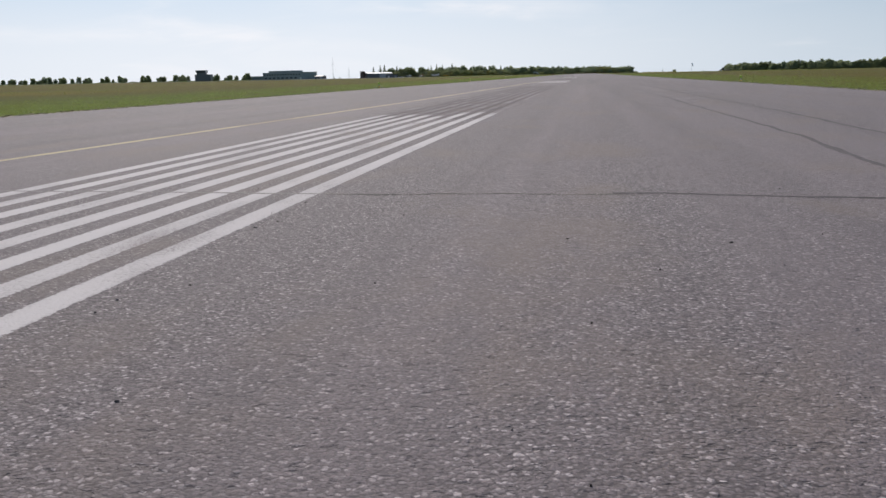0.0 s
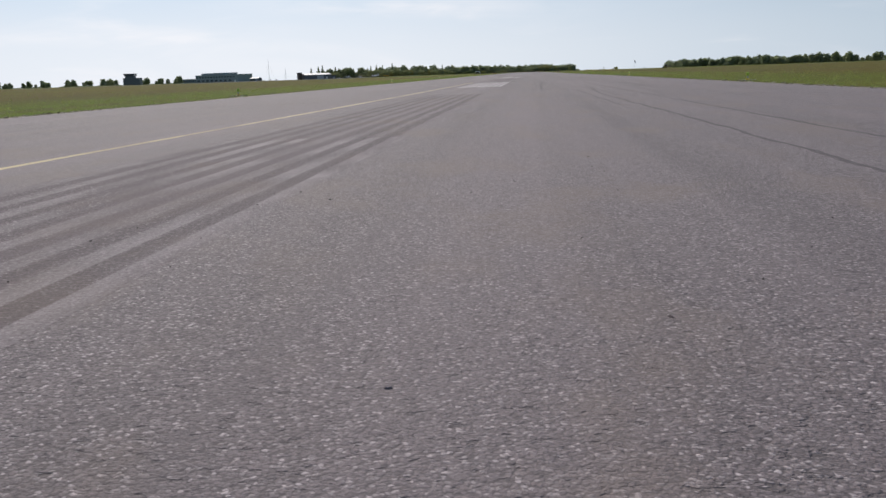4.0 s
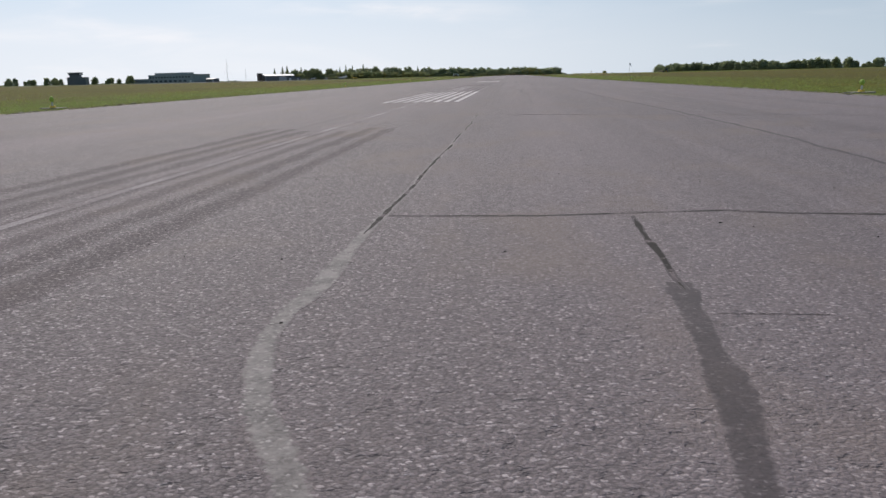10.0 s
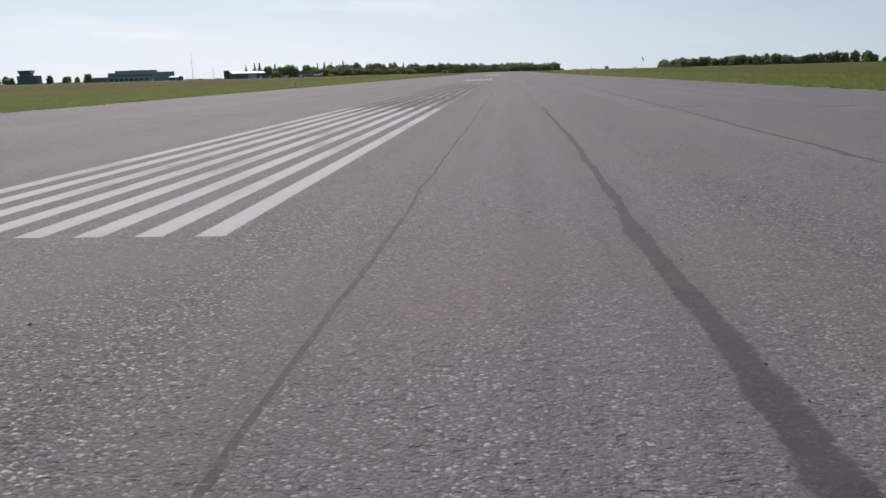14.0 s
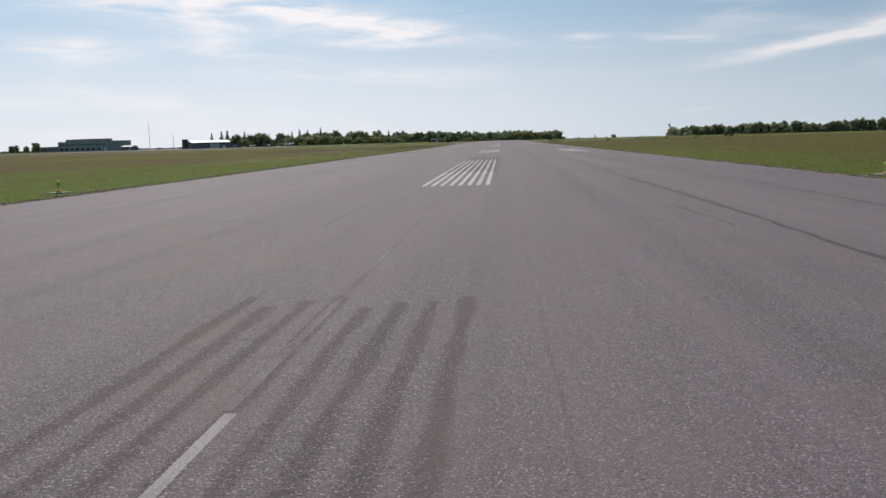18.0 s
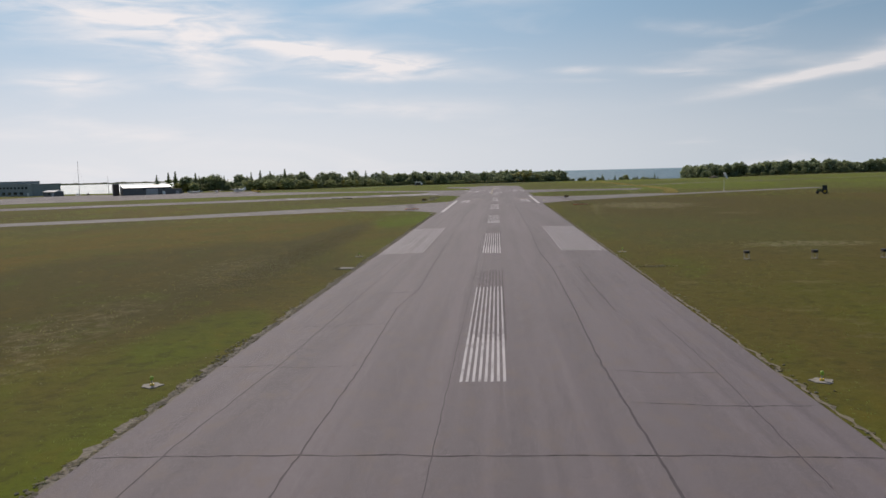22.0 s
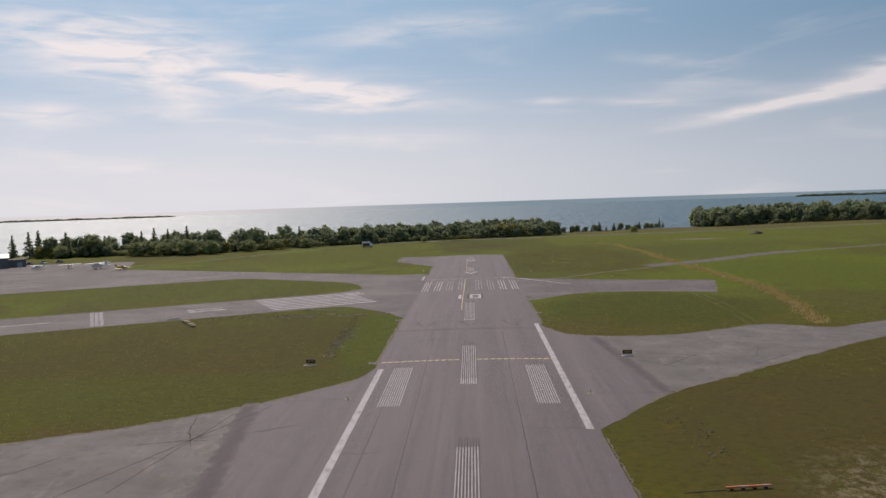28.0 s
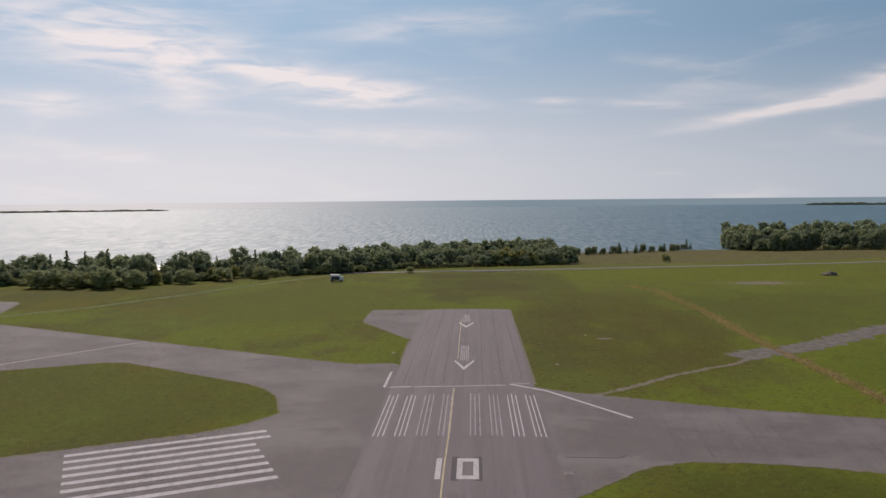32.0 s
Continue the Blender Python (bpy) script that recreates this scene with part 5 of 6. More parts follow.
BROAD = ("broad_a", "broad_b", "broad_c", "broad_a", "broad_b", "broad_c", "gold")
mid_front = lambda x: float(np.interp(x, (-95, -60, -40, 58), (1085, 1102, 1130, 1158)))
wood(60, -92, 60, mid_front, 5, ("bush", "bush", "broad_b", "bush"), 0.75, 1.1, (0.5, 0.62))
wood(62, -94, 62, lambda x: mid_front(x) + 5, 18, ("broad_b", "broad_a", "broad_b", "broad_c"), 0.55, 0.74)
for x, y, s in ((20, 1155, 0.72), (26, 1153, 0.68), (32, 1157, 0.74), (13, 1154, 0.7), (37, 1158, 0.62), (23, 1164, 0.84)):
    plant("gold", x, y, s, 0, 1.2)
left_front = lambda x: float(np.interp(x, (-260, -210, -160, -120, -90), (1040, 1042, 1032, 1072, 1085)))
wood(44, -262, -95, left_front, 6, ("bush", "broad_b", "bush", "bush", "gold"), 0.75, 1.1, (0.5, 0.62))
wood(34, -264, -95, lambda x: left_front(x) + 6, 14, ("broad_b", "broad_a", "broad_b", "cedar"), 0.52, 0.72)
wood(50, -275, -95, lambda x: left_front(x) + 18, 58, ("broad_a", "broad_c", "broad_b", "broad_a", "broad_c", "cedar"), 0.65, 0.92)
for x, y, s in ((-200, 1052, 0.85), (-205, 1056, 0.7), (-222, 1050, 0.72), (-132, 1090, 0.62), (-186, 1058, 0.9), (-181, 1064, 0.7), (-240, 1042, 0.75), (-236, 1047, 0.6), (-150, 1095, 0.75)):
    plant("spruce", x, y, s)
for kind, x, y, s, wide in (("spruce", -172, 1052, 1.0, 1.15), ("spruce", -193, 1054, 0.95, 1.15), ("spruce", -268, 1048, 0.95, 1.15), ("spruce", -263, 1050, 1.0, 1.15), ("spruce", -277, 1046, 0.85, 1.15), ("spruce", -246, 1050, 0.9, 1.15), ("spruce", -112, 1092, 0.8, 1.15),
                            ("broad_c", -158, 1050, 0.88, 1.2), ("broad_a", -226, 1045, 0.95, 1.3), ("broad_a", -232, 1050, 0.98, 1.2), ("broad_c", -252, 1044, 0.8, 1.2), ("broad_c", -142, 1066, 0.75, 1.1), ("broad_a", -70, 1118, 0.85, 1.2), ("broad_c", -36, 1148, 0.8, 1.2), ("broad_c", 5, 1168, 0.78, 1.1),
                            ("bush", -196, 1033, 2.1, 1.1), ("bush", -188, 1034, 2.3, 1.0), ("bush", -178, 1031, 2.0, 1.1), ("bush", -164, 1029, 2.4, 1.0), ("bush", -152, 1034, 2.1, 1.1), ("bush", -242, 1036, 1.9, 1.1), ("bush", -134, 1050, 1.8, 1.1), ("bush", -120, 1062, 1.7, 1.2), ("bush", -104, 1072, 1.6, 1.2)):
    plant(kind, x, y, s, 0.1, wide)
plant("broad_a", -126, 1112, 1.05, 0, 1.1)
right_front = lambda x: float(np.interp(x, (205, 222, 240, 300, 420), (1390, 1360, 1318, 1285, 1272)))
wood(50, 222, 425, right_front, 6, ("bush", "broad_b", "bush"), 0.8, 1.2, (0.55, 0.7))
wood(54, 222, 425, lambda x: right_front(x) + 4, 16, BROAD[:6], 0.8, 1.06)
wood(34, 425, 760, lambda x: 1285 + (x - 425) * 0.12, 60, BROAD[:5] + ("cedar",), 0.6, 0.95)
wood(30, 70, 196, lambda x: 1275 + (x - 70) * 0.75, 22, ("cedar", "broad_b", "cedar", "spruce", "broad_a"), 0.34, 0.6)
plant("bush", 123, 1180, 1.3), plant("bush", -31, 1098, 0.9)


DEEP = [broadleaf(20 + k, h, w, M["leaf"], 420, 0.055)[1] for k, (h, w) in enumerate(((15.0, 5.4), (13.0, 5.2), (16.5, 5.6)))] + [broadleaf(24, 14.0, 5.4, M["gold"], 420, 0.055)[1]]


def joined_wood(name, count, place, label, low, high, kinds=3):
    """The inner or far part of a wood as one mesh of many crowns."""
    verts, faces, base = [], [], 0
    for i in range(count):
        x, y = place(i)
        me = DEEP[TREE.randrange(kinds)]
        s, a = TREE.uniform(low, high), TREE.uniform(0, 6.28)
        co = np.empty(len(me.vertices) * 3)
        me.vertices.foreach_get("co", co)
        co = co.reshape(-1, 3) * np.array((s * 1.15, s * 1.15, s))
        verts.append(np.stack([x + co[:, 0] * math.cos(a) - co[:, 1] * math.sin(a), y + co[:, 0] * math.sin(a) + co[:, 1] * math.cos(a), co[:, 2] + land(x, y) - 0.5], 1))
        faces += [tuple(base + k for k in p.vertices) for p in me.polygons]
        base += len(co)
    me = bpy.data.meshes.new(name)
    me.from_pydata(np.concatenate(verts).tolist(), [], faces)
    me.materials.append(M["leaf"])
    return placed(name, me, None, label, "wood", "stuff")


def scattered(x0, x1, count, front, d0, d1):
    """Places spread evenly along x and unevenly in depth behind a front line."""
    def at(i):
        x = x0 + (x1 - x0) * ((i * 0.618) % 1.0)
        return x, front(x) + d0 + (d1 - d0) * TREE.random()
    return at


joined_wood("inner_wood", 60, scattered(-108, 66, 60, mid_front, 16, 60), "dense green inside of the shore wood", 0.62, 0.8)
joined_wood("inner_wood", 78, scattered(-60, 62, 78, mid_front, 66, 118), "dense green inside of the shore wood", 0.82, 1.04)
joined_wood("inner_wood", 64, scattered(-262, -95, 64, left_front, 8, 40), "dense green inside of the shore wood", 0.52, 0.72)
joined_wood("inner_wood", 34, scattered(-112, -52, 34, mid_front, 30, 92), "dense green inside of the shore wood", 0.72, 0.95)
joined_wood("inner_wood", 150, lambda i: (lambda x: (x, right_front(x) + 12 + TREE.random() * max(5.0, min(320.0, 682 + (x - 14) / 0.302 - right_front(x) - 12))))(226 + 320 * ((i * 0.618) % 1.0) ** 1.2), "dense green inside of the shore wood", 0.92, 1.2)
joined_wood("far_wood", 150, lambda i: (-1250 + i * 5.3 + TREE.uniform(-5, 5), 1010 + TREE.uniform(0, 55) + max(0, i - 100) * 0.8), "distant belt of trees beyond the field", 0.4, 0.75)
joined_wood("far_wood", 90, lambda i: (760 + i * 10 + TREE.uniform(-8, 8), 1330 + i * 4 + TREE.uniform(0, 80)), "distant belt of trees beyond the field", 0.6, 1.0)

# far shores beyond the water
for name, pts, h in (("far_island", [(-3000, 3560), (-2450, 3900), (-1950, 4150), (-1440, 4330)], 11.0), ("far_headland", [(1640, 4560), (1800, 4500), (2100, 4300), (2900, 3800)], 13.0)):
    bm = bmesh.new()
    rng = random.Random(len(name))
    for a, b in zip(pts, pts[1:]):
        for k in range(26):
            p = Vector(a).lerp(Vector(b), k / 26)
            r = rng.uniform(0.5, 1.0)
            m = Matrix.Translation((p.x, p.y, -7)) @ Matrix.Diagonal((45, 26, h * r, 1))
            bmesh.ops.create_icosphere(bm, subdivisions=1, radius=1.0, matrix=m)
    part(name, bm, M["spruce"], label="low wooded shore far across the lake", category="backdrop", kind="structure")

# ---- pavement pieces ----


def piece(name, outline, mat, parent, lift, radius=0.5, thick=0.02):
    return part(name, slab(bmesh.new(), rounded(outline, radius, 3), lift, thick), M[mat], parent)


GROUP = {o.name: o for o in scene.objects}
west, east = GROUP["old_taxiway_west"], GROUP["old_taxiway_east"]
piece("asphalt_shoulder", [(-14.9, 622, 0.3), (-21.5, 633, 4), (-23.5, 642, 4), (-28, 683, 1), (-16.5, 696, 3), (-14.9, 704.5, 0.3)], "asphalt", west, -0.006)
piece("asphalt_shoulder", [(14.9, 667, 0.3), (26.2, 682.6, 0.5), (25.2, 700, 1), (23.2, 727.6, 1), (19, 730, 4), (14.9, 741.5, 0.3)], "asphalt", east, -0.006)
for pts, w, mat, owner, s in (([(-23.2, 634.5), (-24.6, 650), (-29.2, 683)], 2.6, "rubber", west, 1), ([(26.6, 683.6), (25.6, 700), (23.4, 727.5)], 2.2, "rubber", east, 2),
                              ([(-40, 639.8), (-46.5, 651), (-52.6, 663)], 0.4, "weed_joint", west, 3), ([(-26, 681), (-38, 651), (-41, 642)], 0.12, "crack", west, 4), ([(-30, 678), (-34, 650)], 0.1, "crack", west, 5),
                              ([(-56, 660), (-70, 640), (-100, 624)], 0.14, "crack", west, 6), ([(30, 700), (38, 709)], 0.12, "crack", east, 7), ([(44, 700), (52, 707)], 0.12, "crack", east, 8),
                              ([(28, 712), (36, 708)], 0.1, "crack", east, 9)):
    part("joint", strip(bmesh.new(), [(*p, 0) for p in pts], w, -0.002 + s * 0.0005, 0.005, 0.15, 0.8, s + 300, 0.5), M[mat], owner)
ways = random.Random(31)
for owner, x0, x1, y0, y1, slope, count in ((west, -55, -25, 642, 676, 0.6, 6), (west, -110, -58, 612, 640, 0.5, 5), (east, 27, 62, 692, 722, 0.75, 4)):
    for k in range(count):
        x = ways.uniform(x0, x1)
        y = y0 + (y1 - y0) * ((x - x0) / (x1 - x0) * 0.7 + ways.uniform(0, 0.3))
        pts, a = [(x, y)], ways.choice((0.5, 0.55, 2.1, 2.0))
        for _ in range(ways.randint(4, 9)):
            a += ways.uniform(-0.3, 0.3)
            x, y = x + math.cos(a) * 1.6, y + math.sin(a) * 1.6
            pts.append((x, y))
        part("crack", strip(bmesh.new(), [(*p, 0) for p in pts], ways.uniform(0.07, 0.22) * (0.45 if owner is east else 1.0), 0.001 + k * 0.0004, 0.004, 0.2, 0.4, k + 500, 1.5), M["weed_joint"], owner)
stub = GROUP["taxiway_stub"]
for k in range(9):
    x = 34 + k * 4.2
    part("joint", strip(bmesh.new(), [(x, 798, 0), (x + 2 + k * 0.3, 826 - k * 0.6, 0)], 0.06, -0.004, 0.005, 0.5, 0.8, k + 340, 0.8), M["crack"], stub)
for k in range(4):
    part("joint", strip(bmesh.new(), [(20, 838 - k * 9, 0), (68, 816 - k * 7, 0)], 0.06, -0.003, 0.004, 0.6, 1.2, k + 360, 0.8), M["crack"], stub)
for k in range(7):
    x = -12.5 + k * 4.2
    part("joint", strip(bmesh.new(), [(x, 846, 0), (x + 0.3, 957, 0)], 0.16, 0.003, 0.005, 0.12, 2.0, k + 380, 0.5), M["seal"], runway)
for k in range(14):
    y = 750 + k * 14.6
    part("joint", strip(bmesh.new(), [(-13 + (k * 5) % 7, y, 0), (13 - (k * 3) % 8, y + 0.5, 0)], 0.06, 0.003, 0.005, 0.3, 1.0, k + 400, 0.5), M["seal"], runway)
for s in (-1, 1):
    part("cable_trench", strip(bmesh.new(), [(s * 16.4, 684, 0), (s * 25.6, 683.6, 0)], 0.16, 0.0, 0.006, 0.05, 0.8, 5 + s, 0.3), M["seal"], west if s < 0 else east)

# ---- verges, weeds, stones ----
for s, y0, y1 in ((-1, -60, 430), (-1, 430, 620), (1, -60, 430), (1, 430, 664), (-1, 706, 756), (1, 745, 780), (1, 846, 957), (-1, 870, 897)):
    part("verge", strip(bmesh.new(), [(s * 15.25, y0, 0), (s * 15.3, (y0 + y1) / 2, 0), (s * 15.25, y1, 0)], 0.62 if s < 0 or y0 != 430 else 0.2, -0.004, 0.03, 0.3, 0.35, s + y1, 0.95), M["crumb" if s < 0 and y0 == 430 else "edge_soil"],
         label="narrow crumbling strip of bare soil beside the runway", category="verge", kind="structure", group="runway verges")


def tufts(name, places, size, mat, label, category, seed, spread=0.6, blades=4, tall=1.0):
    """Many small tufts of blades, joined."""
    rng = random.Random(seed)
    verts, faces = [], []
    for x, y in places:
        z = land(x, y)
        for _ in range(blades):
            a, h = rng.uniform(0, 6.28), size * rng.uniform(0.5, 1.2) * tall
            px, py = x + rng.gauss(0, spread * size), y + rng.gauss(0, spread * size)
            w = size * rng.uniform(0.12, 0.3)
            lx, ly = rng.gauss(0, 0.35) * h, rng.gauss(0, 0.35) * h
            b = len(verts)
            verts += [(px - math.cos(a) * w, py - math.sin(a) * w, z - 0.02), (px + math.cos(a) * w, py + math.sin(a) * w, z - 0.02), (px + lx, py + ly, z + h)]
            faces.append((b, b + 1, b + 2))
    me = bpy.data.meshes.new(name)
    me.from_pydata(verts, [], faces)
    me.materials.append(M[mat])
    return placed(name, me, None, label, category, "stuff")


rng = random.Random(77)
edge_spots = []
for _ in range(30000):
    s = rng.choice((-1, 1))
    y = rng.uniform(-10, 400) + rng.random() ** 3 * 200
    edge_spots.append((s * (15.35 + abs(rng.gauss(0, 0.4)) + (rng.random() ** 2) * 16), y))
tufts("verge_grass", edge_spots, 0.075, "blade", "short green grass tufts along the runway edge", "grass", 3, 1.0, 4)
field = []
for _ in range(9000):
    s = rng.choice((-1, 1))
    field.append((s * (22 + rng.random() ** 1.5 * 150), rng.uniform(60, 680)))
field = [(x, y) for x, y in field if not (x < -30 and 600 + (x + 96) * 0.45 < y) and not (x > 20 and y > 660)]
tufts("field_weeds", field, 0.16, "brush", "dry brown weeds scattered over the field", "weeds", 4, 1.4, 3)
meadow, tussocks = [], []
for _ in range(46000):
    x, y = (rng.uniform(16, 230), rng.uniform(690, 1090)) if rng.random() < 0.55 else (rng.uniform(-150, -16), rng.uniform(600, 1070))
    if not paved(x, y):
        (meadow if noise.noise((x * 0.05, y * 0.03, 4.0)) + rng.uniform(-0.5, 0.5) > -0.1 else tussocks).append((x, y))
tufts("meadow_grass", meadow, 0.26, "meadow", "longer yellow-green grass tufts in the meadow", "grass", 11, 1.2, 3, 0.7)
tufts("tussock_grass", tussocks, 0.26, "brush", "dry tussocks scattered over the meadow", "grass", 12, 1.2, 3, 0.7)
ditch = [(rng.gauss(np.interp(y, (728, 760, 800, 850, 890, 953, 979, 1012, 1035), (68, 75, 81, 80.6, 79, 80.5, 79, 78, 70)), 1.2), y) for y in (rng.uniform(735, 1033) for _ in range(2600)) if not 872 < y < 885]
bank = [(np.interp(y, (728, 760, 800, 850, 890, 953, 979, 1012, 1035), (68, 75, 81, 80.6, 79, 80.5, 79, 78, 70)), y, 0) for y in range(735, 963, 4)]
part("ditch_bank", strip(bmesh.new(), bank, 2.6, -0.008, 0.02, 1.2, 0.6, 9, 1.1), M["straw_soil"], label="dry orange-brown bank of a shallow ditch", category="ditch", kind="structure")
tufts("ditch_weeds", ditch, 0.5, "rust_weed", "rust-coloured weeds along a shallow ditch", "weeds", 5, 0.8, 4)
line = [(np.interp(y, (944, 965, 1007, 1050, 1085), (-159, -140, -115, -93, -70)) + rng.gauss(0, 0.7), y) for y in (rng.uniform(944, 1085) for _ in range(1500))]
tufts("fence_line_weeds", line, 0.5, "leaf", "dark weeds along an old fence line", "weeds", 6, 0.8, 4)
scrub = [(rng.uniform(60, 420), 0) for _ in range(2600)]
scrub = [(x, 1150 + (x - 60) * 0.22 + rng.random() ** 1.2 * (70 + x * 0.25)) for x, _ in scrub]
tufts("shore_scrub", scrub, 0.6, "brush", "dry brown scrub between the road and the shore", "scrub", 7, 1.2, 4)


def stones(name, spots, size, mat, label, seed):
    rng = random.Random(seed)
    bm = bmesh.new()
    for x, y in spots:
        s = size * rng.uniform(0.5, 1.5)
        m = pose(x, y, land(x, y) + s * 0.15, rng.uniform(-20, 20), rng.uniform(-20, 20), rng.uniform(0, 360)) @ Matrix.Diagonal((s, s * rng.uniform(0.6, 1), s * 0.4, 1))
        bmesh.ops.create_icosphere(bm, subdivisions=1, radius=1.0, matrix=m)
    return part(name, bm, M[mat], label=label, category="stones", kind="stuff")


def gravel(name, spots, size, mat, label, category, seed, tall=1.0, lift=0.01):
    """Many small faceted stones or clods, joined."""
    rng = random.Random(seed)
    verts, faces = [], []
    for x, y in spots:
        z, s, b = land(x, y) + lift, size * rng.uniform(0.4, 1.5), len(verts)
        a = rng.uniform(0, 6.28)
        for k in range(4):
            r = s * rng.uniform(0.6, 1.1)
            verts.append((x + math.cos(a + k * 1.57) * r, y + math.sin(a + k * 1.57) * r, z + tall * s * rng.uniform(0.0, 0.25)))
        verts += [(x + rng.gauss(0, 0.2) * s, y + rng.gauss(0, 0.2) * s, z + tall * s * rng.uniform(0.45, 0.8)), (x, y, z - s * 0.4)]
        for k in range(4):
            faces += [(b + k, b + (k + 1) % 4, b + 4), (b + (k + 1) % 4, b + k, b + 5)]
    me = bpy.data.meshes.new(name)
    me.from_pydata(verts, [], faces)
    me.materials.append(M[mat])
    return placed(name, me, None, label, category, "stuff")


crumbs = [(side * (15.08 + abs(rng.gauss(0, 0.32)) * (0.5 + noise.noise((side * 3, y * 0.12, 2)) + 0.5)), y) for side, low, high, count in ((-1, 300, 620, 9500), (1, 300, 430, 1400), (1, 430, 660, 700), (-1, 0, 300, 2200), (1, 0, 300, 1200)) for y in (rng.uniform(low, high) for _ in range(count))] \
    + [(rng.gauss(-17.0, 0.5), rng.gauss(503, 0.5)) for _ in range(120)] + [(rng.gauss(17.6, 0.9), rng.gauss(500, 0.35)) for _ in range(140)]
gravel("edge_gravel", [p for k, p in enumerate(crumbs) if k % 2 == 0 or (p[0] < 0 and 430 < p[1] and k % 4 == 1)], 0.1, "gravel", "pale crumbled asphalt gravel along the runway edge", "gravel", 21, 0.45, 0.03)
gravel("edge_clods", [p for p in crumbs[1::2] if p[0] > 0 or p[1] < 430], 0.08, "clod", "dark soil clods along the crumbled runway edge", "soil", 23, 0.5, 0.03)
clods = [(rng.gauss(-26.0, 1.7) + 1.2 * noise.noise((0, y * 0.05, 1)), y) for y in (rng.choice((rng.gauss(512, 14), rng.uniform(490, 560), rng.uniform(490, 628))) for _ in range(6000))]
gravel("soil_clods", clods[::2], 0.07, "clod", "dark soil clods and torn turf along an old trench", "soil", 22, 0.3)
gravel("trench_stones", clods[1::2], 0.055, "tan", "small tan stones lying along an old trench", "stones", 24, 0.3)
joint_weeds = [(-40 - 12.6 * k + rng.gauss(0, 0.3), 639.8 + 23.2 * k) for k in (rng.random() for _ in range(420))]
tufts("joint_weeds", joint_weeds, 0.15, "brush", "weeds growing in a wide pavement joint", "weeds", 14, 0.8, 4)
spots = [(rng.gauss(-24.5, 0.6) - (y - 714) * 0.05, y) for y in (rng.uniform(712, 765) for _ in range(190))] + [(rng.gauss(-44, 9), rng.gauss(766, 2.2)) for _ in range(130)] \
    + [(rng.gauss(24 + (y - 560) * 0.01, 1.2), y) for y in (rng.uniform(655, 676) for _ in range(60))]
stones("pale_stones", spots, 0.17, "gravel", "pale stones and rubble scattered in the grass", 8)
rubble = [(rng.gauss(-24.7, 0.7) + 1.2 * noise.noise((0, y * 0.16, 3)), y) for y in (rng.uniform(713, 745) for _ in range(520)) if noise.noise((7, y * 0.3, 0)) > -0.15] \
    + [(x, 765.6 + 3.6 * noise.noise((x * 0.22, 0, 5)) + rng.gauss(0, 0.75)) for x in (rng.uniform(-46, -19.5) for _ in range(900)) if noise.noise((x * 0.32, 3, 0)) > -0.1] \
    + [(x, 775.5 + (x + 36) * -0.3 + rng.gauss(0, 0.3)) for x in (rng.gauss(-36, 2.2) for _ in range(160))]
gravel("pavement_rubble", rubble, 0.22, "gravel", "pale broken pavement rubble lying in the grass", "rubble", 31, 0.3)
ruts = [(float(np.interp(y, (729, 740, 765, 794), (55.2, 57.2, 59.5, 60.2))) + rng.gauss(s, 0.22) + 0.3 * noise.noise((0, y * 0.1, s)), y) for s in (-0.9, 0.9) for y in (rng.uniform(735, 796) for _ in range(600))]
tufts("rut_straw", ruts, 0.1, "straw", "pale dry straw along wheel ruts in the grass", "dry grass", 33, 1.4, 3)
bare = [(rng.gauss(42, 7), rng.gauss(638, 11)) for _ in range(2300)] + [(rng.gauss(-31, 3), rng.gauss(455, 18)) for _ in range(400)] + [(rng.gauss(-29, 3.5), rng.gauss(505, 10)) for _ in range(300)] \
    + [(rng.gauss(40, 5), rng.gauss(522, 2.5)) for _ in range(500)] + [(rng.gauss(27 + (y - 630) * 0.1, 0.8), y) for y in (rng.uniform(600, 645) for _ in range(350))]
tufts("dry_turf", bare, 0.12, "straw", "pale dry straw in worn patches of the field", "dry grass", 9, 1.5, 3)
# flat near-black specks laid on the asphalt in place of dark pits and grit
pits = bmesh.new()
for _ in range(1500):
    x, y = rng.uniform(0.5, 6.5), rng.uniform(2, 215)
    r = rng.uniform(0.002, 0.007) * (1.9 if rng.random() < 0.14 else 1)
    bmesh.ops.create_cone(pits, cap_ends=True, segments=6, radius1=r, radius2=r * 0.5, depth=0.006, matrix=pose(x, y, 0.002 - sag(x), 0, 0, rng.uniform(0, 360)) @ Matrix.Diagonal((1.5, 0.8, 1, 1)))
part("tar_specks", pits, M["crack"], label="small dark specks standing for pits and grit in the asphalt", category="grit", kind="stuff")

# ---- airfield fittings ----


def edge_light():
    top = thing("edge_light", pose(0, 0, 0), "small runway edge light on a pale concrete pad", "runway light", "runway edge lights")
    part("pad", slab(bmesh.new(), [(math.cos(k * 0.4488) * (0.55 + 0.12 * math.sin(k * 2.3)), math.sin(k * 0.4488) * (0.5 + 0.1 * math.cos(k * 1.7))) for k in range(14)], 0.012, 0.06, False), M["pad"], top)
    part("base", tube(bmesh.new(), (0, 0, 0), (0, 0, 0.1), 0.13, 0.11, 14), M["yellow_plain"], top)
    part("stem", tube(bmesh.new(), (0, 0, 0.1), (0, 0, 0.3), 0.035), M["metal"], top)
    lens = bmesh.new()
    bmesh.ops.create_uvsphere(lens, u_segments=12, v_segments=8, radius=0.1, matrix=pose(0, 0, 0.38) @ Matrix.Diagonal((1, 1, 1.25, 1)))
    part("lens", lens, M["lime"], top)
    return top


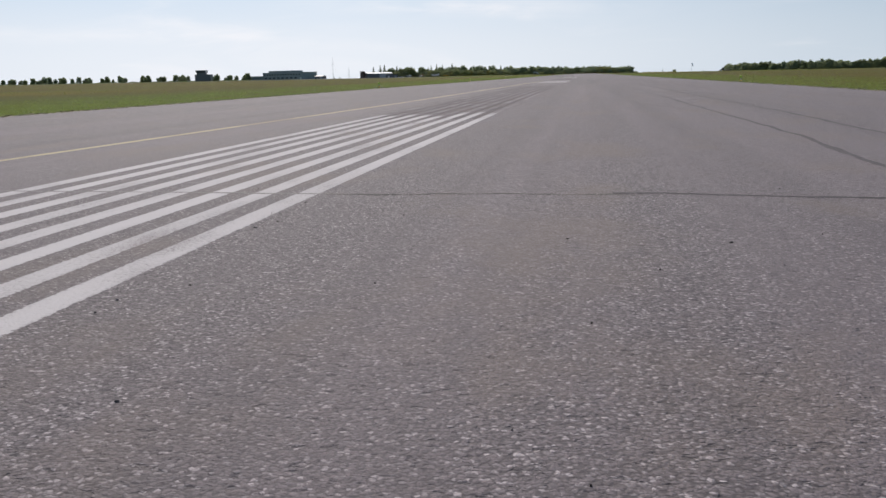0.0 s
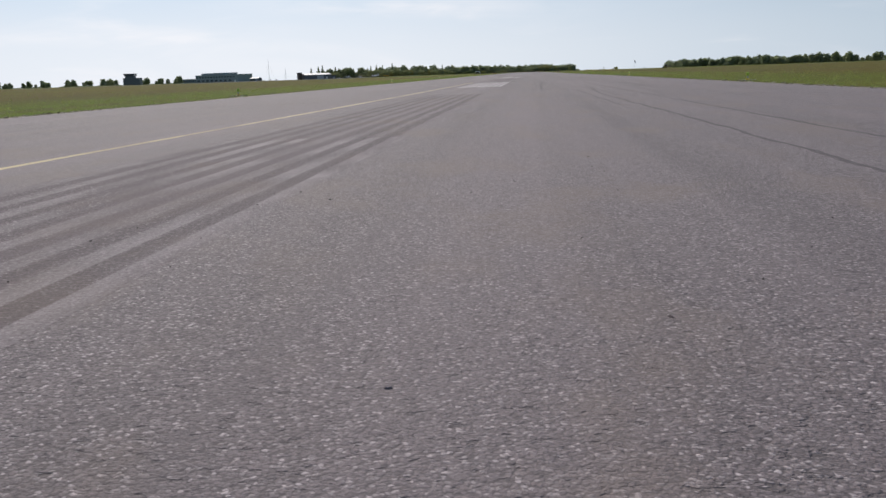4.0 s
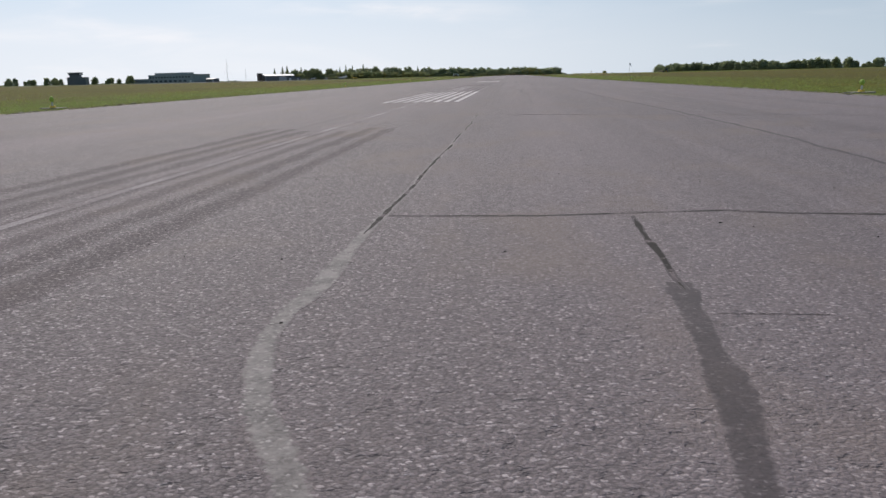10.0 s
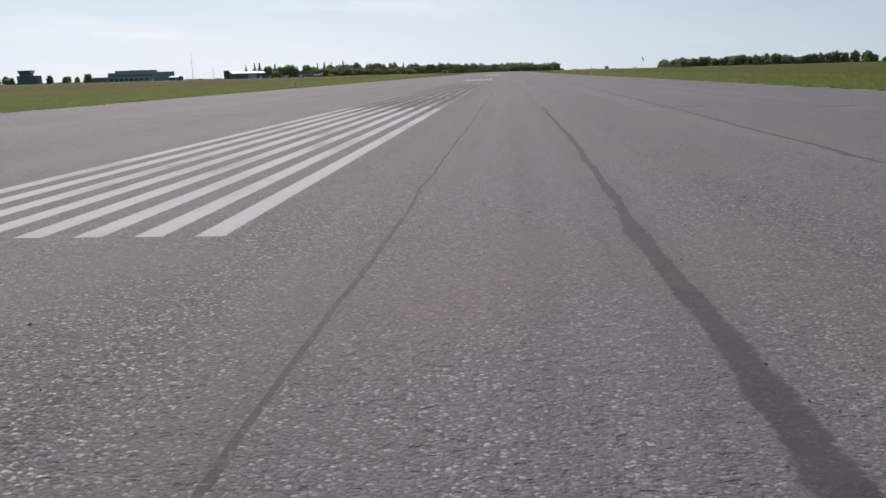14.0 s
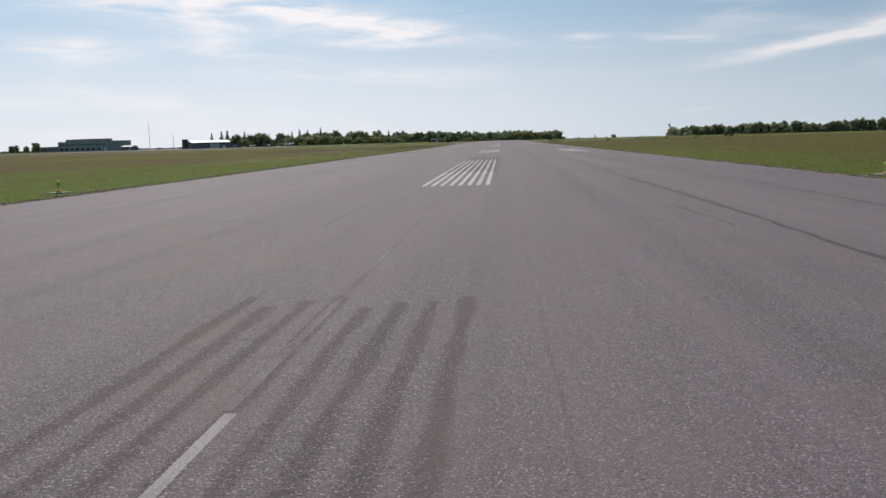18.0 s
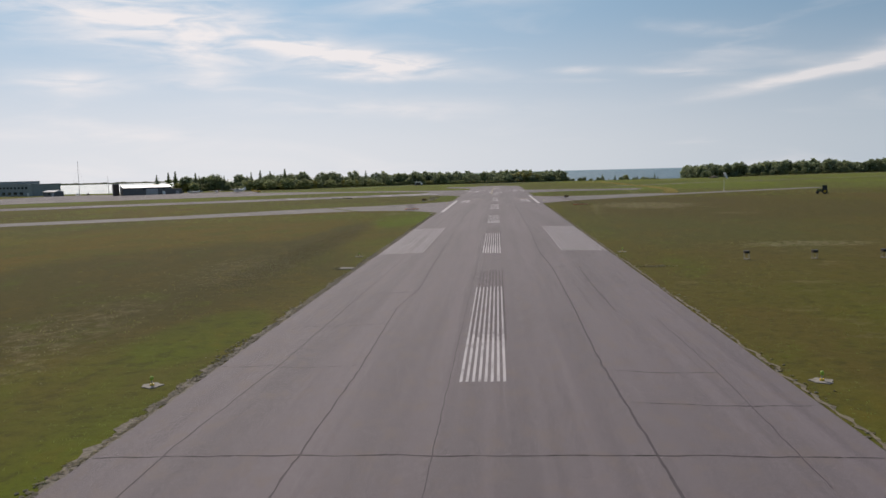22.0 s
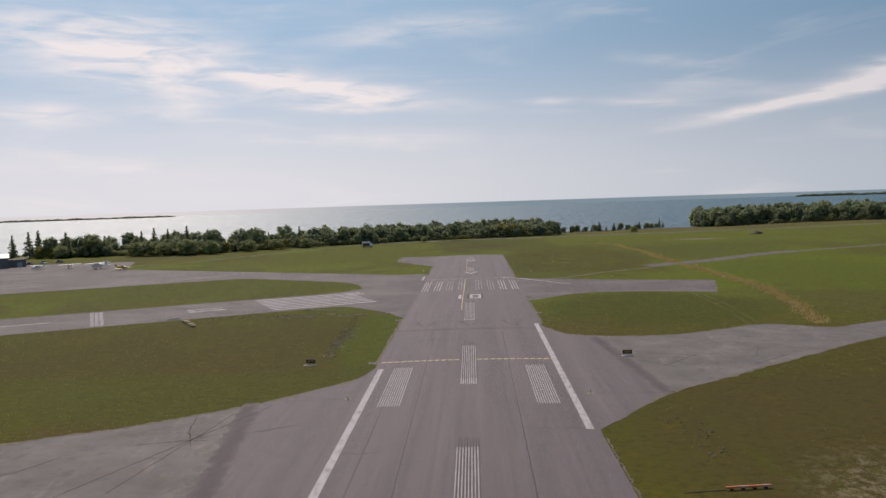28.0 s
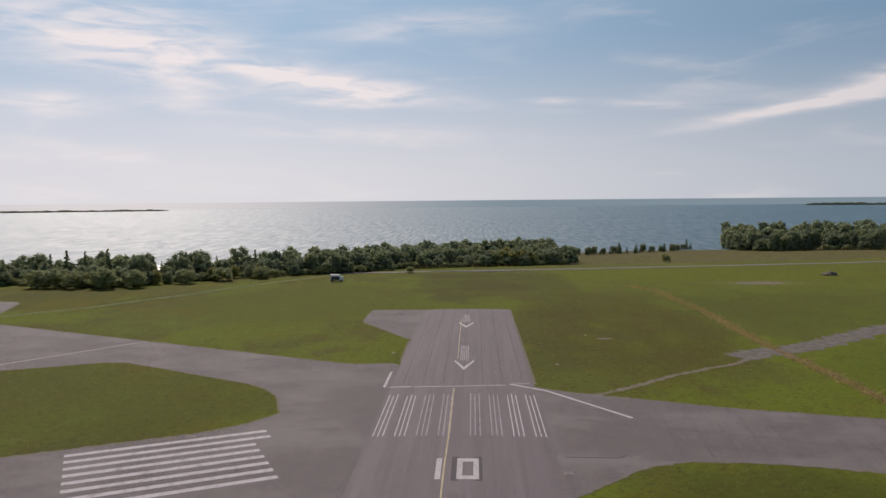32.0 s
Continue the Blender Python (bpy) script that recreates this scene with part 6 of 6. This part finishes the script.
first = edge_light()
first.matrix_basis = pose(-17.2, 391.2, -CROWN)
for k in range(9):
    for s in (-1, 1):
        y = 391.2 + (k - 6) * 62.3
        if (k, s) != (6, -1):
            copy_thing(first, pose(s * (17.2 if s < 0 else 16.6), y, -CROWN))
for x, y in ((-16.4, 684), (16.4, 684), (-34, 858), (22, 866), (-18, 880), (34, 905), (-60, 868)):
    copy_thing(first, pose(x, y, -CROWN))


def slab_cover(x, y, w, turn=0.0):
    top = thing("cable_pit", pose(x, y, -0.01 - CROWN, 0, 0, turn), "pale concrete cable pit cover in the grass", "cable pit", "cable pits")
    part("frame", box(bmesh.new(), 0, 0, 0, w, w, 0.12, 0.02), M["pad"], top)
    part("lid", box(bmesh.new(), 0, 0, 0.065, w * 0.62, w * 0.62, 0.03, 0.01), M["concrete"], top)


for x, y, w in ((-16.4, 503.0, 1.5), (-15.9, 618.3, 1.5), (-15.9, 754.6, 1.4), (15.9, 760.5, 1.3), (-44.6, 809.0, 1.4), (15.8, 792.0, 1.2), (-16.0, 707.4, 1.2)):
    slab_cover(x, y, w)


def approach_unit(x, y):
    top = thing("approach_light_unit", pose(x, y, -CROWN) @ Matrix.Diagonal((0.72, 0.72, 0.9, 1)), "dark box-shaped approach path light on thin legs", "approach light", "approach path lights")
    part("housing", box(bmesh.new(), 0, 0, 0.86, 0.8, 0.7, 0.3, 0.03), M["brown"], top)
    part("hood", box(bmesh.new(), 0, -0.05, 1.03, 0.86, 0.8, 0.04, 0.01), M["black"], top)
    part("lens", box(bmesh.new(), 0, -0.36, 0.85, 0.6, 0.03, 0.16, 0.005), M["glass"], top)
    for sx in (-0.38, 0.38):
        for sy in (-0.3, 0.3):
            part("leg", tube(bmesh.new(), (sx * 0.9, sy * 0.9, -0.1), (sx * 0.9, sy * 0.9, 0.75), 0.025), M["metal"], top)
    part("pad", box(bmesh.new(), 0, 0, 0.0, 0.9, 0.7, 0.08, 0.02), M["pad"], top)


for i in range(4):
    approach_unit(28.8 + i * 7.3, 505.2 - i * 0.4)


def distance_sign(x, y, label):
    top = thing("airfield_sign", pose(x, y, -CROWN), label, "sign", "airfield signs")
    part("pad", box(bmesh.new(), 0, -0.62, -0.01, 2.1, 0.75, 0.16, 0.02), M["slab"], top)
    part("board", box(bmesh.new(), 0, 0, 0.58, 1.55, 0.14, 0.66, 0.03), M["maroon"], top)
    for k, (w, dx) in enumerate(((0.14, -0.42), (0.14, -0.1), (0.26, 0.3))):
        part("legend", box(bmesh.new(), dx, -0.075, 0.58, w, 0.012, 0.2, 0.003), M["yellow_plain"], top)
    for s in (-0.6, 0.6):
        part("leg", box(bmesh.new(), s, 0, 0.13, 0.1, 0.1, 0.34, 0.01), M["metal"], top)


distance_sign(-26.3, 707.6, "dark maroon airfield sign with yellow legend beside the grass")
distance_sign(26.2, 709.0, "dark maroon airfield sign with yellow legend on old concrete")


def barrier(x, y, turn):
    top = thing("closure_barrier", pose(x, y, -CROWN, 0, 0, turn), "long low orange taxiway closure barrier", "barrier", "closure barriers")
    for k in range(4):
        part("beam", box(bmesh.new(), -1.58 + k * 1.05, 0, 0.22, 1.03, 0.2, 0.18, 0.04), M["orange" if k % 2 == 0 else "salmon"], top)
        part("foot", box(bmesh.new(), -1.58 + k * 1.05, 0, 0.06, 0.3, 0.36, 0.12, 0.03), M["black"], top)


barrier(-24.0, 642.7, 0), barrier(25.1, 648.3, 6)


def wind_cone(x, y):
    top = thing("windsock", pose(x, y, -CROWN), "white windsock hanging from a thin pole", "windsock")
    part("pole", tube(bmesh.new(), (0, 0, -0.2), (0, 0, 7.6), 0.09, 0.05), M["metal"], top)
    bm = bmesh.new()
    tube(bm, (0.2, 0, 7.4), (1.1, -0.1, 4.9), 0.55, 0.3, 14)
    for v in bm.verts:
        v.co.x += 0.12 * math.sin(v.co.z * 4)
    part("sock", bm, M["white_plain"], top)
    bm = bmesh.new()
    bmesh.ops.create_circle(bm, segments=16, radius=0.55, matrix=pose(0.2, 0, 7.45))
    part("hoop", tube(bm, (0, 0, 7.45), (0.7, 0, 7.45), 0.03), M["metal"], top)
    part("pad", box(bmesh.new(), 0, 0, -0.02, 1.6, 1.6, 0.12, 0.02), M["slab"], top)


wind_cone(93.1, 745.0)


def wheel(bm, x, y, r, w):
    return tube(bm, (x - w / 2, y, r), (x + w / 2, y, r), r, r, 18)


def tractor(x, y, turn):
    top = thing("tractor", pose(x, y, -CROWN, 0, 0, turn), "dark green tractor parked with a mower deck in the grass", "tractor")
    part("hood", box(bmesh.new(), 0, 1.5, 1.25, 0.9, 1.7, 0.8, 0.12), M["spruce"], top)
    part("cab", box(bmesh.new(), 0, 0, 2.1, 1.6, 1.5, 1.5, 0.1), M["glass"], top)
    part("roof", box(bmesh.new(), 0, 0, 2.92, 1.8, 1.7, 0.16, 0.06), M["spruce"], top)
    part("chassis", box(bmesh.new(), 0, 0.7, 0.95, 0.9, 3.2, 0.5, 0.05), M["black"], top)
    part("exhaust", tube(bmesh.new(), (0.35, 1.2, 1.6), (0.35, 1.2, 2.9), 0.05), M["black"], top)
    for s in (-1, 1):
        w = part("wheel", wheel(bmesh.new(), s * 0.95, 0, 0.85, 0.5), M["black"], top)
        part("rim", tube(bmesh.new(), (s * 0.95 - 0.26, 0, 0.85), (s * 0.95 + 0.26, 0, 0.85), 0.42, 0.42, 14), M["yellow_plain"], w)
        part("wheel", wheel(bmesh.new(), s * 0.8, 2.2, 0.5, 0.32), M["black"], top)
    part("mower_deck", box(bmesh.new(), 2.6, -0.4, 0.35, 3.2, 1.5, 0.4, 0.08), M["spruce"], top)


tractor(111.0, 690.0, 70)

for x, y in ((-66.5, 759.5), (-65.3, 757.5), (-63.4, 754.5), (-62.1, 752.2)):
    top = thing("light_box", pose(x, y, -CROWN, 0, 0, 26) @ Matrix.Diagonal((0.72, 0.62, 0.75, 1)), "yellow light box of the crossing runway on metal legs", "approach light", "crossing approach lights")
    part("housing", box(bmesh.new(), 0, 0, 0.45, 1.6, 0.9, 0.45, 0.05), M["brown"], top)
    part("lid", box(bmesh.new(), 0, 0, 0.7, 1.68, 0.98, 0.06, 0.02), M["straw_enamel"], top)
    for s in (-0.5, 0.5):
        part("leg", box(bmesh.new(), s, 0, 0.1, 0.1, 0.4, 0.4, 0.01), M["metal"], top)
plinth = thing("cable_plinth", pose(-71.8, 765.7, -CROWN, 0, 0, 26), "long pale concrete cable plinth beside the crossing runway", "plinth")
part("body", box(bmesh.new(), 0, 0, 0.08, 3.2, 0.8, 0.24, 0.03), M["slab"], plinth)
part("cover", box(bmesh.new(), 0.2, 0, 0.22, 2.4, 0.6, 0.05, 0.015), M["pad"], plinth)

for i in range(15):
    x = -27.5 + i * 3.7
    y = 1126.5 + i * 0.28
    top = thing("light_post", pose(x, y, land(x, y)), "short orange-topped approach light post by the road", "light post", "approach light posts")
    part("post", tube(bmesh.new(), (0, 0, -0.2), (0, 0, 1.3), 0.06), M["metal"], top)
    part("head", box(bmesh.new(), 0, 0, 1.45, 0.9, 0.35, 0.4, 0.05), M["orange"], top)

# ---- buildings and aircraft by the apron ----


def building(name, x, y, turn, length, depth, height, wall, label, tiers=(), windows=(), doors=(), roof="roof", pitched=0.0):
    top = thing(name, pose(x, y, land(x, y) - 0.05, 0, 0, turn), label, "building")
    wall_part = part("wall", box(bmesh.new(), 0, 0, height / 2, length, depth, height), M[wall], top)
    if pitched:
        bm = bmesh.new()
        a = [bm.verts.new(v) for v in ((-length / 2 - .4, -depth / 2 - .5, height), (length / 2 + .4, -depth / 2 - .5, height), (length / 2 + .4, 0, height + pitched), (-length / 2 - .4, 0, height + pitched),
                                       (-length / 2 - .4, depth / 2 + .5, height), (length / 2 + .4, depth / 2 + .5, height))]
        for f in ((0, 1, 2, 3), (3, 2, 5, 4), (0, 3, 4), (1, 5, 2), (0, 4, 5, 1)):
            bm.faces.new([a[i] for i in f])
        bmesh.ops.recalc_face_normals(bm, faces=bm.faces)
        part("roof", bm, M[roof], top)
    else:
        part("roof", box(bmesh.new(), 0, 0, height + 0.2, length + 0.8, depth + 0.8, 0.4, 0.05), M[roof], top)
    for tx, tl, td, tz, th in tiers:
        part("upper_storey", box(bmesh.new(), tx, 0, tz + th / 2, tl, td, th, 0.03), M[wall], top)
        part("upper_roof", box(bmesh.new(), tx, 0, tz + th + 0.15, tl + 0.6, td + 0.6, 0.3, 0.05), M[roof], top)
    for wx, wz, ww, wh, mat in windows:
        win = part("window", box(bmesh.new(), wx, -depth / 2 - 0.03, wz, ww, 0.12, wh, 0.02), M[mat], top)
        part("sill", box(bmesh.new(), wx, -depth / 2 - 0.1, wz - wh / 2 - 0.08, ww + 0.2, 0.25, 0.1, 0.01), M["slab"], win)
    for wx, ww, wh, mat in doors:
        part("door", box(bmesh.new(), wx, -depth / 2 - 0.04, wh / 2, ww, 0.14, wh, 0.02), M[mat], top)
    return top


building("hangar", -249, 963, 33, 32, 16, 5.2, "dark_wall", "dark metal hangar with a pale shallow roof by the apron", (), [(-6 + k * 4.2, 3.9, 2.6, 0.8, "glass") for k in range(5)],
         [(-9, 9, 4.4, "dark_wall"), (3, 8, 4.2, "roof"), (11, 2, 2.4, "white_plain")], "white_plain", 1.7)
wing = thing("hangar_wing", pose(-233.5, 975, land(-233, 975), 0, 0, 33), "low dark wing at the end of the hangar", "building")
part("wall", box(bmesh.new(), 0, 0, 1.8, 9, 11, 3.6, 0.05), M["dark_wall"], wing)
part("roof", box(bmesh.new(), 0, 0, 3.7, 9.6, 11.6, 0.25, 0.05), M["brown"], wing)
part("door", box(bmesh.new(), 1.5, -5.52, 1.1, 2.2, 0.12, 2.2, 0.02), M["roof"], wing)
pylon = thing("hangar_annex", pose(-265.5, 952, land(-265, 952), 0, 0, 33), "tall dark annex at the end of the hangar", "building")
part("wall", box(bmesh.new(), 0, 0, 3.9, 3.4, 9, 7.8, 0.05), M["brown"], pylon)
part("roof", box(bmesh.new(), 0, 0, 7.95, 3.9, 9.6, 0.3, 0.05), M["dark_wall"], pylon)
building("terminal", -393, 1042, -30, 84, 24, 9.2, "grey_wall", "long grey flat-roofed airport building", ((-8, 50, 18, 9.2, 2.4),),
         [(-38 + k * 5.6, 6.6, 3.0, 1.6, "glass") for k in range(14)] + [(-36 + k * 9, 2.2, 5.0, 2.0, "glass") for k in range(8)], [(37, 3, 2.6, "white_plain")], "grey_wall")
building("terminal_wing", -447, 1072, -30, 40, 18, 5.0, "grey_wall", "low grey wing beside the airport building", (), [(-16 + k * 4.6, 2.8, 2.6, 1.4, "glass") for k in range(8)], (), "roof")
tower = thing("control_tower", pose(-506, 1020, land(-506, 1020), 0, 0, 10), "squat dark airport control tower", "tower")
part("shaft", box(bmesh.new(), 0, 0, 4.5, 21, 12, 9.0, 0.1), M["dark_wall"], tower)
part("cab_base", box(bmesh.new(), -2.5, 0, 10.2, 11, 9, 2.6, 0.1), M["dark_wall"], tower)
part("cab_glass", box(bmesh.new(), -2.5, 0, 12.7, 13, 11, 2.4, 0.2), M["glass"], tower)
part("cab_roof", box(bmesh.new(), -2.5, 0, 14.2, 14.5, 12.5, 0.6, 0.1), M["dark_wall"], tower)
building("shed", -330, 985, -20, 12, 8, 3.4, "dark_wall", "small dark shed beside the apron", (), [(0, 2.0, 2, 1, "glass")], [(4, 2.4, 2.6, "roof")], "roof", 1.2)
building("boat_house", -168, 1100, 8, 15, 9, 3.0, "white_plain", "low pale house among the shore trees", (), [(-4 + k * 4, 1.8, 1.8, 1.2, "glass") for k in range(3)], [(6, 1.2, 2.1, "brown")], "white_plain", 2.0)
building("shore_house", -125, 1108, -12, 13, 9, 3.0, "white_plain", "white-roofed house half hidden by shore trees", (), [(-3, 1.7, 1.6, 1.2, "glass"), (2, 1.7, 1.6, 1.2, "glass")], [(5, 1.1, 2.1, "brown")], "white_plain", 2.4)
for x, y, h in ((-318, 1000, 26), (-300, 1010, 14)):
    mast = thing("radio_mast", pose(x, y, land(x, y)), "thin metal radio mast", "mast", "radio masts")
    part("pole", tube(bmesh.new(), (0, 0, -0.5), (0, 0, h), 0.22, 0.1), M["metal"], mast)
    for k in range(3):
        part("guy_wire", tube(bmesh.new(), (0, 0, h * 0.8), (math.cos(k * 2.1) * h * 0.3, math.sin(k * 2.1) * h * 0.3, 0), 0.03, 0.03, 5), M["metal"], mast)


def aeroplane(x, y, turn, size, paint, trim, label, high=True):
    top = thing("aeroplane", pose(x, y, land(x, y), 0, 0, turn) @ Matrix.Diagonal((size, size, size, 1)), label, "aeroplane", "parked aeroplanes")
    bm = bmesh.new()
    last = None
    for yy, r, z in ((-3.9, 0.12, 1.5), (-2.2, 0.4, 1.4), (-0.6, 0.62, 1.35), (0.9, 0.62, 1.35), (2.2, 0.5, 1.25), (3.0, 0.3, 1.2)):
        ring = [bm.verts.new((math.cos(a * 0.5236) * r, yy, z + math.sin(a * 0.5236) * r * 1.1)) for a in range(12)]
        if last:
            for i in range(12):
                bm.faces.new((last[i], last[(i + 1) % 12], ring[(i + 1) % 12], ring[i]))
        else:
            bm.faces.new(ring[::-1])
        last = ring
    bm.faces.new(last)
    bmesh.ops.recalc_face_normals(bm, faces=bm.faces)
    part("fuselage", bm, M[paint], top)
    wz = 2.05 if high else 0.95
    part("wing", box(bmesh.new(), 0, 0.5, wz, 10.8, 1.5, 0.16, 0.06), M[paint], top)
    part("tailplane", box(bmesh.new(), 0, -3.5, 1.55, 3.2, 0.8, 0.08, 0.03), M[paint], top)
    fin = bmesh.new()
    f = [fin.verts.new((sx, yy, z)) for sx in (-0.05, 0.05) for yy, z in ((-4.1, 1.5), (-2.6, 1.6), (-3.5, 2.9), (-4.1, 2.9))]
    fin.faces.new(f[:4]), fin.faces.new(f[4:][::-1])
    for i in range(4):
        fin.faces.new((f[i], f[(i + 1) % 4], f[4 + (i + 1) % 4], f[4 + i]))
    bmesh.ops.recalc_face_normals(fin, faces=fin.faces)
    part("fin", fin, M[trim], top)
    part("canopy", box(bmesh.new(), 0, 0.5, 1.85, 0.95, 1.9, 0.42, 0.12), M["glass"], top)
    part("propeller", box(bmesh.new(), 0, 3.08, 1.2, 0.12, 0.05, 1.8, 0.02), M["black"], top)
    part("spinner", tube(bmesh.new(), (0, 2.95, 1.2), (0, 3.3, 1.2), 0.2, 0.04), M["metal"], top)
    for sx, yy in ((-1.1, 0.1), (1.1, 0.1), (0, 2.0)):
        part("wheel", wheel(bmesh.new(), sx, yy, 0.2, 0.14), M["black"], top)
        part("strut", tube(bmesh.new(), (sx, yy, 0.2), (sx * 0.3, yy, 1.0), 0.04), M["metal"], top)
    if high:
        for s in (-1, 1):
            part("wing_strut", tube(bmesh.new(), (s * 0.5, 0.5, 0.9), (s * 2.6, 0.5, 2.0), 0.04), M["metal"], top)


aeroplane(-174, 941, 70, 1.35, "white_plain", "white_plain", "white high-winged aeroplane parked on the apron")
aeroplane(-158.5, 931, 250, 0.95, "yellow_plain", "yellow_plain", "yellow low-winged aeroplane parked on the apron", False)
aeroplane(-193, 951, 40, 0.95, "white_plain", "red", "small white aeroplane parked by the hangar")
aeroplane(-207, 948, 150, 0.95, "white_plain", "white_plain", "small white aeroplane parked by the hangar")


def car(x, y, turn, paint, label, tall=False):
    top = thing("van" if tall else "car", pose(x, y, land(x, y), 0, 0, turn), label, "van" if tall else "car")
    part("body", box(bmesh.new(), 0, 0, 0.62 if not tall else 1.3, 1.8, 4.4 if not tall else 5.4, 0.7 if not tall else 2.0, 0.15), M[paint], top)
    part("cabin", box(bmesh.new(), 0, -0.2 if not tall else 1.9, 1.18 if not tall else 1.6, 1.55, 2.3 if not tall else 1.5, 0.6 if not tall else 0.8, 0.2), M["glass"], top)
    for sx in (-0.8, 0.8):
        for sy in (-1.35, 1.35):
            w = part("wheel", wheel(bmesh.new(), sx, sy, 0.33, 0.22), M["black"], top)
            part("rim", tube(bmesh.new(), (sx - 0.12, sy, 0.33), (sx + 0.12, sy, 0.33), 0.18), M["metal"], w)


for x, y, a, p, l in ((-232, 985, 60, "black", "dark car parked beside the hangar"), (-228, 991, 60, "white_plain", "white car parked beside the hangar"), (-222, 996, 70, "grey_wall", "grey car parked beside the hangar"),
                      (-306, 990, 20, "black", "dark car parked near the airport building"), (-312, 986, 20, "white_plain", "white car parked near the airport building")):
    car(x, y, a, p, l)
cart = thing("box_truck", pose(-63.5, 1055.5, land(-63.5, 1055.5), 0, 0, 8), "white box truck parked on the grass", "truck")
part("box", box(bmesh.new(), 0, 0, 2.1, 4.6, 2.4, 2.5, 0.08), M["white_plain"], cart)
part("rear_door", box(bmesh.new(), 0.1, -1.2, 1.75, 4.0, 0.08, 1.6, 0.03), M["brown"], cart)
part("cab", box(bmesh.new(), 3.0, 0, 1.5, 1.6, 2.2, 1.9, 0.2), M["white_plain"], cart)
part("chassis", box(bmesh.new(), 0.6, 0, 0.7, 6.0, 1.8, 0.3, 0.03), M["black"], cart)
for sx in (-1.5, 2.8):
    for sy in (-1.0, 1.0):
        part("wheel", tube(bmesh.new(), (sx, sy - 0.15, 0.45), (sx, sy + 0.15, 0.45), 0.45, 0.45, 16), M["black"], cart)

bm = bmesh.new()
bmesh.ops.create_icosphere(bm, subdivisions=4, radius=1.0)
for v in bm.verts:
    k = 1 + 0.3 * noise.noise(v.co * 1.6) + 0.12 * noise.noise(v.co * 5)
    v.co = Vector((v.co.x * 4.0 * k, v.co.y * 3 * k, max(-0.1, v.co.z) ** 1 * 2.0 * k * (1 - 0.4 * abs(v.co.x))))
part("soil_mound", bm, M["dirt"], label="heap of dry brown soil in the field", category="mound", at=pose(177, 1074, -CROWN))
for x, y, a, b in ((131, 1040, 11, 5), (38.6, 899.9, 2.5, 1.2)):
    part("bare_patch", slab(bmesh.new(), [(x + math.cos(t * 0.26) * a * (1 + 0.3 * noise.noise((t * 0.7, a, 0))), y + math.sin(t * 0.26) * b * (1 + 0.3 * noise.noise((t * 0.7, b, 3)))) for t in range(24)], -0.018, 0.02), M["dirt"],
         label="bare patch of dry soil in the grass", category="bare ground", kind="structure", group="bare patches")
for a, b in (((-20.4, 1106.0), (-0.6, 1103.5)), ((1.6, 1103.4), (21.2, 1101.6))):
    bm = strip(bmesh.new(), [(*a, 0), (*b, 0)], 1.1, 0.0, 0.4, 0.05, 1.5, 3, 0.15, False)
    for v in bm.verts:
        v.co.z += land(v.co.x, v.co.y) + 0.28
    part("light_bar_base", bm, M["pad"], label="narrow pale concrete strip in the grass", category="pavement", kind="structure", group="light bar bases")
